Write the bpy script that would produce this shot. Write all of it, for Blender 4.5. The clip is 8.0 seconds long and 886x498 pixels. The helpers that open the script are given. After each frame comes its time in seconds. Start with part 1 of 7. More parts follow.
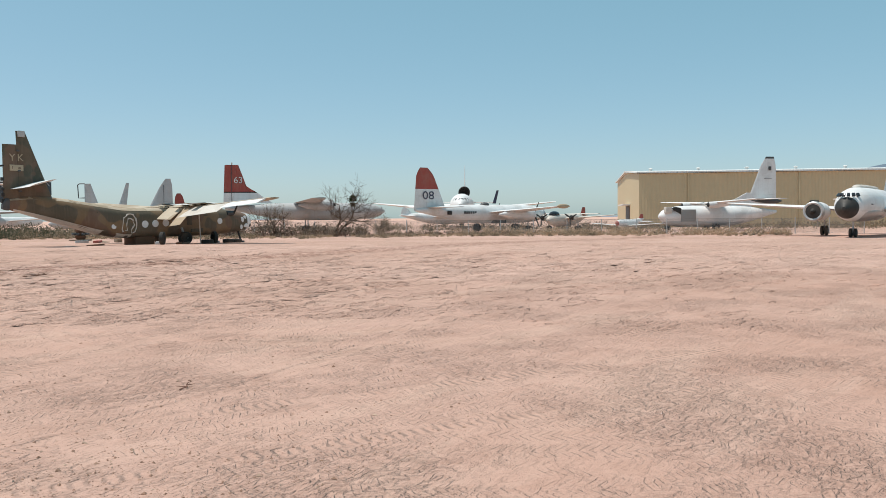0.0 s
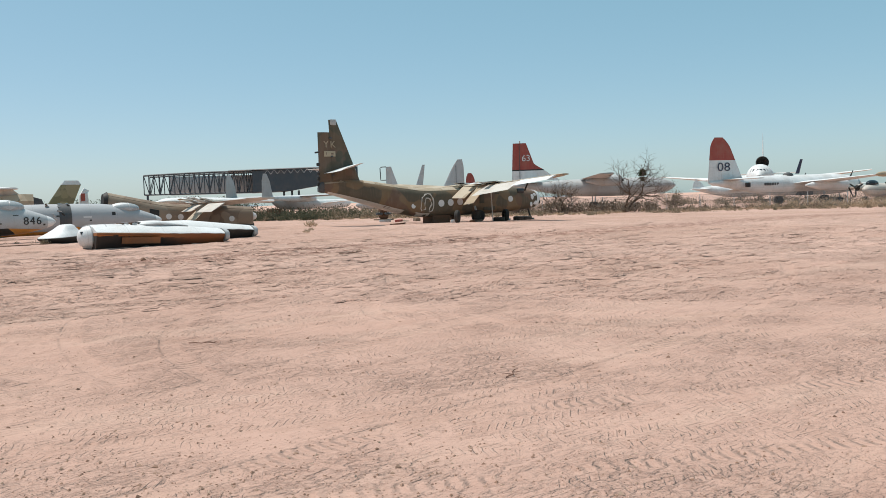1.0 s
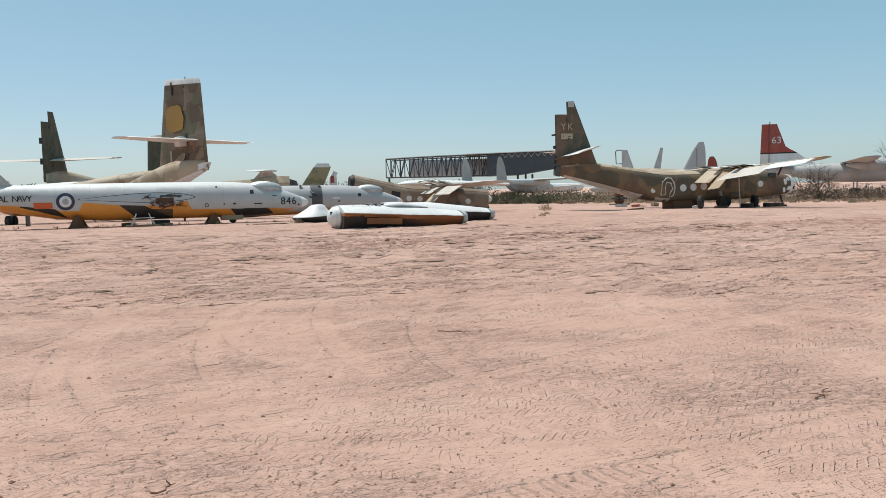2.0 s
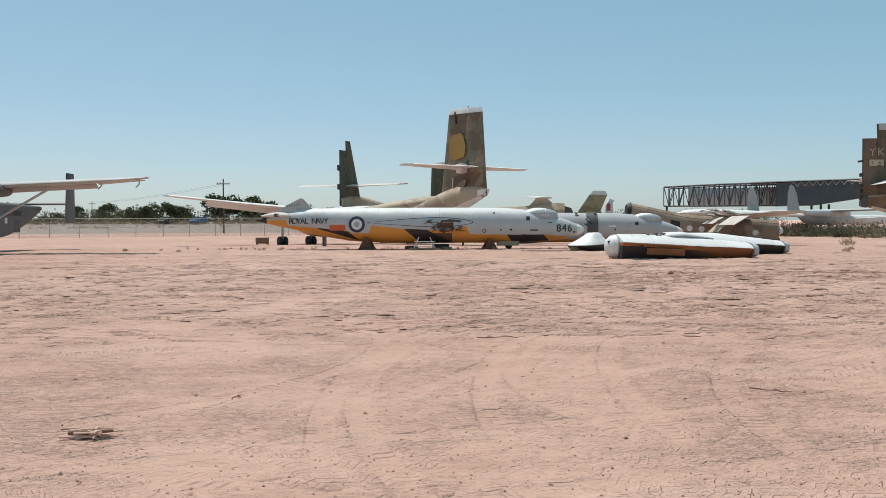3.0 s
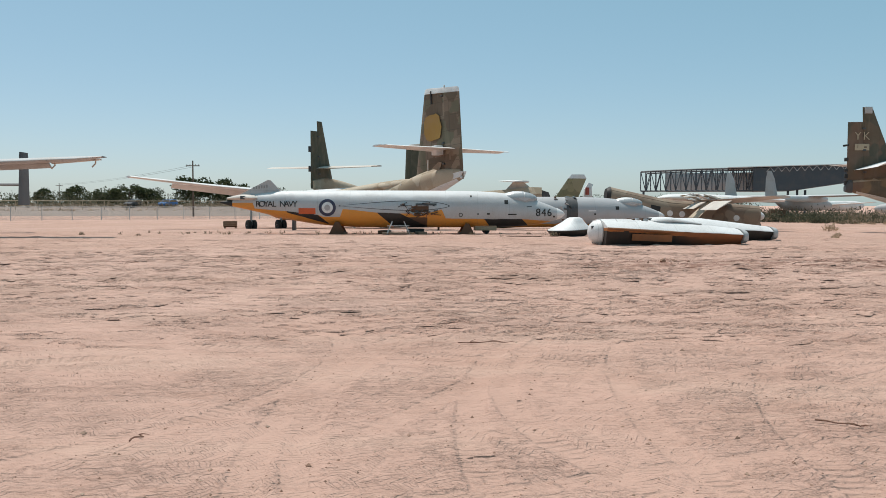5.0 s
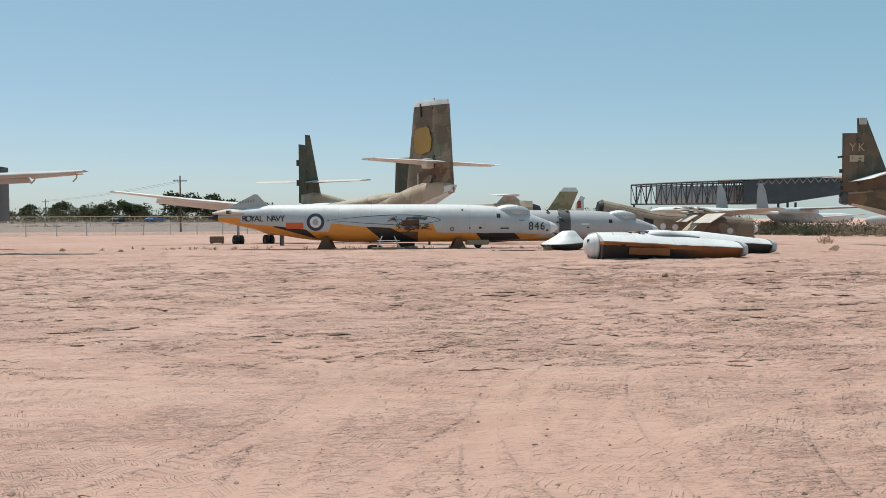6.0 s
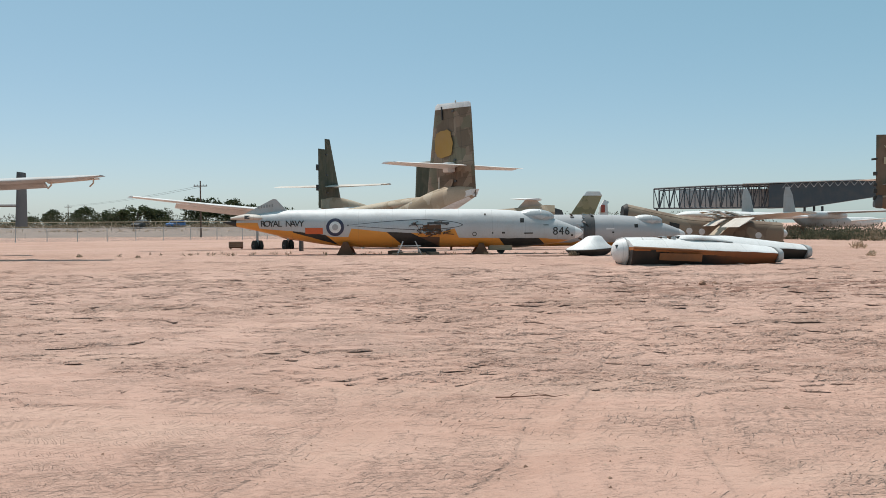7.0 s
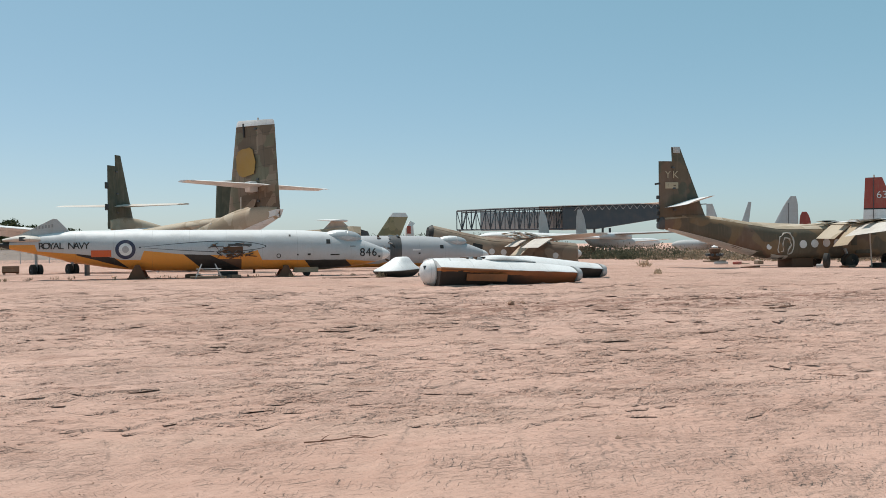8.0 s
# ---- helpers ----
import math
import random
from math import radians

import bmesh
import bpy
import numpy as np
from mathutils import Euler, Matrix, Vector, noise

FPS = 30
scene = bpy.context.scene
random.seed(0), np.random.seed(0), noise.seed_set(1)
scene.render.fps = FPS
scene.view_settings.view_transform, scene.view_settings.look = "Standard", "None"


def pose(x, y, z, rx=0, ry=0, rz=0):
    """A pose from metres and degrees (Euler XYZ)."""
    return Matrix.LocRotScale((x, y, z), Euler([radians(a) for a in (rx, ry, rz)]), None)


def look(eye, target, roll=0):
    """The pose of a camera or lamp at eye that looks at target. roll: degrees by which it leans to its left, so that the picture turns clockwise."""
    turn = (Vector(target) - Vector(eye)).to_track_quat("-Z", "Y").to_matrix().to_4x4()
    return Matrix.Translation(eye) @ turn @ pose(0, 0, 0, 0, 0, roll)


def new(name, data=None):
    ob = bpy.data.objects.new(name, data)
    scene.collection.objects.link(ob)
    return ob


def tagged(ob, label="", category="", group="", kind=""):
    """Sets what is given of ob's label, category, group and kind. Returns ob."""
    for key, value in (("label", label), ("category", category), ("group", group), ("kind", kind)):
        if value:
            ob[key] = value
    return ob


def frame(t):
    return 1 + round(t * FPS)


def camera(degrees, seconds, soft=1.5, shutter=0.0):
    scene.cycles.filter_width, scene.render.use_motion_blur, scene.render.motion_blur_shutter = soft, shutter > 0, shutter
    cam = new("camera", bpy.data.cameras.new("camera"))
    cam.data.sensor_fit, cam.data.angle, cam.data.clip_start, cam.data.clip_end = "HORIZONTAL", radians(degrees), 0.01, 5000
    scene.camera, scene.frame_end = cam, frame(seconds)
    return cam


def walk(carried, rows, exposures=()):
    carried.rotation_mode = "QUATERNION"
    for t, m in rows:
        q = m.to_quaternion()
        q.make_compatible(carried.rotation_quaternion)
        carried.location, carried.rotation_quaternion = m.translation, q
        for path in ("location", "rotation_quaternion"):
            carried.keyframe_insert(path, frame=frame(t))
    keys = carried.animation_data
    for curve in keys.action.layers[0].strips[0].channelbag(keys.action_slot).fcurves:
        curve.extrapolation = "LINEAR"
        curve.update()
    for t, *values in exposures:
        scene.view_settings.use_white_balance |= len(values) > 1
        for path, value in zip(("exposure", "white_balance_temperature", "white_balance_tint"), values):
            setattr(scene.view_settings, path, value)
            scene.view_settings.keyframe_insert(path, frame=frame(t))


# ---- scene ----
cam = camera(55.2, 8.0, 0.75)
PATH = [
    (0, (-0.304, -3.961, 1.754), (1.309, -2.78, 1.68), -0.5),
    (0.3, (-0.043, -3.659, 1.756), (1.345, -2.221, 1.68), -0.3),
    (0.5, (-0.041, -3.372, 1.741), (1.241, -1.838, 1.685), -0.4),
    (0.7, (-0.078, -3.152, 1.735), (1.167, -1.588, 1.686), -0.3),
    (1, (0.032, -2.937, 1.727), (1.169, -1.295, 1.611), -1.8),
    (1.5, (0.195, -2.412, 1.724), (1.062, -0.613, 1.616), -1.7),
    (1.7, (0.208, -2.287, 1.722), (0.977, -0.446, 1.589), -0.9),
    (2, (0.179, -1.893, 1.709), (0.835, -0.009, 1.57), -1.3),
    (2.2, (0.15, -1.759, 1.728), (0.655, 0.169, 1.56), -2.1),
    (3.3, (0.174, -0.452, 1.724), (0.16, 1.547, 1.678), 0.4),
    (3.5, (0.192, -0.262, 1.714), (0.181, 1.737, 1.665), 0.2),
    (3.8, (0.232, 0.025, 1.663), (0.225, 2.024, 1.614), 0.6),
    (4, (0.261, 0.307, 1.673), (0.258, 2.306, 1.616), 0.6),
    (4.2, (0.26, 0.502, 1.664), (0.259, 2.501, 1.593), 0.7),
    (4.5, (0.228, 0.807, 1.656), (0.253, 2.804, 1.564), 0.7),
    (4.7, (0.22, 0.972, 1.671), (0.286, 2.968, 1.563), 0.5),
    (5.8, (0.145, 2.202, 1.701), (0.261, 4.197, 1.626), -0.2),
    (6, (0.162, 2.349, 1.662), (0.282, 4.344, 1.592), -0.2),
    (6.2, (0.14, 2.533, 1.659), (0.223, 4.53, 1.593), -0.1),
    (6.5, (0.159, 2.897, 1.662), (0.206, 4.895, 1.591), -0.0),
    (6.8, (0.106, 3.292, 1.654), (0.167, 5.29, 1.593), -0.2),
    (7, (0.082, 3.435, 1.678), (0.156, 5.433, 1.619), -0.3),
    (7.2, (0.089, 3.591, 1.672), (0.2, 5.587, 1.625), -0.7),
    (7.5, (0.115, 3.942, 1.659), (0.279, 5.935, 1.638), -0.9),
    (7.8, (0.139, 4.172, 1.651), (0.424, 6.151, 1.621), -0.7),
    (8, (0.159, 4.388, 1.651), (0.684, 6.318, 1.64), -0.5),
]
walk(cam, [(t, look(e, g, r)) for t, e, g, r in PATH], [(0, 0.0), (2.0, -0.03), (3.4, -0.09), (8, -0.09)])

# ---- world, sun, exposure ----
SUN_FROM = Vector((-0.22, 0.32, 1.0)).normalized()
world = bpy.data.worlds.new("sky")
scene.world = world
world.use_nodes = True
wn = world.node_tree
sky = wn.nodes.new("ShaderNodeTexSky")
sky.sky_type = "NISHITA"
sky.sun_disc = False
sky.sun_elevation = math.asin(SUN_FROM.z)
sky.sun_rotation = math.atan2(SUN_FROM.x, SUN_FROM.y)
sky.altitude = 800
sky.air_density = 0.8
sky.dust_density = 1.6
sky.ozone_density = 4.0
tint = wn.nodes.new("ShaderNodeMix")
tint.data_type, tint.blend_type = "RGBA", "MULTIPLY"
tint.inputs[0].default_value = 1.0
tint.inputs[7].default_value = (0.8, 0.585, 0.54, 1)
wn.links.new(sky.outputs[0], tint.inputs[6])
# even desert haze over the whole sky
haze = wn.nodes.new("ShaderNodeMix")
haze.data_type, haze.blend_type = "RGBA", "ADD"
haze.inputs[0].default_value = 1.0
haze.inputs[7].default_value = (0.62, 1.88, 1.98, 1)
wn.links.new(tint.outputs[2], haze.inputs[6])
wn.links.new(haze.outputs[2], wn.nodes["Background"].inputs[0])
wn.nodes["Background"].inputs[1].default_value = 0.139
sun = new("sun", bpy.data.lights.new("sun", "SUN"))
sun.data.energy, sun.data.angle, sun.data.color = 4.1, radians(0.53), (1.0, 0.95, 0.88)
sun.matrix_world = look(SUN_FROM * 60, (0, 0, 0))


# ---- materials ----
def mat(name, rough=0.6, metal=0.0):
    m = bpy.data.materials.new(name)
    m.use_nodes = True
    b = m.node_tree.nodes["Principled BSDF"]
    b.inputs["Roughness"].default_value, b.inputs["Metallic"].default_value = rough, metal
    return m, m.node_tree, b


def nd(t, kind, **inputs):
    n = t.nodes.new(kind)
    for key, v in inputs.items():
        key = key.replace("_", " ")
        if isinstance(v, bpy.types.NodeSocket):
            t.links.new(v, n.inputs[key])
        else:
            n.inputs[key].default_value = v
    return n


def op(t, operation, a, b=None, c=None):
    n = t.nodes.new("ShaderNodeMath")
    n.operation = operation
    for i, v in enumerate((a, b, c)):
        if v is None:
            continue
        if isinstance(v, bpy.types.NodeSocket):
            t.links.new(v, n.inputs[i])
        else:
            n.inputs[i].default_value = v
    return n.outputs[0]


def mix(t, fac, a, b, blend="MIX"):
    n = t.nodes.new("ShaderNodeMix")
    n.data_type, n.blend_type = "RGBA", blend
    for i, v in ((0, fac), (6, a), (7, b)):
        if isinstance(v, bpy.types.NodeSocket):
            t.links.new(v, n.inputs[i])
        else:
            n.inputs[i].default_value = (*v, 1) if i > 0 else v
    return n.outputs[2]


def ramp(t, fac, lo, hi):
    n = t.nodes.new("ShaderNodeMapRange")
    n.interpolation_type = "SMOOTHSTEP"
    for key, v in (("From Min", lo), ("From Max", hi)):
        n.inputs[key].default_value = v
    t.links.new(fac, n.inputs["Value"])
    return n.outputs["Result"]


def coords(t, scale=(1, 1, 1)):
    c = t.nodes.new("ShaderNodeTexCoord").outputs["Object"]
    if scale == (1, 1, 1):
        return c
    m = t.nodes.new("ShaderNodeMapping")
    m.inputs["Scale"].default_value = scale
    t.links.new(c, m.inputs["Vector"])
    return m.outputs[0]


def noi(t, vec, scale, detail=4, rough=0.55):
    n = nd(t, "ShaderNodeTexNoise", Vector=vec, Scale=scale, Detail=detail, Roughness=rough)
    return n.outputs["Fac"]


def bump(t, b, h, strength, dist):
    n = nd(t, "ShaderNodeBump", Height=h, Strength=strength, Distance=dist)
    t.links.new(n.outputs[0], b.inputs["Normal"])


def weather(t, vec, col, amount=0.35, dirt=(0.33, 0.24, 0.17), scale=1.0):
    """Grime, streaks and fine grain over a base colour."""
    big = ramp(t, noi(t, vec, 0.7 * scale, 5), 0.42, 0.75)
    m = t.nodes.new("ShaderNodeMapping")
    m.inputs["Scale"].default_value = (3.2, 3.2, 0.35)
    t.links.new(vec, m.inputs["Vector"])
    streak = ramp(t, noi(t, m.outputs[0], 2.2 * scale, 4), 0.5, 0.8)
    fine = noi(t, vec, 22 * scale, 3)
    col = mix(t, op(t, "MULTIPLY", big, amount), col, dirt)
    col = mix(t, op(t, "MULTIPLY", streak, amount * 0.8), col, dirt)
    return mix(t, op(t, "MULTIPLY", op(t, "SUBTRACT", fine, 0.45), 0.55), col, (0.05, 0.045, 0.04))


def paint(name, col, rough=0.5, amount=0.3, metal=0.0, dirt=(0.33, 0.24, 0.17), panel=False, scale=1.0):
    m, t, b = mat(name, rough, metal)
    v = coords(t)
    c = weather(t, v, col, amount, dirt, scale)
    if panel:
        # faint riveted joints of sheet metal
        s = nd(t, "ShaderNodeSeparateXYZ", Vector=v)
        seam = op(t, "MAXIMUM", op(t, "LESS_THAN", op(t, "PINGPONG", op(t, "ADD", s.outputs["X"], 0.21), 0.83), 0.014), op(t, "LESS_THAN", op(t, "PINGPONG", op(t, "ADD", s.outputs["Z"], 0.33), 0.71), 0.012))
        c = mix(t, op(t, "MULTIPLY", seam, op(t, "MULTIPLY", noi(t, v, 1.7, 2), 0.42)), c, (0.12, 0.11, 0.1))
        # old repaired sheets, each a shade off its neighbours
        cell = nd(t, "ShaderNodeTexVoronoi", Vector=v, Scale=0.55)
        cell.distance = "CHEBYCHEV"
        shade = nd(t, "ShaderNodeSeparateColor", Color=cell.outputs["Color"])
        c = mix(t, op(t, "MULTIPLY", ramp(t, shade.outputs[0], 0.5, 1.0), 0.16), c, (0.3, 0.27, 0.24))
    t.links.new(c, b.inputs["Base Color"])
    r = noi(t, v, 3.0 * scale, 4)
    t.links.new(op(t, "ADD", op(t, "MULTIPLY", r, 0.35), rough - 0.17), b.inputs["Roughness"])
    bump(t, b, noi(t, v, 2.4 * scale, 3), 0.25, 0.02)
    return m


def camo(name, cols, size=0.38, amount=0.3, rough=0.75):
    """Broad soft-edged patches of the given paints."""
    m, t, b = mat(name, rough)
    v = coords(t)
    col = cols[0]
    for i, c in enumerate(cols[1:]):
        o = t.nodes.new("ShaderNodeMapping")
        o.inputs["Location"].default_value = (7.3 * i + 2.1, 3.7 * i, 1.9 * i)
        t.links.new(v, o.inputs["Vector"])
        n = noi(t, o.outputs[0], size, 2.5, 0.45)
        col = mix(t, ramp(t, n, 0.5, 0.525), col, c)
    t.links.new(weather(t, v, col, amount), b.inputs["Base Color"])
    bump(t, b, noi(t, v, 3, 3), 0.2, 0.02)
    return m


WHITE = paint("chalky white paint", (0.76, 0.755, 0.745), 0.55, 0.26, dirt=(0.4, 0.35, 0.3), panel=True)
PALE = paint("bleached pale paint", (0.6, 0.55, 0.49), 0.6, 0.35, panel=True)
SILVER = paint("aged silver paint", (0.5, 0.51, 0.52), 0.45, 0.25, 0.1)
GREY = paint("flat grey paint", (0.27, 0.275, 0.27), 0.65, 0.25)
LIGHTGREY = paint("light grey paint", (0.46, 0.465, 0.465), 0.6, 0.3, panel=True)
DARKGREY = paint("dark grey steel", (0.06, 0.065, 0.07), 0.6, 0.2)
ORANGE = paint("dayglow orange yellow", (0.62, 0.24, 0.035), 0.6, 0.35)
RUSTORANGE = paint("weathered orange brown", (0.3, 0.115, 0.04), 0.7, 0.5, dirt=(0.1, 0.06, 0.035))
RED = paint("faded red paint", (0.36, 0.066, 0.048), 0.6, 0.3)
BLACK = paint("matt black paint", (0.018, 0.017, 0.016), 0.6, 0.25, dirt=(0.09, 0.07, 0.05))
RUBBER = paint("old rubber", (0.022, 0.021, 0.02), 0.85, 0.3, dirt=(0.2, 0.15, 0.1))
RUST = paint("rusty steel", (0.13, 0.065, 0.035), 0.85, 0.4, dirt=(0.06, 0.035, 0.025))
TAN = paint("desert tan paint", (0.42, 0.325, 0.22), 0.7, 0.3)
OLIVE = paint("olive green paint", (0.062, 0.06, 0.036), 0.75, 0.25)
WOOD = paint("grey old timber", (0.2, 0.145, 0.1), 0.85, 0.4)
GLASS = paint("crazed grey canopy", (0.4, 0.425, 0.44), 0.22, 0.2)
DARKGLASS, _t, _b = mat("dark window glass", 0.12)
_b.inputs["Base Color"].default_value = (0.02, 0.025, 0.03, 1)
ALU = paint("dull bare aluminium", (0.5, 0.5, 0.5), 0.45, 0.2, 0.6)
CAMO = camo("tan brown green camouflage", [(0.2, 0.128, 0.068), (0.16, 0.096, 0.062), (0.105, 0.085, 0.056)], 0.38, 0.25)
BROWN = camo("dusty brown paint", [(0.25, 0.18, 0.125), (0.19, 0.13, 0.09), (0.31, 0.235, 0.17)], 0.5)
OLIVEFIN = camo("yellowed olive paint", [(0.29, 0.26, 0.14), (0.2, 0.185, 0.1), (0.33, 0.29, 0.17)], 0.9)
CAMO_FIN = camo("brown green fin camouflage", [(0.12, 0.082, 0.05), (0.15, 0.09, 0.058), (0.08, 0.07, 0.046)], 0.45, 0.2)


def patchwork(name, cols, size):
    """Squarish repainted sheets of camouflage, each a tone of its own, with worn joints."""
    m, t, b = mat(name, 0.75)
    v = coords(t)
    wob = nd(t, "ShaderNodeTexNoise", Vector=v, Scale=2.0, Detail=3.0)
    vec = nd(t, "ShaderNodeVectorMath")
    vec.operation = "MULTIPLY_ADD"
    vec.inputs[1].default_value = (0.09, 0.09, 0.09)
    t.links.new(wob.outputs["Color"], vec.inputs[0])
    t.links.new(v, vec.inputs[2])
    cell = nd(t, "ShaderNodeTexVoronoi", Vector=vec.outputs[0], Scale=size)
    cell.distance = "CHEBYCHEV"
    pick = nd(t, "ShaderNodeSeparateColor", Color=cell.outputs["Color"])
    col = cols[0]
    for c, cut_at in zip(cols[1:], (0.3, 0.55, 0.8)):
        col = mix(t, op(t, "GREATER_THAN", pick.outputs[0], cut_at), col, c)
    s = nd(t, "ShaderNodeSeparateXYZ", Vector=v)
    seam = op(t, "MAXIMUM", op(t, "LESS_THAN", op(t, "PINGPONG", op(t, "ADD", s.outputs["X"], 0.2), 0.66), 0.016), op(t, "LESS_THAN", op(t, "PINGPONG", op(t, "ADD", s.outputs["Z"], 0.1), 0.55), 0.014))
    col = mix(t, op(t, "MULTIPLY", seam, 0.55), col, (0.045, 0.038, 0.03))
    t.links.new(weather(t, v, col, 0.22), b.inputs["Base Color"])
    bump(t, b, noi(t, v, 3, 3), 0.2, 0.02)
    return m


PATCHFIN = patchwork("patched brown green fin paint", [(0.135, 0.095, 0.062), (0.21, 0.145, 0.1), (0.15, 0.13, 0.082), (0.25, 0.185, 0.13)], 1.25)
STEEL = paint("blue grey structural steel", (0.055, 0.07, 0.085), 0.55, 0.1)
TANTOP = camo("bleached tan upper paint", [(0.42, 0.335, 0.24), (0.34, 0.265, 0.18), (0.48, 0.4, 0.3)], 0.5)


# ---- mesh tools ----
def part(name, bm, material, parent=None, label="", smooth=True):
    """Links a bmesh as one mesh object, under a thing or a part."""
    me = bpy.data.meshes.new(name)
    bmesh.ops.recalc_face_normals(bm, faces=bm.faces)
    if smooth:
        for fc in bm.faces:
            fc.smooth = True
    bm.to_mesh(me)
    bm.free()
    if smooth:
        me.set_sharp_from_angle(angle=radians(38))
    for m in material if isinstance(material, (list, tuple)) else [material]:
        me.materials.append(m)
    ob = new(name, me)
    ob.parent = parent
    if label:
        tagged(ob, label)
    return ob


def thing(name, label, category, m=None, group="", kind=""):
    ob = tagged(new(name), label, category, group, kind)
    if m is not None:
        ob.matrix_basis = m
    return ob


def ring_join(bm, rings, cap0=True, cap1=True):
    vs = [[bm.verts.new(p) for p in r] for r in rings]
    n = len(vs[0])
    for a, b in zip(vs, vs[1:]):
        for i in range(n):
            bm.faces.new((a[i], a[(i + 1) % n], b[(i + 1) % n], b[i]))
    if cap0:
        bm.faces.new(vs[0])
    if cap1:
        bm.faces.new(vs[-1])
    return bm


def body(stations, n=28, cap0=True, cap1=True, bm=None, sub=4):
    """A fuselage along x from stations (x, centre z, half width, half height, squareness); smooth between them."""
    bm = bm or bmesh.new()
    st = [s if len(s) == 5 else (*s, 2.0) for s in stations]
    xs = [s[0] for s in st]
    rings = []
    for i in range(len(st) - 1):
        for k in range(sub):
            u = k / sub
            p0, p1, p2, p3 = (np.array(st[max(0, min(len(st) - 1, j))]) for j in (i - 1, i, i + 1, i + 2))
            w1 = p2 - p1
            m1 = (p2 - p0) / max(1e-6, p2[0] - p0[0]) * w1[0] if i > 0 else w1
            m2 = (p3 - p1) / max(1e-6, p3[0] - p1[0]) * w1[0] if i + 2 < len(st) else w1
            h = (2 * u**3 - 3 * u**2 + 1) * p1 + (u**3 - 2 * u**2 + u) * m1 + (-2 * u**3 + 3 * u**2) * p2 + (u**3 - u**2) * m2
            h[0] = p1[0] + u * w1[0]
            rings.append(h)
    rings.append(np.array(st[-1]))
    out = []
    for x, z, w, h, e in rings:
        r = []
        for k in range(n):
            a = 2 * math.pi * k / n
            c, s = math.cos(a), math.sin(a)
            r.append((x, w * math.copysign(abs(c) ** (2 / e), c), z + h * math.copysign(abs(s) ** (2 / e), s)))
        out.append(r)
    return ring_join(bm, out, cap0, cap1)


FOIL = [(0, 0.0), (0.02, 0.28), (0.08, 0.62), (0.2, 0.92), (0.35, 1.0), (0.6, 0.75), (0.85, 0.32), (1.0, 0.04)]


def foil(bm, spans, up=(0, 0, 1)):
    """A wing or fin through spans (leading edge point, chord vector, half thickness); up: the way its thickness goes."""
    up = Vector(up)
    rings = []
    for le, ch, th in spans:
        le, ch = Vector(le), Vector(ch)
        r = [le + ch * u + up * (th * v) for u, v in FOIL]
        r += [le + ch * u - up * (th * v * 0.8) for u, v in reversed(FOIL[1:])]
        rings.append(r)
    return ring_join(bm, rings)


def box(bm, lo, hi, bevel=0.0, m=None):
    r = bmesh.ops.create_cube(bm, size=1)["verts"]
    lo, hi = Vector(lo), Vector(hi)
    for v in r:
        v.co = Vector([a + (b - a) * (c + 0.5) for a, b, c in zip(lo, hi, v.co)])
    if bevel:
        es = list({e for v in r for e in v.link_edges})
        r = bmesh.ops.bevel(bm, geom=es, offset=bevel, segments=2, affect="EDGES", profile=0.6)["verts"]
    if m is not None:
        bmesh.ops.transform(bm, matrix=m, verts=list({v for v in r}))
    return bm


def tube(bm, pts, r, n=8):
    """A round bar through points; r: one radius or one for each point."""
    pts = [Vector(p) for p in pts]
    rr = r if isinstance(r, (list, tuple)) else [r] * len(pts)
    rings = []
    side = None
    for i, p in enumerate(pts):
        d = (pts[min(i + 1, len(pts) - 1)] - pts[max(i - 1, 0)]).normalized()
        if side is None:
            side = d.orthogonal().normalized()
        side = (side - d * side.dot(d)).normalized()
        up = d.cross(side)
        rings.append([p + (side * math.cos(2 * math.pi * k / n) + up * math.sin(2 * math.pi * k / n)) * rr[i] for k in range(n)])
    return ring_join(bm, rings)


def prism(bm, outline, lo, hi, axis=1):
    """An outline of (a, b) drawn out between lo and hi along an axis (1: outline in xz; 2: in xy; 0: in yz)."""
    def at(a, b, c):
        return ((c, a, b), (a, c, b), (a, b, c))[axis]
    return ring_join(bm, [[at(a, b, lo) for a, b in outline], [at(a, b, hi) for a, b in outline]])


def spin(bm, profile, n=20, axis="y", at=(0, 0, 0)):
    """A turned shape: profile of (along, radius)."""
    rings = []
    for u, r in profile:
        ring = []
        for k in range(n):
            a = 2 * math.pi * k / n
            c, s = r * math.cos(a), r * math.sin(a)
            p = {"y": (c, u, s), "x": (u, c, s), "z": (c, s, u)}[axis]
            ring.append(Vector(p) + Vector(at))
        rings.append(ring)
    return ring_join(bm, rings)


def wheel(parent, at, r, w, name="wheel"):
    t = part(name, spin(bmesh.new(), [(-w / 2, r * 0.55), (-w / 2, r * 0.86), (-w * 0.36, r * 0.98), (w * 0.36, r * 0.98), (w / 2, r * 0.86), (w / 2, r * 0.55)], 22, "y", at), RUBBER, parent, "black aircraft tyre")
    part("rim", spin(bmesh.new(), [(-w * 0.42, r * 0.56), (-w * 0.3, r * 0.2), (-w * 0.55, r * 0.14), (w * 0.55, r * 0.14), (w * 0.3, r * 0.2), (w * 0.42, r * 0.56)], 16, "y", at), LIGHTGREY, t, "dusty grey hub")
    return t


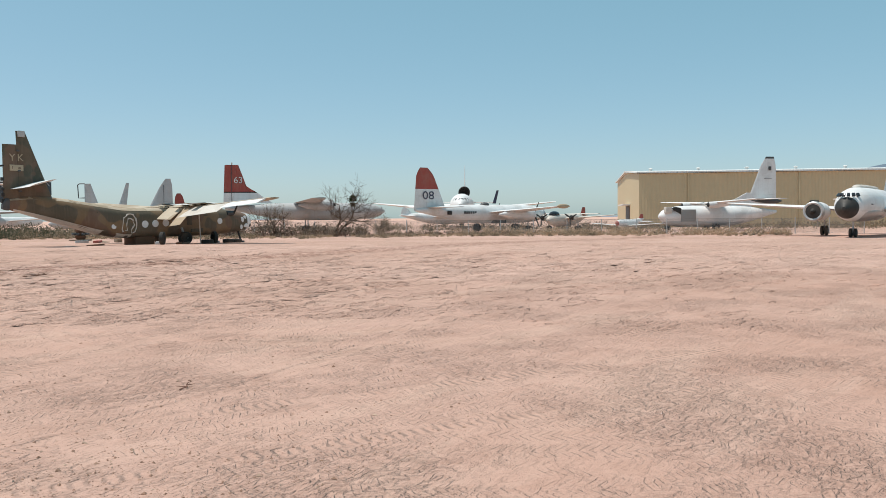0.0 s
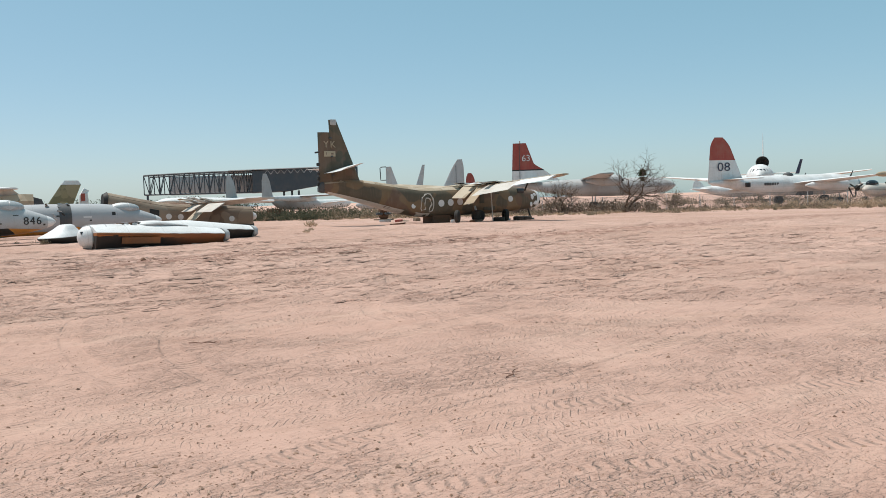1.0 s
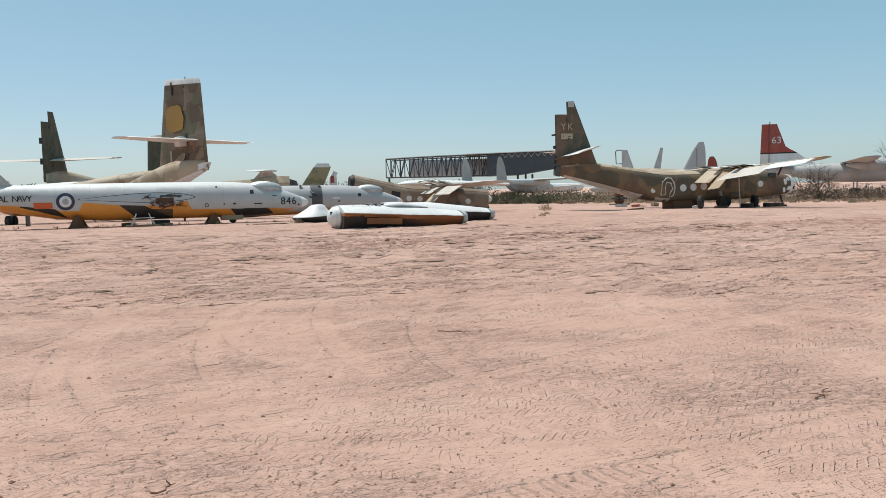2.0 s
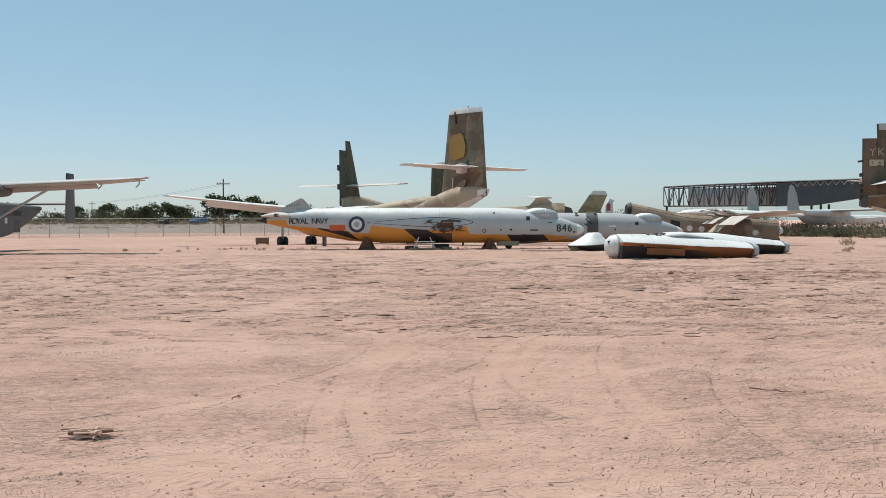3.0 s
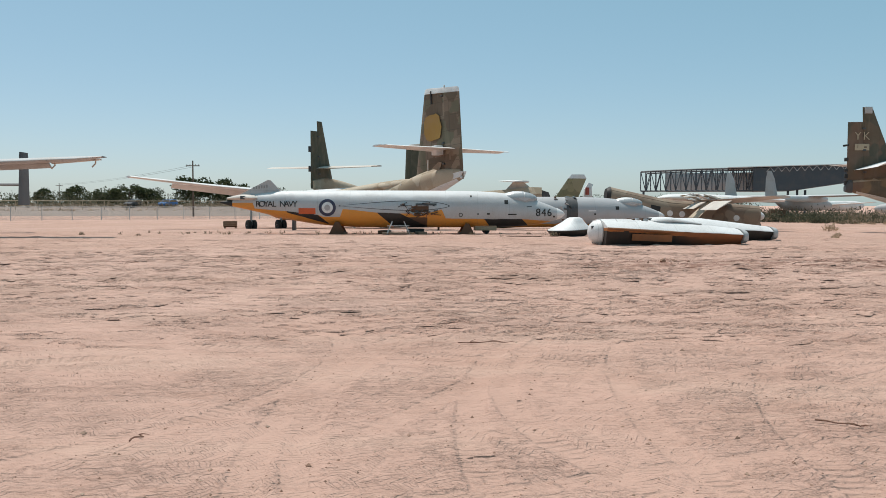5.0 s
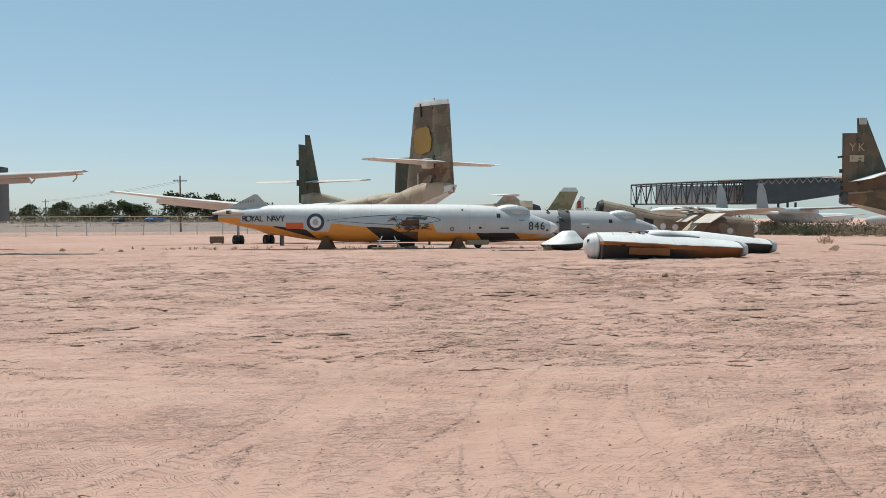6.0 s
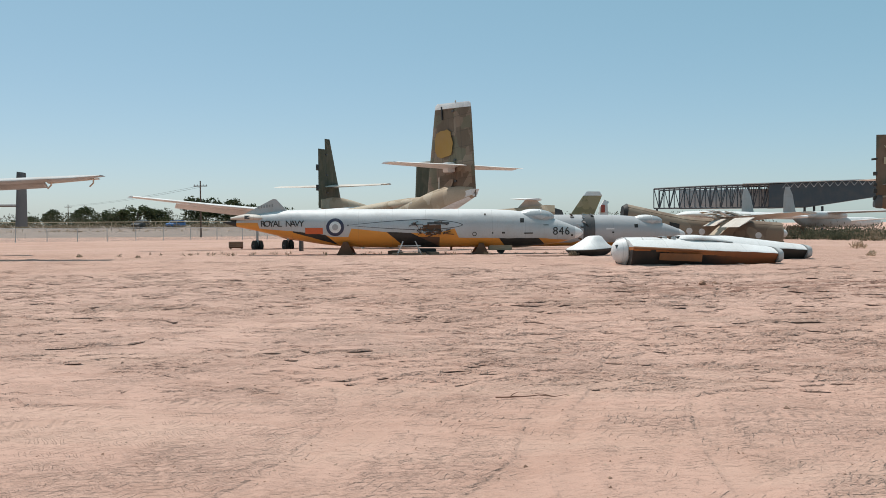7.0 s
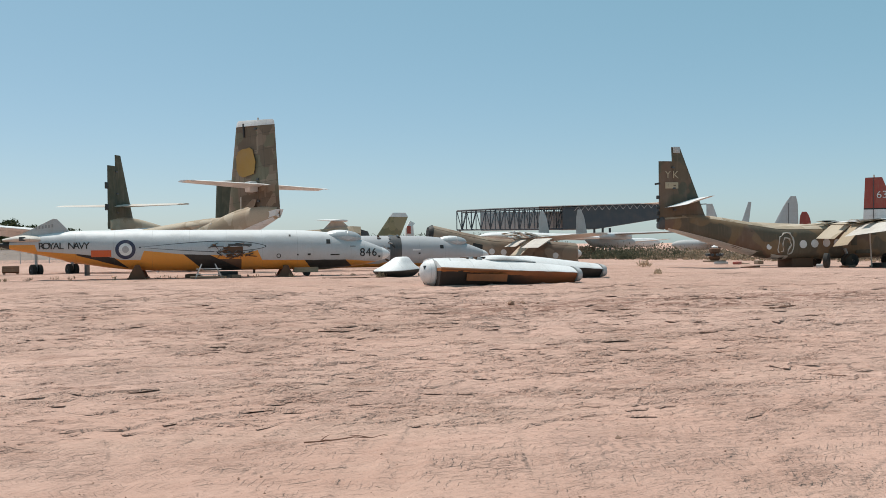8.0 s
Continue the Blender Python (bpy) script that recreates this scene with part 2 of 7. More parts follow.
def letters(name, text, size, m, material, parent, label="", depth=0.004):
    cu = bpy.data.curves.new(name, "FONT")
    cu.body, cu.size, cu.align_x, cu.align_y, cu.extrude = text, size, "CENTER", "CENTER", depth
    cu.resolution_u = 3
    tmp = new(name, cu)
    dg = bpy.context.evaluated_depsgraph_get()
    me = bpy.data.meshes.new_from_object(tmp.evaluated_get(dg))
    bpy.data.objects.remove(tmp)
    me.materials.clear()
    me.materials.append(material)
    ob = new(name, me)
    ob.parent, ob.matrix_basis = parent, m
    if label:
        tagged(ob, label)
    return ob


def gz(x, y):
    """The ground falls away a little beyond fifty metres."""
    u = min(1.0, max(0.0, (math.hypot(x, y) - 50) / 40))
    return -0.45 * u * u * (3 - 2 * u)


def heading(x, y, deg, z=None, roll=0, pitch=0):
    """A pose on the ground with local x turned by deg from world x."""
    return pose(x, y, gz(x, y) if z is None else z, roll, pitch, deg)


# ---- ground ----
RUTS = []
rr = random.Random(4)
for k in range(30):
    # long shallow wheel tracks that sweep across the open dirt
    R = rr.choice((70, 110, 180, 260)) * rr.uniform(0.8, 1.3)
    a = radians(rr.gauss(96, 15)) * rr.choice((1, -1))
    px, py = rr.uniform(-8, 18), rr.uniform(4, 44)
    cx, cy = px + R * math.cos(a), py + R * math.sin(a)
    for off in (0, 1.65):
        RUTS.append((cx, cy, R + off, rr.uniform(0.09, 0.15), rr.uniform(0.35, 0.8)))
RUTS = [(*q, 0, 4.0) for q in RUTS]
for cx, cy, R, mid, half in ((8.97, 7.8, 9.5, 175, 32), (14.2, 6.9, 13.5, 172, 16), (15.6, 6.9, 13.5, 172, 16), (6.0, 8.5, 4.9, 180, 34), (12.2, 5.4, 9.3, 165, 22), (-1.6, 3.8, 7.1, 75, 50), (11.0, 7.4, 11.8, 165, 30),
                             (31.6, -28.1, 47.0, 124, 9), (33.2, -28.1, 47.0, 124, 9), (-18.5, 19.0, 21.7, -22, 14), (10.5, 7.0, 4.2, 120, 60), (9.6, 16.0, 6.5, 250, 50), (-6, 11, 5.5, 0, 60), (16, 9, 7.5, 200, 60), (16, 9, 9.0, 200, 60), (-2.0, 35.0, 32.9, -68, 22)):
    # turning marks, each a part of a circle about a bearing
    RUTS.append((cx, cy, R, 0.13, 1.0, radians(mid), radians(half)))


def fbm(x, y, s, o=3):
    """Cheap smooth noise on arrays: sums of turned sine products."""
    out = np.zeros_like(x)
    amp, f0 = 1.0, s
    g = np.random.RandomState(7)
    for _ in range(o):
        for _ in range(3):
            a, p, q = g.uniform(0, 6.28, 3)
            out += amp / 3 * np.sin(f0 * (x * np.cos(a) + y * np.sin(a)) + p) * np.sin(f0 * 0.83 * (y * np.cos(a) - x * np.sin(a)) + q)
        amp *= 0.5
        f0 *= 2.1
    return out


def ground_height(x, y):
    d = np.hypot(x, y)
    u = np.clip((d - 50) / 40, 0, 1)
    z = -0.45 * u * u * (3 - 2 * u)
    near = np.clip(1.6 - d / 35, 0, 1)
    z += near * (0.02 * fbm(x, y * 1.4, 0.8, 3) + 0.007 * fbm(x * 0.7, y * 1.8, 4.3, 2))
    # a low windrow of turned red earth in front of the dumped wings
    z += 0.05 * np.exp(-((y - 24.5 - 0.08 * (x - 8)) / 1.8) ** 2) * np.clip((x - 2) / 5, 0, 1) * np.clip((30 - x) / 8, 0, 1) * (1 + 0.8 * fbm(x * 0.7, y * 2, 3.0, 3))
    # low broken ridges across the rougher part of the yard
    rough = np.clip((y + 0.35 * x - 9) / 10, 0, 1) * np.clip(2.4 - d / 30, 0, 1)
    z += rough * (0.07 * np.maximum(0, fbm(x * 0.7 + 3, y * 1.25, 3.1, 4) - 0.06) + 0.035 * np.maximum(0, fbm(x * 0.8, y * 1.3 + 5, 7.9, 3)))
    rut = np.zeros_like(x)
    wide = np.zeros_like(x)
    second = np.zeros_like(x)
    along = np.zeros_like(x)
    for cx, cy, R, w, k, mid, half in RUTS:
        dx, dy = x - cx, y - cy
        if half < 3.5:
            turn = np.abs((np.arctan2(dy, dx) - mid + np.pi) % (2 * np.pi) - np.pi)
            k = k * np.clip((half - turn) * 8, 0, 1)
        e = np.abs(np.hypot(dx, dy) - R)
        g = np.exp(-(e / w) ** 4) * k
        z += near * k * (-0.009 * np.exp(-(e / w) ** 4) + 0.007 * np.exp(-((e - w * 1.3) / (w * 0.35)) ** 2))
        h = np.exp(-(e / (w * 2.4)) ** 4) * k
        second = np.maximum(second, np.minimum(wide, h))
        along = np.where(h > wide, np.arctan2(dy, dx) * R, along)
        wide = np.maximum(wide, h)
        rut = np.maximum(rut, g)
    tread = rut * np.clip(1 - 6 * second, 0, 1)
    return z, rut, along, tread


def build_ground():
    radii = [0.0, 0.6, 1.2, 1.8, 2.4]
    while radii[-1] < 3600:
        r = radii[-1]
        radii.append(r * (1.0058 if r < 45 else 1.02 if r < 90 else 1.06 if r < 400 else 1.4))
    # finer towards the open dirt, coarser behind
    ang = np.concatenate([np.linspace(radians(-2), radians(128), 620, endpoint=False), np.linspace(radians(128), radians(358), 90, endpoint=False)])
    na = len(ang)
    rad = np.array(radii[1:])
    x = np.concatenate([[0], (rad[:, None] * np.cos(ang)).ravel()]) + 0.2
    y = np.concatenate([[0], (rad[:, None] * np.sin(ang)).ravel()])
    z, rut, along, tread = ground_height(x, y)
    k = np.arange(na)
    k1 = (k + 1) % na
    i = np.arange(len(rad) - 1)[:, None] * na + 1
    quads = np.stack([i + k, i + na + k, i + na + k1, i + k1], -1).reshape(-1, 4)
    fan = np.stack([np.zeros(na, int), 1 + k, 1 + k1], -1)
    me = bpy.data.meshes.new("ground")
    me.from_pydata(np.stack([x, y, z], 1), [], fan.tolist() + quads.tolist())
    for nm, arr in (("rut", rut), ("along", along), ("tread", tread)):
        me.attributes.new(nm, "FLOAT", "POINT").data.foreach_set("value", arr.astype(np.float32))
    me.polygons.foreach_set("use_smooth", [True] * len(me.polygons))
    return me


def dirt():
    m, t, b = mat("pink tan desert dirt", 0.95)
    v = coords(t)
    big = noi(t, v, 0.07, 4, 0.6)
    mid = noi(t, coords(t, (0.35, 1.3, 1)), 0.5, 5, 0.6)
    strk = noi(t, coords(t, (0.75, 1.9, 1)), 1.7, 7, 0.72)
    chop = noi(t, coords(t, (0.8, 1.3, 1)), 6.5, 5, 0.62)
    fine = noi(t, coords(t, (0.85, 1.25, 1)), 21, 4, 0.65)
    grit = noi(t, v, 85, 2, 0.6)
    clump = noi(t, coords(t, (0.7, 1.15, 1)), 1.35, 6, 0.66)
    crust = noi(t, coords(t, (0.8, 1.2, 1)), 2.6, 6, 0.6)
    at = nd(t, "ShaderNodeAttribute")
    at.attribute_name = "rut"
    al = nd(t, "ShaderNodeAttribute")
    al.attribute_name = "along"
    tm = nd(t, "ShaderNodeAttribute")
    tm.attribute_name = "tread"
    rut = at.outputs["Fac"]
    sep = nd(t, "ShaderNodeSeparateXYZ", Vector=v)
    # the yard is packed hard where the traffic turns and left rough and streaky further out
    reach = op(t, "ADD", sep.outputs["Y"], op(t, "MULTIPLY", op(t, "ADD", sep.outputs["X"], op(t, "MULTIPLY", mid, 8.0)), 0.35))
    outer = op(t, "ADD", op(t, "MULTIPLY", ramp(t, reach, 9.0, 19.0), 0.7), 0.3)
    loose = ramp(t, noi(t, v, 0.42, 4, 0.6), 0.4, 0.62)
    flat = op(t, "SUBTRACT", 1.0, op(t, "MULTIPLY", ramp(t, rut, 0.2, 0.6), 0.38))
    rough = op(t, "MULTIPLY", op(t, "ADD", op(t, "MULTIPLY", loose, 0.85), 0.12), flat)
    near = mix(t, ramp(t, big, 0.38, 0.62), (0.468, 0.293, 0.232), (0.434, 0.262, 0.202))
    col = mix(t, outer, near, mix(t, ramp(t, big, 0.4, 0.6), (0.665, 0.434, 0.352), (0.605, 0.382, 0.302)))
    col = mix(t, op(t, "MULTIPLY", ramp(t, mid, 0.48, 0.66), 0.6), col, (0.57, 0.38, 0.302))
    # dark lanes and streaks: soil tone, with the ridges' shade partly painted in
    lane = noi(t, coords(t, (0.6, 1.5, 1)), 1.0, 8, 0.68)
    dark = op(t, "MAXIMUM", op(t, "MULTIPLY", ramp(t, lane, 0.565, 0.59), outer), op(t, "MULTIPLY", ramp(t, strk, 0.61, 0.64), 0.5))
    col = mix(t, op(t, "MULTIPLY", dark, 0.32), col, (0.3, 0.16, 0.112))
    col = mix(t, op(t, "MULTIPLY", op(t, "MULTIPLY", ramp(t, strk, 0.44, 0.38), outer), 0.12), col, (0.66, 0.47, 0.38))
    col = mix(t, op(t, "MULTIPLY", ramp(t, chop, 0.53, 0.63), op(t, "MULTIPLY", rough, 0.16)), col, (0.302, 0.174, 0.123))
    col = mix(t, op(t, "MULTIPLY", ramp(t, fine, 0.55, 0.64), op(t, "MULTIPLY", rough, 0.42)), col, (0.269, 0.150, 0.107))
    col = mix(t, op(t, "MULTIPLY", ramp(t, grit, 0.57, 0.67), 0.25), col, (0.252, 0.154, 0.115))
    col = mix(t, op(t, "MULTIPLY", ramp(t, grit, 0.44, 0.34), 0.22), col, (0.521, 0.381, 0.312))
    col = mix(t, op(t, "MULTIPLY", ramp(t, clump, 0.54, 0.62), 0.16), col, (0.319, 0.178, 0.127))
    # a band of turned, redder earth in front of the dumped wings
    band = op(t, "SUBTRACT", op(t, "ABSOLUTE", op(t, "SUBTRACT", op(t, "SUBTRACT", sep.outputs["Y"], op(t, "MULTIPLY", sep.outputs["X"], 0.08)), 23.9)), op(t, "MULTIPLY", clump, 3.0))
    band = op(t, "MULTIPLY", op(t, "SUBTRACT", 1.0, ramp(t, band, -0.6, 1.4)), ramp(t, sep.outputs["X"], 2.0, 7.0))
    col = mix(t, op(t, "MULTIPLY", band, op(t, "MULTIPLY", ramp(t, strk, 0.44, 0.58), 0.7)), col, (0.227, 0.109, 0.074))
    worn = ramp(t, noi(t, v, 0.7, 3), 0.4, 0.5)
    tread = op(t, "MULTIPLY", op(t, "SINE", op(t, "MULTIPLY", al.outputs["Fac"], 58.0)), op(t, "MULTIPLY", ramp(t, tm.outputs["Fac"], 0.3, 0.6), worn))
    col = mix(t, op(t, "MULTIPLY", ramp(t, rut, 0.1, 0.7), 0.1), col, (0.42, 0.27, 0.205))
    def bars(turn, period, lane, seed):
        """Half-worn tread bars of tractor tyres: short slanted bars in lanes, in patches."""
        mp = t.nodes.new("ShaderNodeMapping")
        mp.inputs["Rotation"].default_value = (0, 0, radians(turn))
        mp.inputs["Location"].default_value = (seed, seed * 1.7, 0)
        t.links.new(v, mp.inputs["Vector"])
        q = nd(t, "ShaderNodeSeparateXYZ", Vector=mp.outputs[0])
        wob = op(t, "MULTIPLY", op(t, "SUBTRACT", noi(t, mp.outputs[0], 2.2, 3, 0.6), 0.5), 0.11)
        across = op(t, "PINGPONG", op(t, "ADD", q.outputs["Y"], wob), lane)
        s = op(t, "SINE", op(t, "MULTIPLY", op(t, "ADD", op(t, "ADD", q.outputs["X"], wob), op(t, "MULTIPLY", across, 0.7)), 6.283 / period))
        s = op(t, "MULTIPLY", ramp(t, s, -0.1, 0.8), op(t, "MULTIPLY", ramp(t, across, lane * 0.1, lane * 0.3), ramp(t, noi(t, mp.outputs[0], 5.0, 3, 0.6), 0.4, 0.52)))
        return op(t, "MULTIPLY", s, ramp(t, noi(t, mp.outputs[0], 0.5, 4, 0.65), 0.47, 0.55))
    rip = op(t, "MAXIMUM", bars(8, 0.075, 0.17, 3.0), op(t, "MAXIMUM", bars(57, 0.085, 0.22, 17.0), bars(112, 0.07, 0.19, 41.0)))
    rip = op(t, "MULTIPLY", rip, flat)
    col = mix(t, op(t, "MULTIPLY", rip, 0.14), col, (0.521, 0.356, 0.287))
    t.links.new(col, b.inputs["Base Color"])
    h = op(t, "MULTIPLY", op(t, "MULTIPLY", ramp(t, chop, 0.43, 0.57), rough), 0.026)
    h = op(t, "ADD", h, op(t, "MULTIPLY", rip, 0.012))
    h = op(t, "ADD", h, op(t, "MULTIPLY", op(t, "MULTIPLY", fine, rough), 0.026))
    h = op(t, "ADD", h, op(t, "MULTIPLY", op(t, "MULTIPLY", ramp(t, strk, 0.4, 0.6), outer), 0.014))
    # the crust breaks in low steps: thin plates of dried earth, one over another
    for q, at_h, wide, high in ((clump, 0.40, 0.02, 0.02), (clump, 0.475, 0.016, 0.024), (clump, 0.56, 0.02, 0.026), (crust, 0.45, 0.03, 0.016), (crust, 0.56, 0.03, 0.018)):
        h = op(t, "ADD", h, op(t, "MULTIPLY", op(t, "MULTIPLY", ramp(t, q, at_h, at_h + wide), flat), op(t, "MULTIPLY", outer, high * 0.75)))
    h = op(t, "ADD", h, op(t, "MULTIPLY", grit, 0.004))
    h = op(t, "ADD", h, op(t, "MULTIPLY", tread, 0.014))
    bump(t, b, h, 1.0, 1.0)
    b.inputs["Specular IOR Level"].default_value = 0.12
    return m


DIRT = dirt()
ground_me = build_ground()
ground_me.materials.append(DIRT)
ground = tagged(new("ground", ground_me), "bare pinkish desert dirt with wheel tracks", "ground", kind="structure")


# ---- the jet fuselage without wings, on trestles ----
def pieces(t, q, pts):
    """A broken line: the height at q through points (q, height)."""
    out = pts[0][1]
    for (xa, ya), (xb, yb) in zip(pts, pts[1:]):
        n = nd(t, "ShaderNodeMapRange", Value=q, From_Min=xa, From_Max=xb, To_Min=0.0, To_Max=yb - ya)
        out = op(t, "ADD", n.outputs[0], out)
    return out


def canberra_skin(plain=False):
    """Silver above, orange below, slanting black bands, by place on the hull (x forward, nose at 19.8)."""
    m, t, b = mat("silver orange black hull paint", 0.45)
    v = coords(t)
    s = nd(t, "ShaderNodeSeparateXYZ", Vector=v)
    x, z = s.outputs["X"], s.outputs["Z"]
    wob = op(t, "MULTIPLY", op(t, "SUBTRACT", noi(t, v, 1.6, 4), 0.5), 0.06)
    zw = op(t, "ADD", z, wob)
    silver = weather(t, v, (0.5, 0.502, 0.505), 0.3, (0.34, 0.29, 0.24))
    # sheets renewed at different times; sunlight on top is painted in as a whiter crown
    cell = nd(t, "ShaderNodeTexVoronoi", Vector=v, Scale=0.5)
    cell.distance = "CHEBYCHEV"
    pick = nd(t, "ShaderNodeSeparateColor", Color=cell.outputs["Color"])
    silver = mix(t, op(t, "MULTIPLY", pick.outputs[0], 0.3), silver, (0.42, 0.425, 0.44))
    if not plain:
        silver = mix(t, op(t, "MULTIPLY", ramp(t, op(t, "ADD", zw, op(t, "MULTIPLY", noi(t, v, 0.8, 3), 0.5)), 2.3, 2.6), 0.6), silver, (0.78, 0.78, 0.77))
    else:
        silver = mix(t, 0.45, silver, (0.33, 0.34, 0.36))
    orange = weather(t, v, (0.72, 0.29, 0.045), 0.3, (0.4, 0.22, 0.1))
    black = weather(t, v, (0.024, 0.02, 0.019), 0.3, (0.13, 0.09, 0.065))
    if plain:
        low = op(t, "LESS_THAN", zw, op(t, "ADD", 0.62, op(t, "MULTIPLY", ramp(t, noi(t, v, 0.45, 3), 0.42, 0.6), 0.3)))
        col = mix(t, low, silver, orange)
    else:
        line = pieces(t, x, [(0.0, 1.8), (1.64, 1.8), (1.74, 1.47), (3.73, 1.31), (5.39, 1.12), (5.7, 1.0), (6.66, 1.0), (6.84, 1.46), (8.77, 1.25), (10.2, 1.2), (11.7, 1.22), (12.5, 1.44), (12.74, 0.92), (14.97, 0.88), (17.18, 0.88), (19.2, 0.74)])
        col = mix(t, op(t, "LESS_THAN", zw, line), silver, orange)
        def slant(k, lo, hi):
            q = op(t, "ADD", x, op(t, "MULTIPLY", zw, k))
            return op(t, "MULTIPLY", op(t, "GREATER_THAN", q, lo), op(t, "LESS_THAN", q, hi))
        under = op(t, "LESS_THAN", zw, line)
        # a long sliver behind the roundel, the broad band below the wing scar, the band below the canopy
        sliver = op(t, "MULTIPLY", slant(3.6, 8.1, 20.0), op(t, "MULTIPLY", slant(1.22, 3.0, 6.76), op(t, "GREATER_THAN", x, 3.6)))
        broad = op(t, "MULTIPLY", slant(1.187, 10.25, 30.0), slant(2.09, 0.0, 12.61))
        front = op(t, "MULTIPLY", slant(0.857, 15.72, 30.0), slant(1.1, 0.0, 18.16))
        rusty = op(t, "MULTIPLY", op(t, "MULTIPLY", slant(2.09, 12.61, 30.0), op(t, "LESS_THAN", x, 11.68)), op(t, "LESS_THAN", zw, 0.98))
        col = mix(t, rusty, col, weather(t, v, (0.11, 0.06, 0.04), 0.5, (0.3, 0.15, 0.05)))
        col = mix(t, op(t, "MULTIPLY", under, op(t, "MAXIMUM", sliver, op(t, "MAXIMUM", broad, front))), col, black)
    # panel joints
    seam = op(t, "LESS_THAN", op(t, "PINGPONG", op(t, "ADD", x, 0.13), 0.92), 0.009)
    col = mix(t, op(t, "MULTIPLY", seam, op(t, "MULTIPLY", noi(t, v, 1.3, 2), 0.5)), col, (0.12, 0.11, 0.1))
    t.links.new(col, b.inputs["Base Color"])
    t.links.new(op(t, "ADD", op(t, "MULTIPLY", noi(t, v, 4, 3), 0.3), 0.42), b.inputs["Roughness"])
    b.inputs["Metallic"].default_value = 0.0
    bump(t, b, noi(t, coords(t, (1.1, 3, 3)), 1.3, 3), 0.25, 0.03)
    return m


HULL = canberra_skin()
PLAINHULL = canberra_skin(True)
CAN_ST = [(-0.1, 1.8, 0.05, 0.05), (0.5, 1.77, 0.2, 0.2), (1.3, 1.8, 0.36, 0.4), (2.4, 1.76, 0.56, 0.62), (3.4, 1.69, 0.7, 0.8), (5.5, 1.53, 0.9, 0.99), (8, 1.46, 1.0, 1.07),
          (13, 1.45, 1.0, 1.07), (15.0, 1.43, 0.99, 1.05), (16.2, 1.39, 0.93, 0.99), (17.2, 1.33, 0.82, 0.87), (18.2, 1.25, 0.66, 0.69), (19.0, 1.19, 0.45, 0.46), (19.5, 1.165, 0.26, 0.27), (19.78, 1.16, 0.07, 0.08)]


def bubble(stretch, wide, high, at, n=18):
    bm = bmesh.new()
    bmesh.ops.create_uvsphere(bm, u_segments=n, v_segments=12, radius=1)
    for v in bm.verts:
        v.co = Vector((v.co.x * stretch * (1.0 if v.co.x > 0 else 1.0), v.co.y * wide, v.co.z * high)) + Vector(at)
    return bm


def canberra(m, label, second=False):
    c = thing("jet_fuselage", label, "aircraft", m)
    part("hull", body(CAN_ST[(5 if second else 0):-1], 40, sub=6), PLAINHULL if second else HULL, c)
    part("nose_cone", body([(19.32, 1.175, 0.345, 0.355), (19.5, 1.165, 0.275, 0.285), (19.68, 1.162, 0.17, 0.175), (19.8, 1.16, 0.05, 0.055)], 32), WHITE, c, "white nose cone")
    can = part("canopy", bubble(1.12, 0.56, 0.42, (17.05, -0.1, 2.06)), GLASS, c, "crazed grey bubble canopy")
    part("canopy_cover", bubble(0.98, 0.5, 0.4, (16.98, -0.1, 2.105)), WHITE, can, "white canopy cover")
    part("quarter_glass", prism(bmesh.new(), [(16.9, 2.12), (17.35, 1.92), (17.75, 2.1), (17.3, 2.16)], -0.66, -0.4, 1), SILVER, can, "grey side glass", False)
    part("canopy_frame", tube(bmesh.new(), [(17.35, -0.1 - 0.56 * math.cos(a), 2.06 + 0.42 * math.sin(a)) for a in np.linspace(0.15, 2.99, 15)], 0.02, 6), SILVER, can)
    part("windscreen_fairing", body([(17.3, 1.95, 0.3, 0.2), (17.9, 1.86, 0.36, 0.2), (18.5, 1.66, 0.2, 0.1), (18.8, 1.52, 0.05, 0.03)], 18), SILVER, c)
    return c


def hull_at(x):
    """Centre height, half width and half height of the hull at x, as body() rounds them."""
    st = np.array(CAN_ST)
    i = int(np.clip(np.searchsorted(st[:, 0], x) - 1, 0, len(st) - 2))
    p0, p1, p2, p3 = (st[max(0, min(len(st) - 1, j))] for j in (i - 1, i, i + 1, i + 2))
    w1 = p2 - p1
    u = (x - p1[0]) / w1[0]
    m1 = (p2 - p0) / max(1e-6, p2[0] - p0[0]) * w1[0] if i > 0 else w1
    m2 = (p3 - p1) / max(1e-6, p3[0] - p1[0]) * w1[0] if i + 2 < len(st) else w1
    h = (2 * u**3 - 3 * u**2 + 1) * p1 + (u**3 - 2 * u**2 + u) * m1 + (-2 * u**3 + 3 * u**2) * p2 + (u**3 - u**2) * m2
    return float(h[1]), float(h[2]), float(h[3])


def side_y(x):
    return hull_at(x)[1]


CAN = heading(-10.05, 51.0, 0, 0.0)
can1 = canberra(CAN, "silver and orange jet fuselage without wings resting on trestles")


def on_hull(x, z, out=0.006):
    """A pose on the near side of the hull, facing out."""
    zc, w, hh = hull_at(x)
    q = max(-0.98, min(0.98, (z - zc) / hh))
    y = -w * math.sqrt(1 - q * q)
    tilt = math.degrees(math.atan2(q * w, math.sqrt(1 - q * q) * hh))
    yaw = math.degrees(math.atan2(side_y(x + 0.4) - side_y(x - 0.4), 0.8))
    return pose(x, y, z, 0, 0, 0) @ pose(0, 0, 0, 0, 0, -yaw) @ pose(0, -out, 0, 90 - tilt, 0, 0)


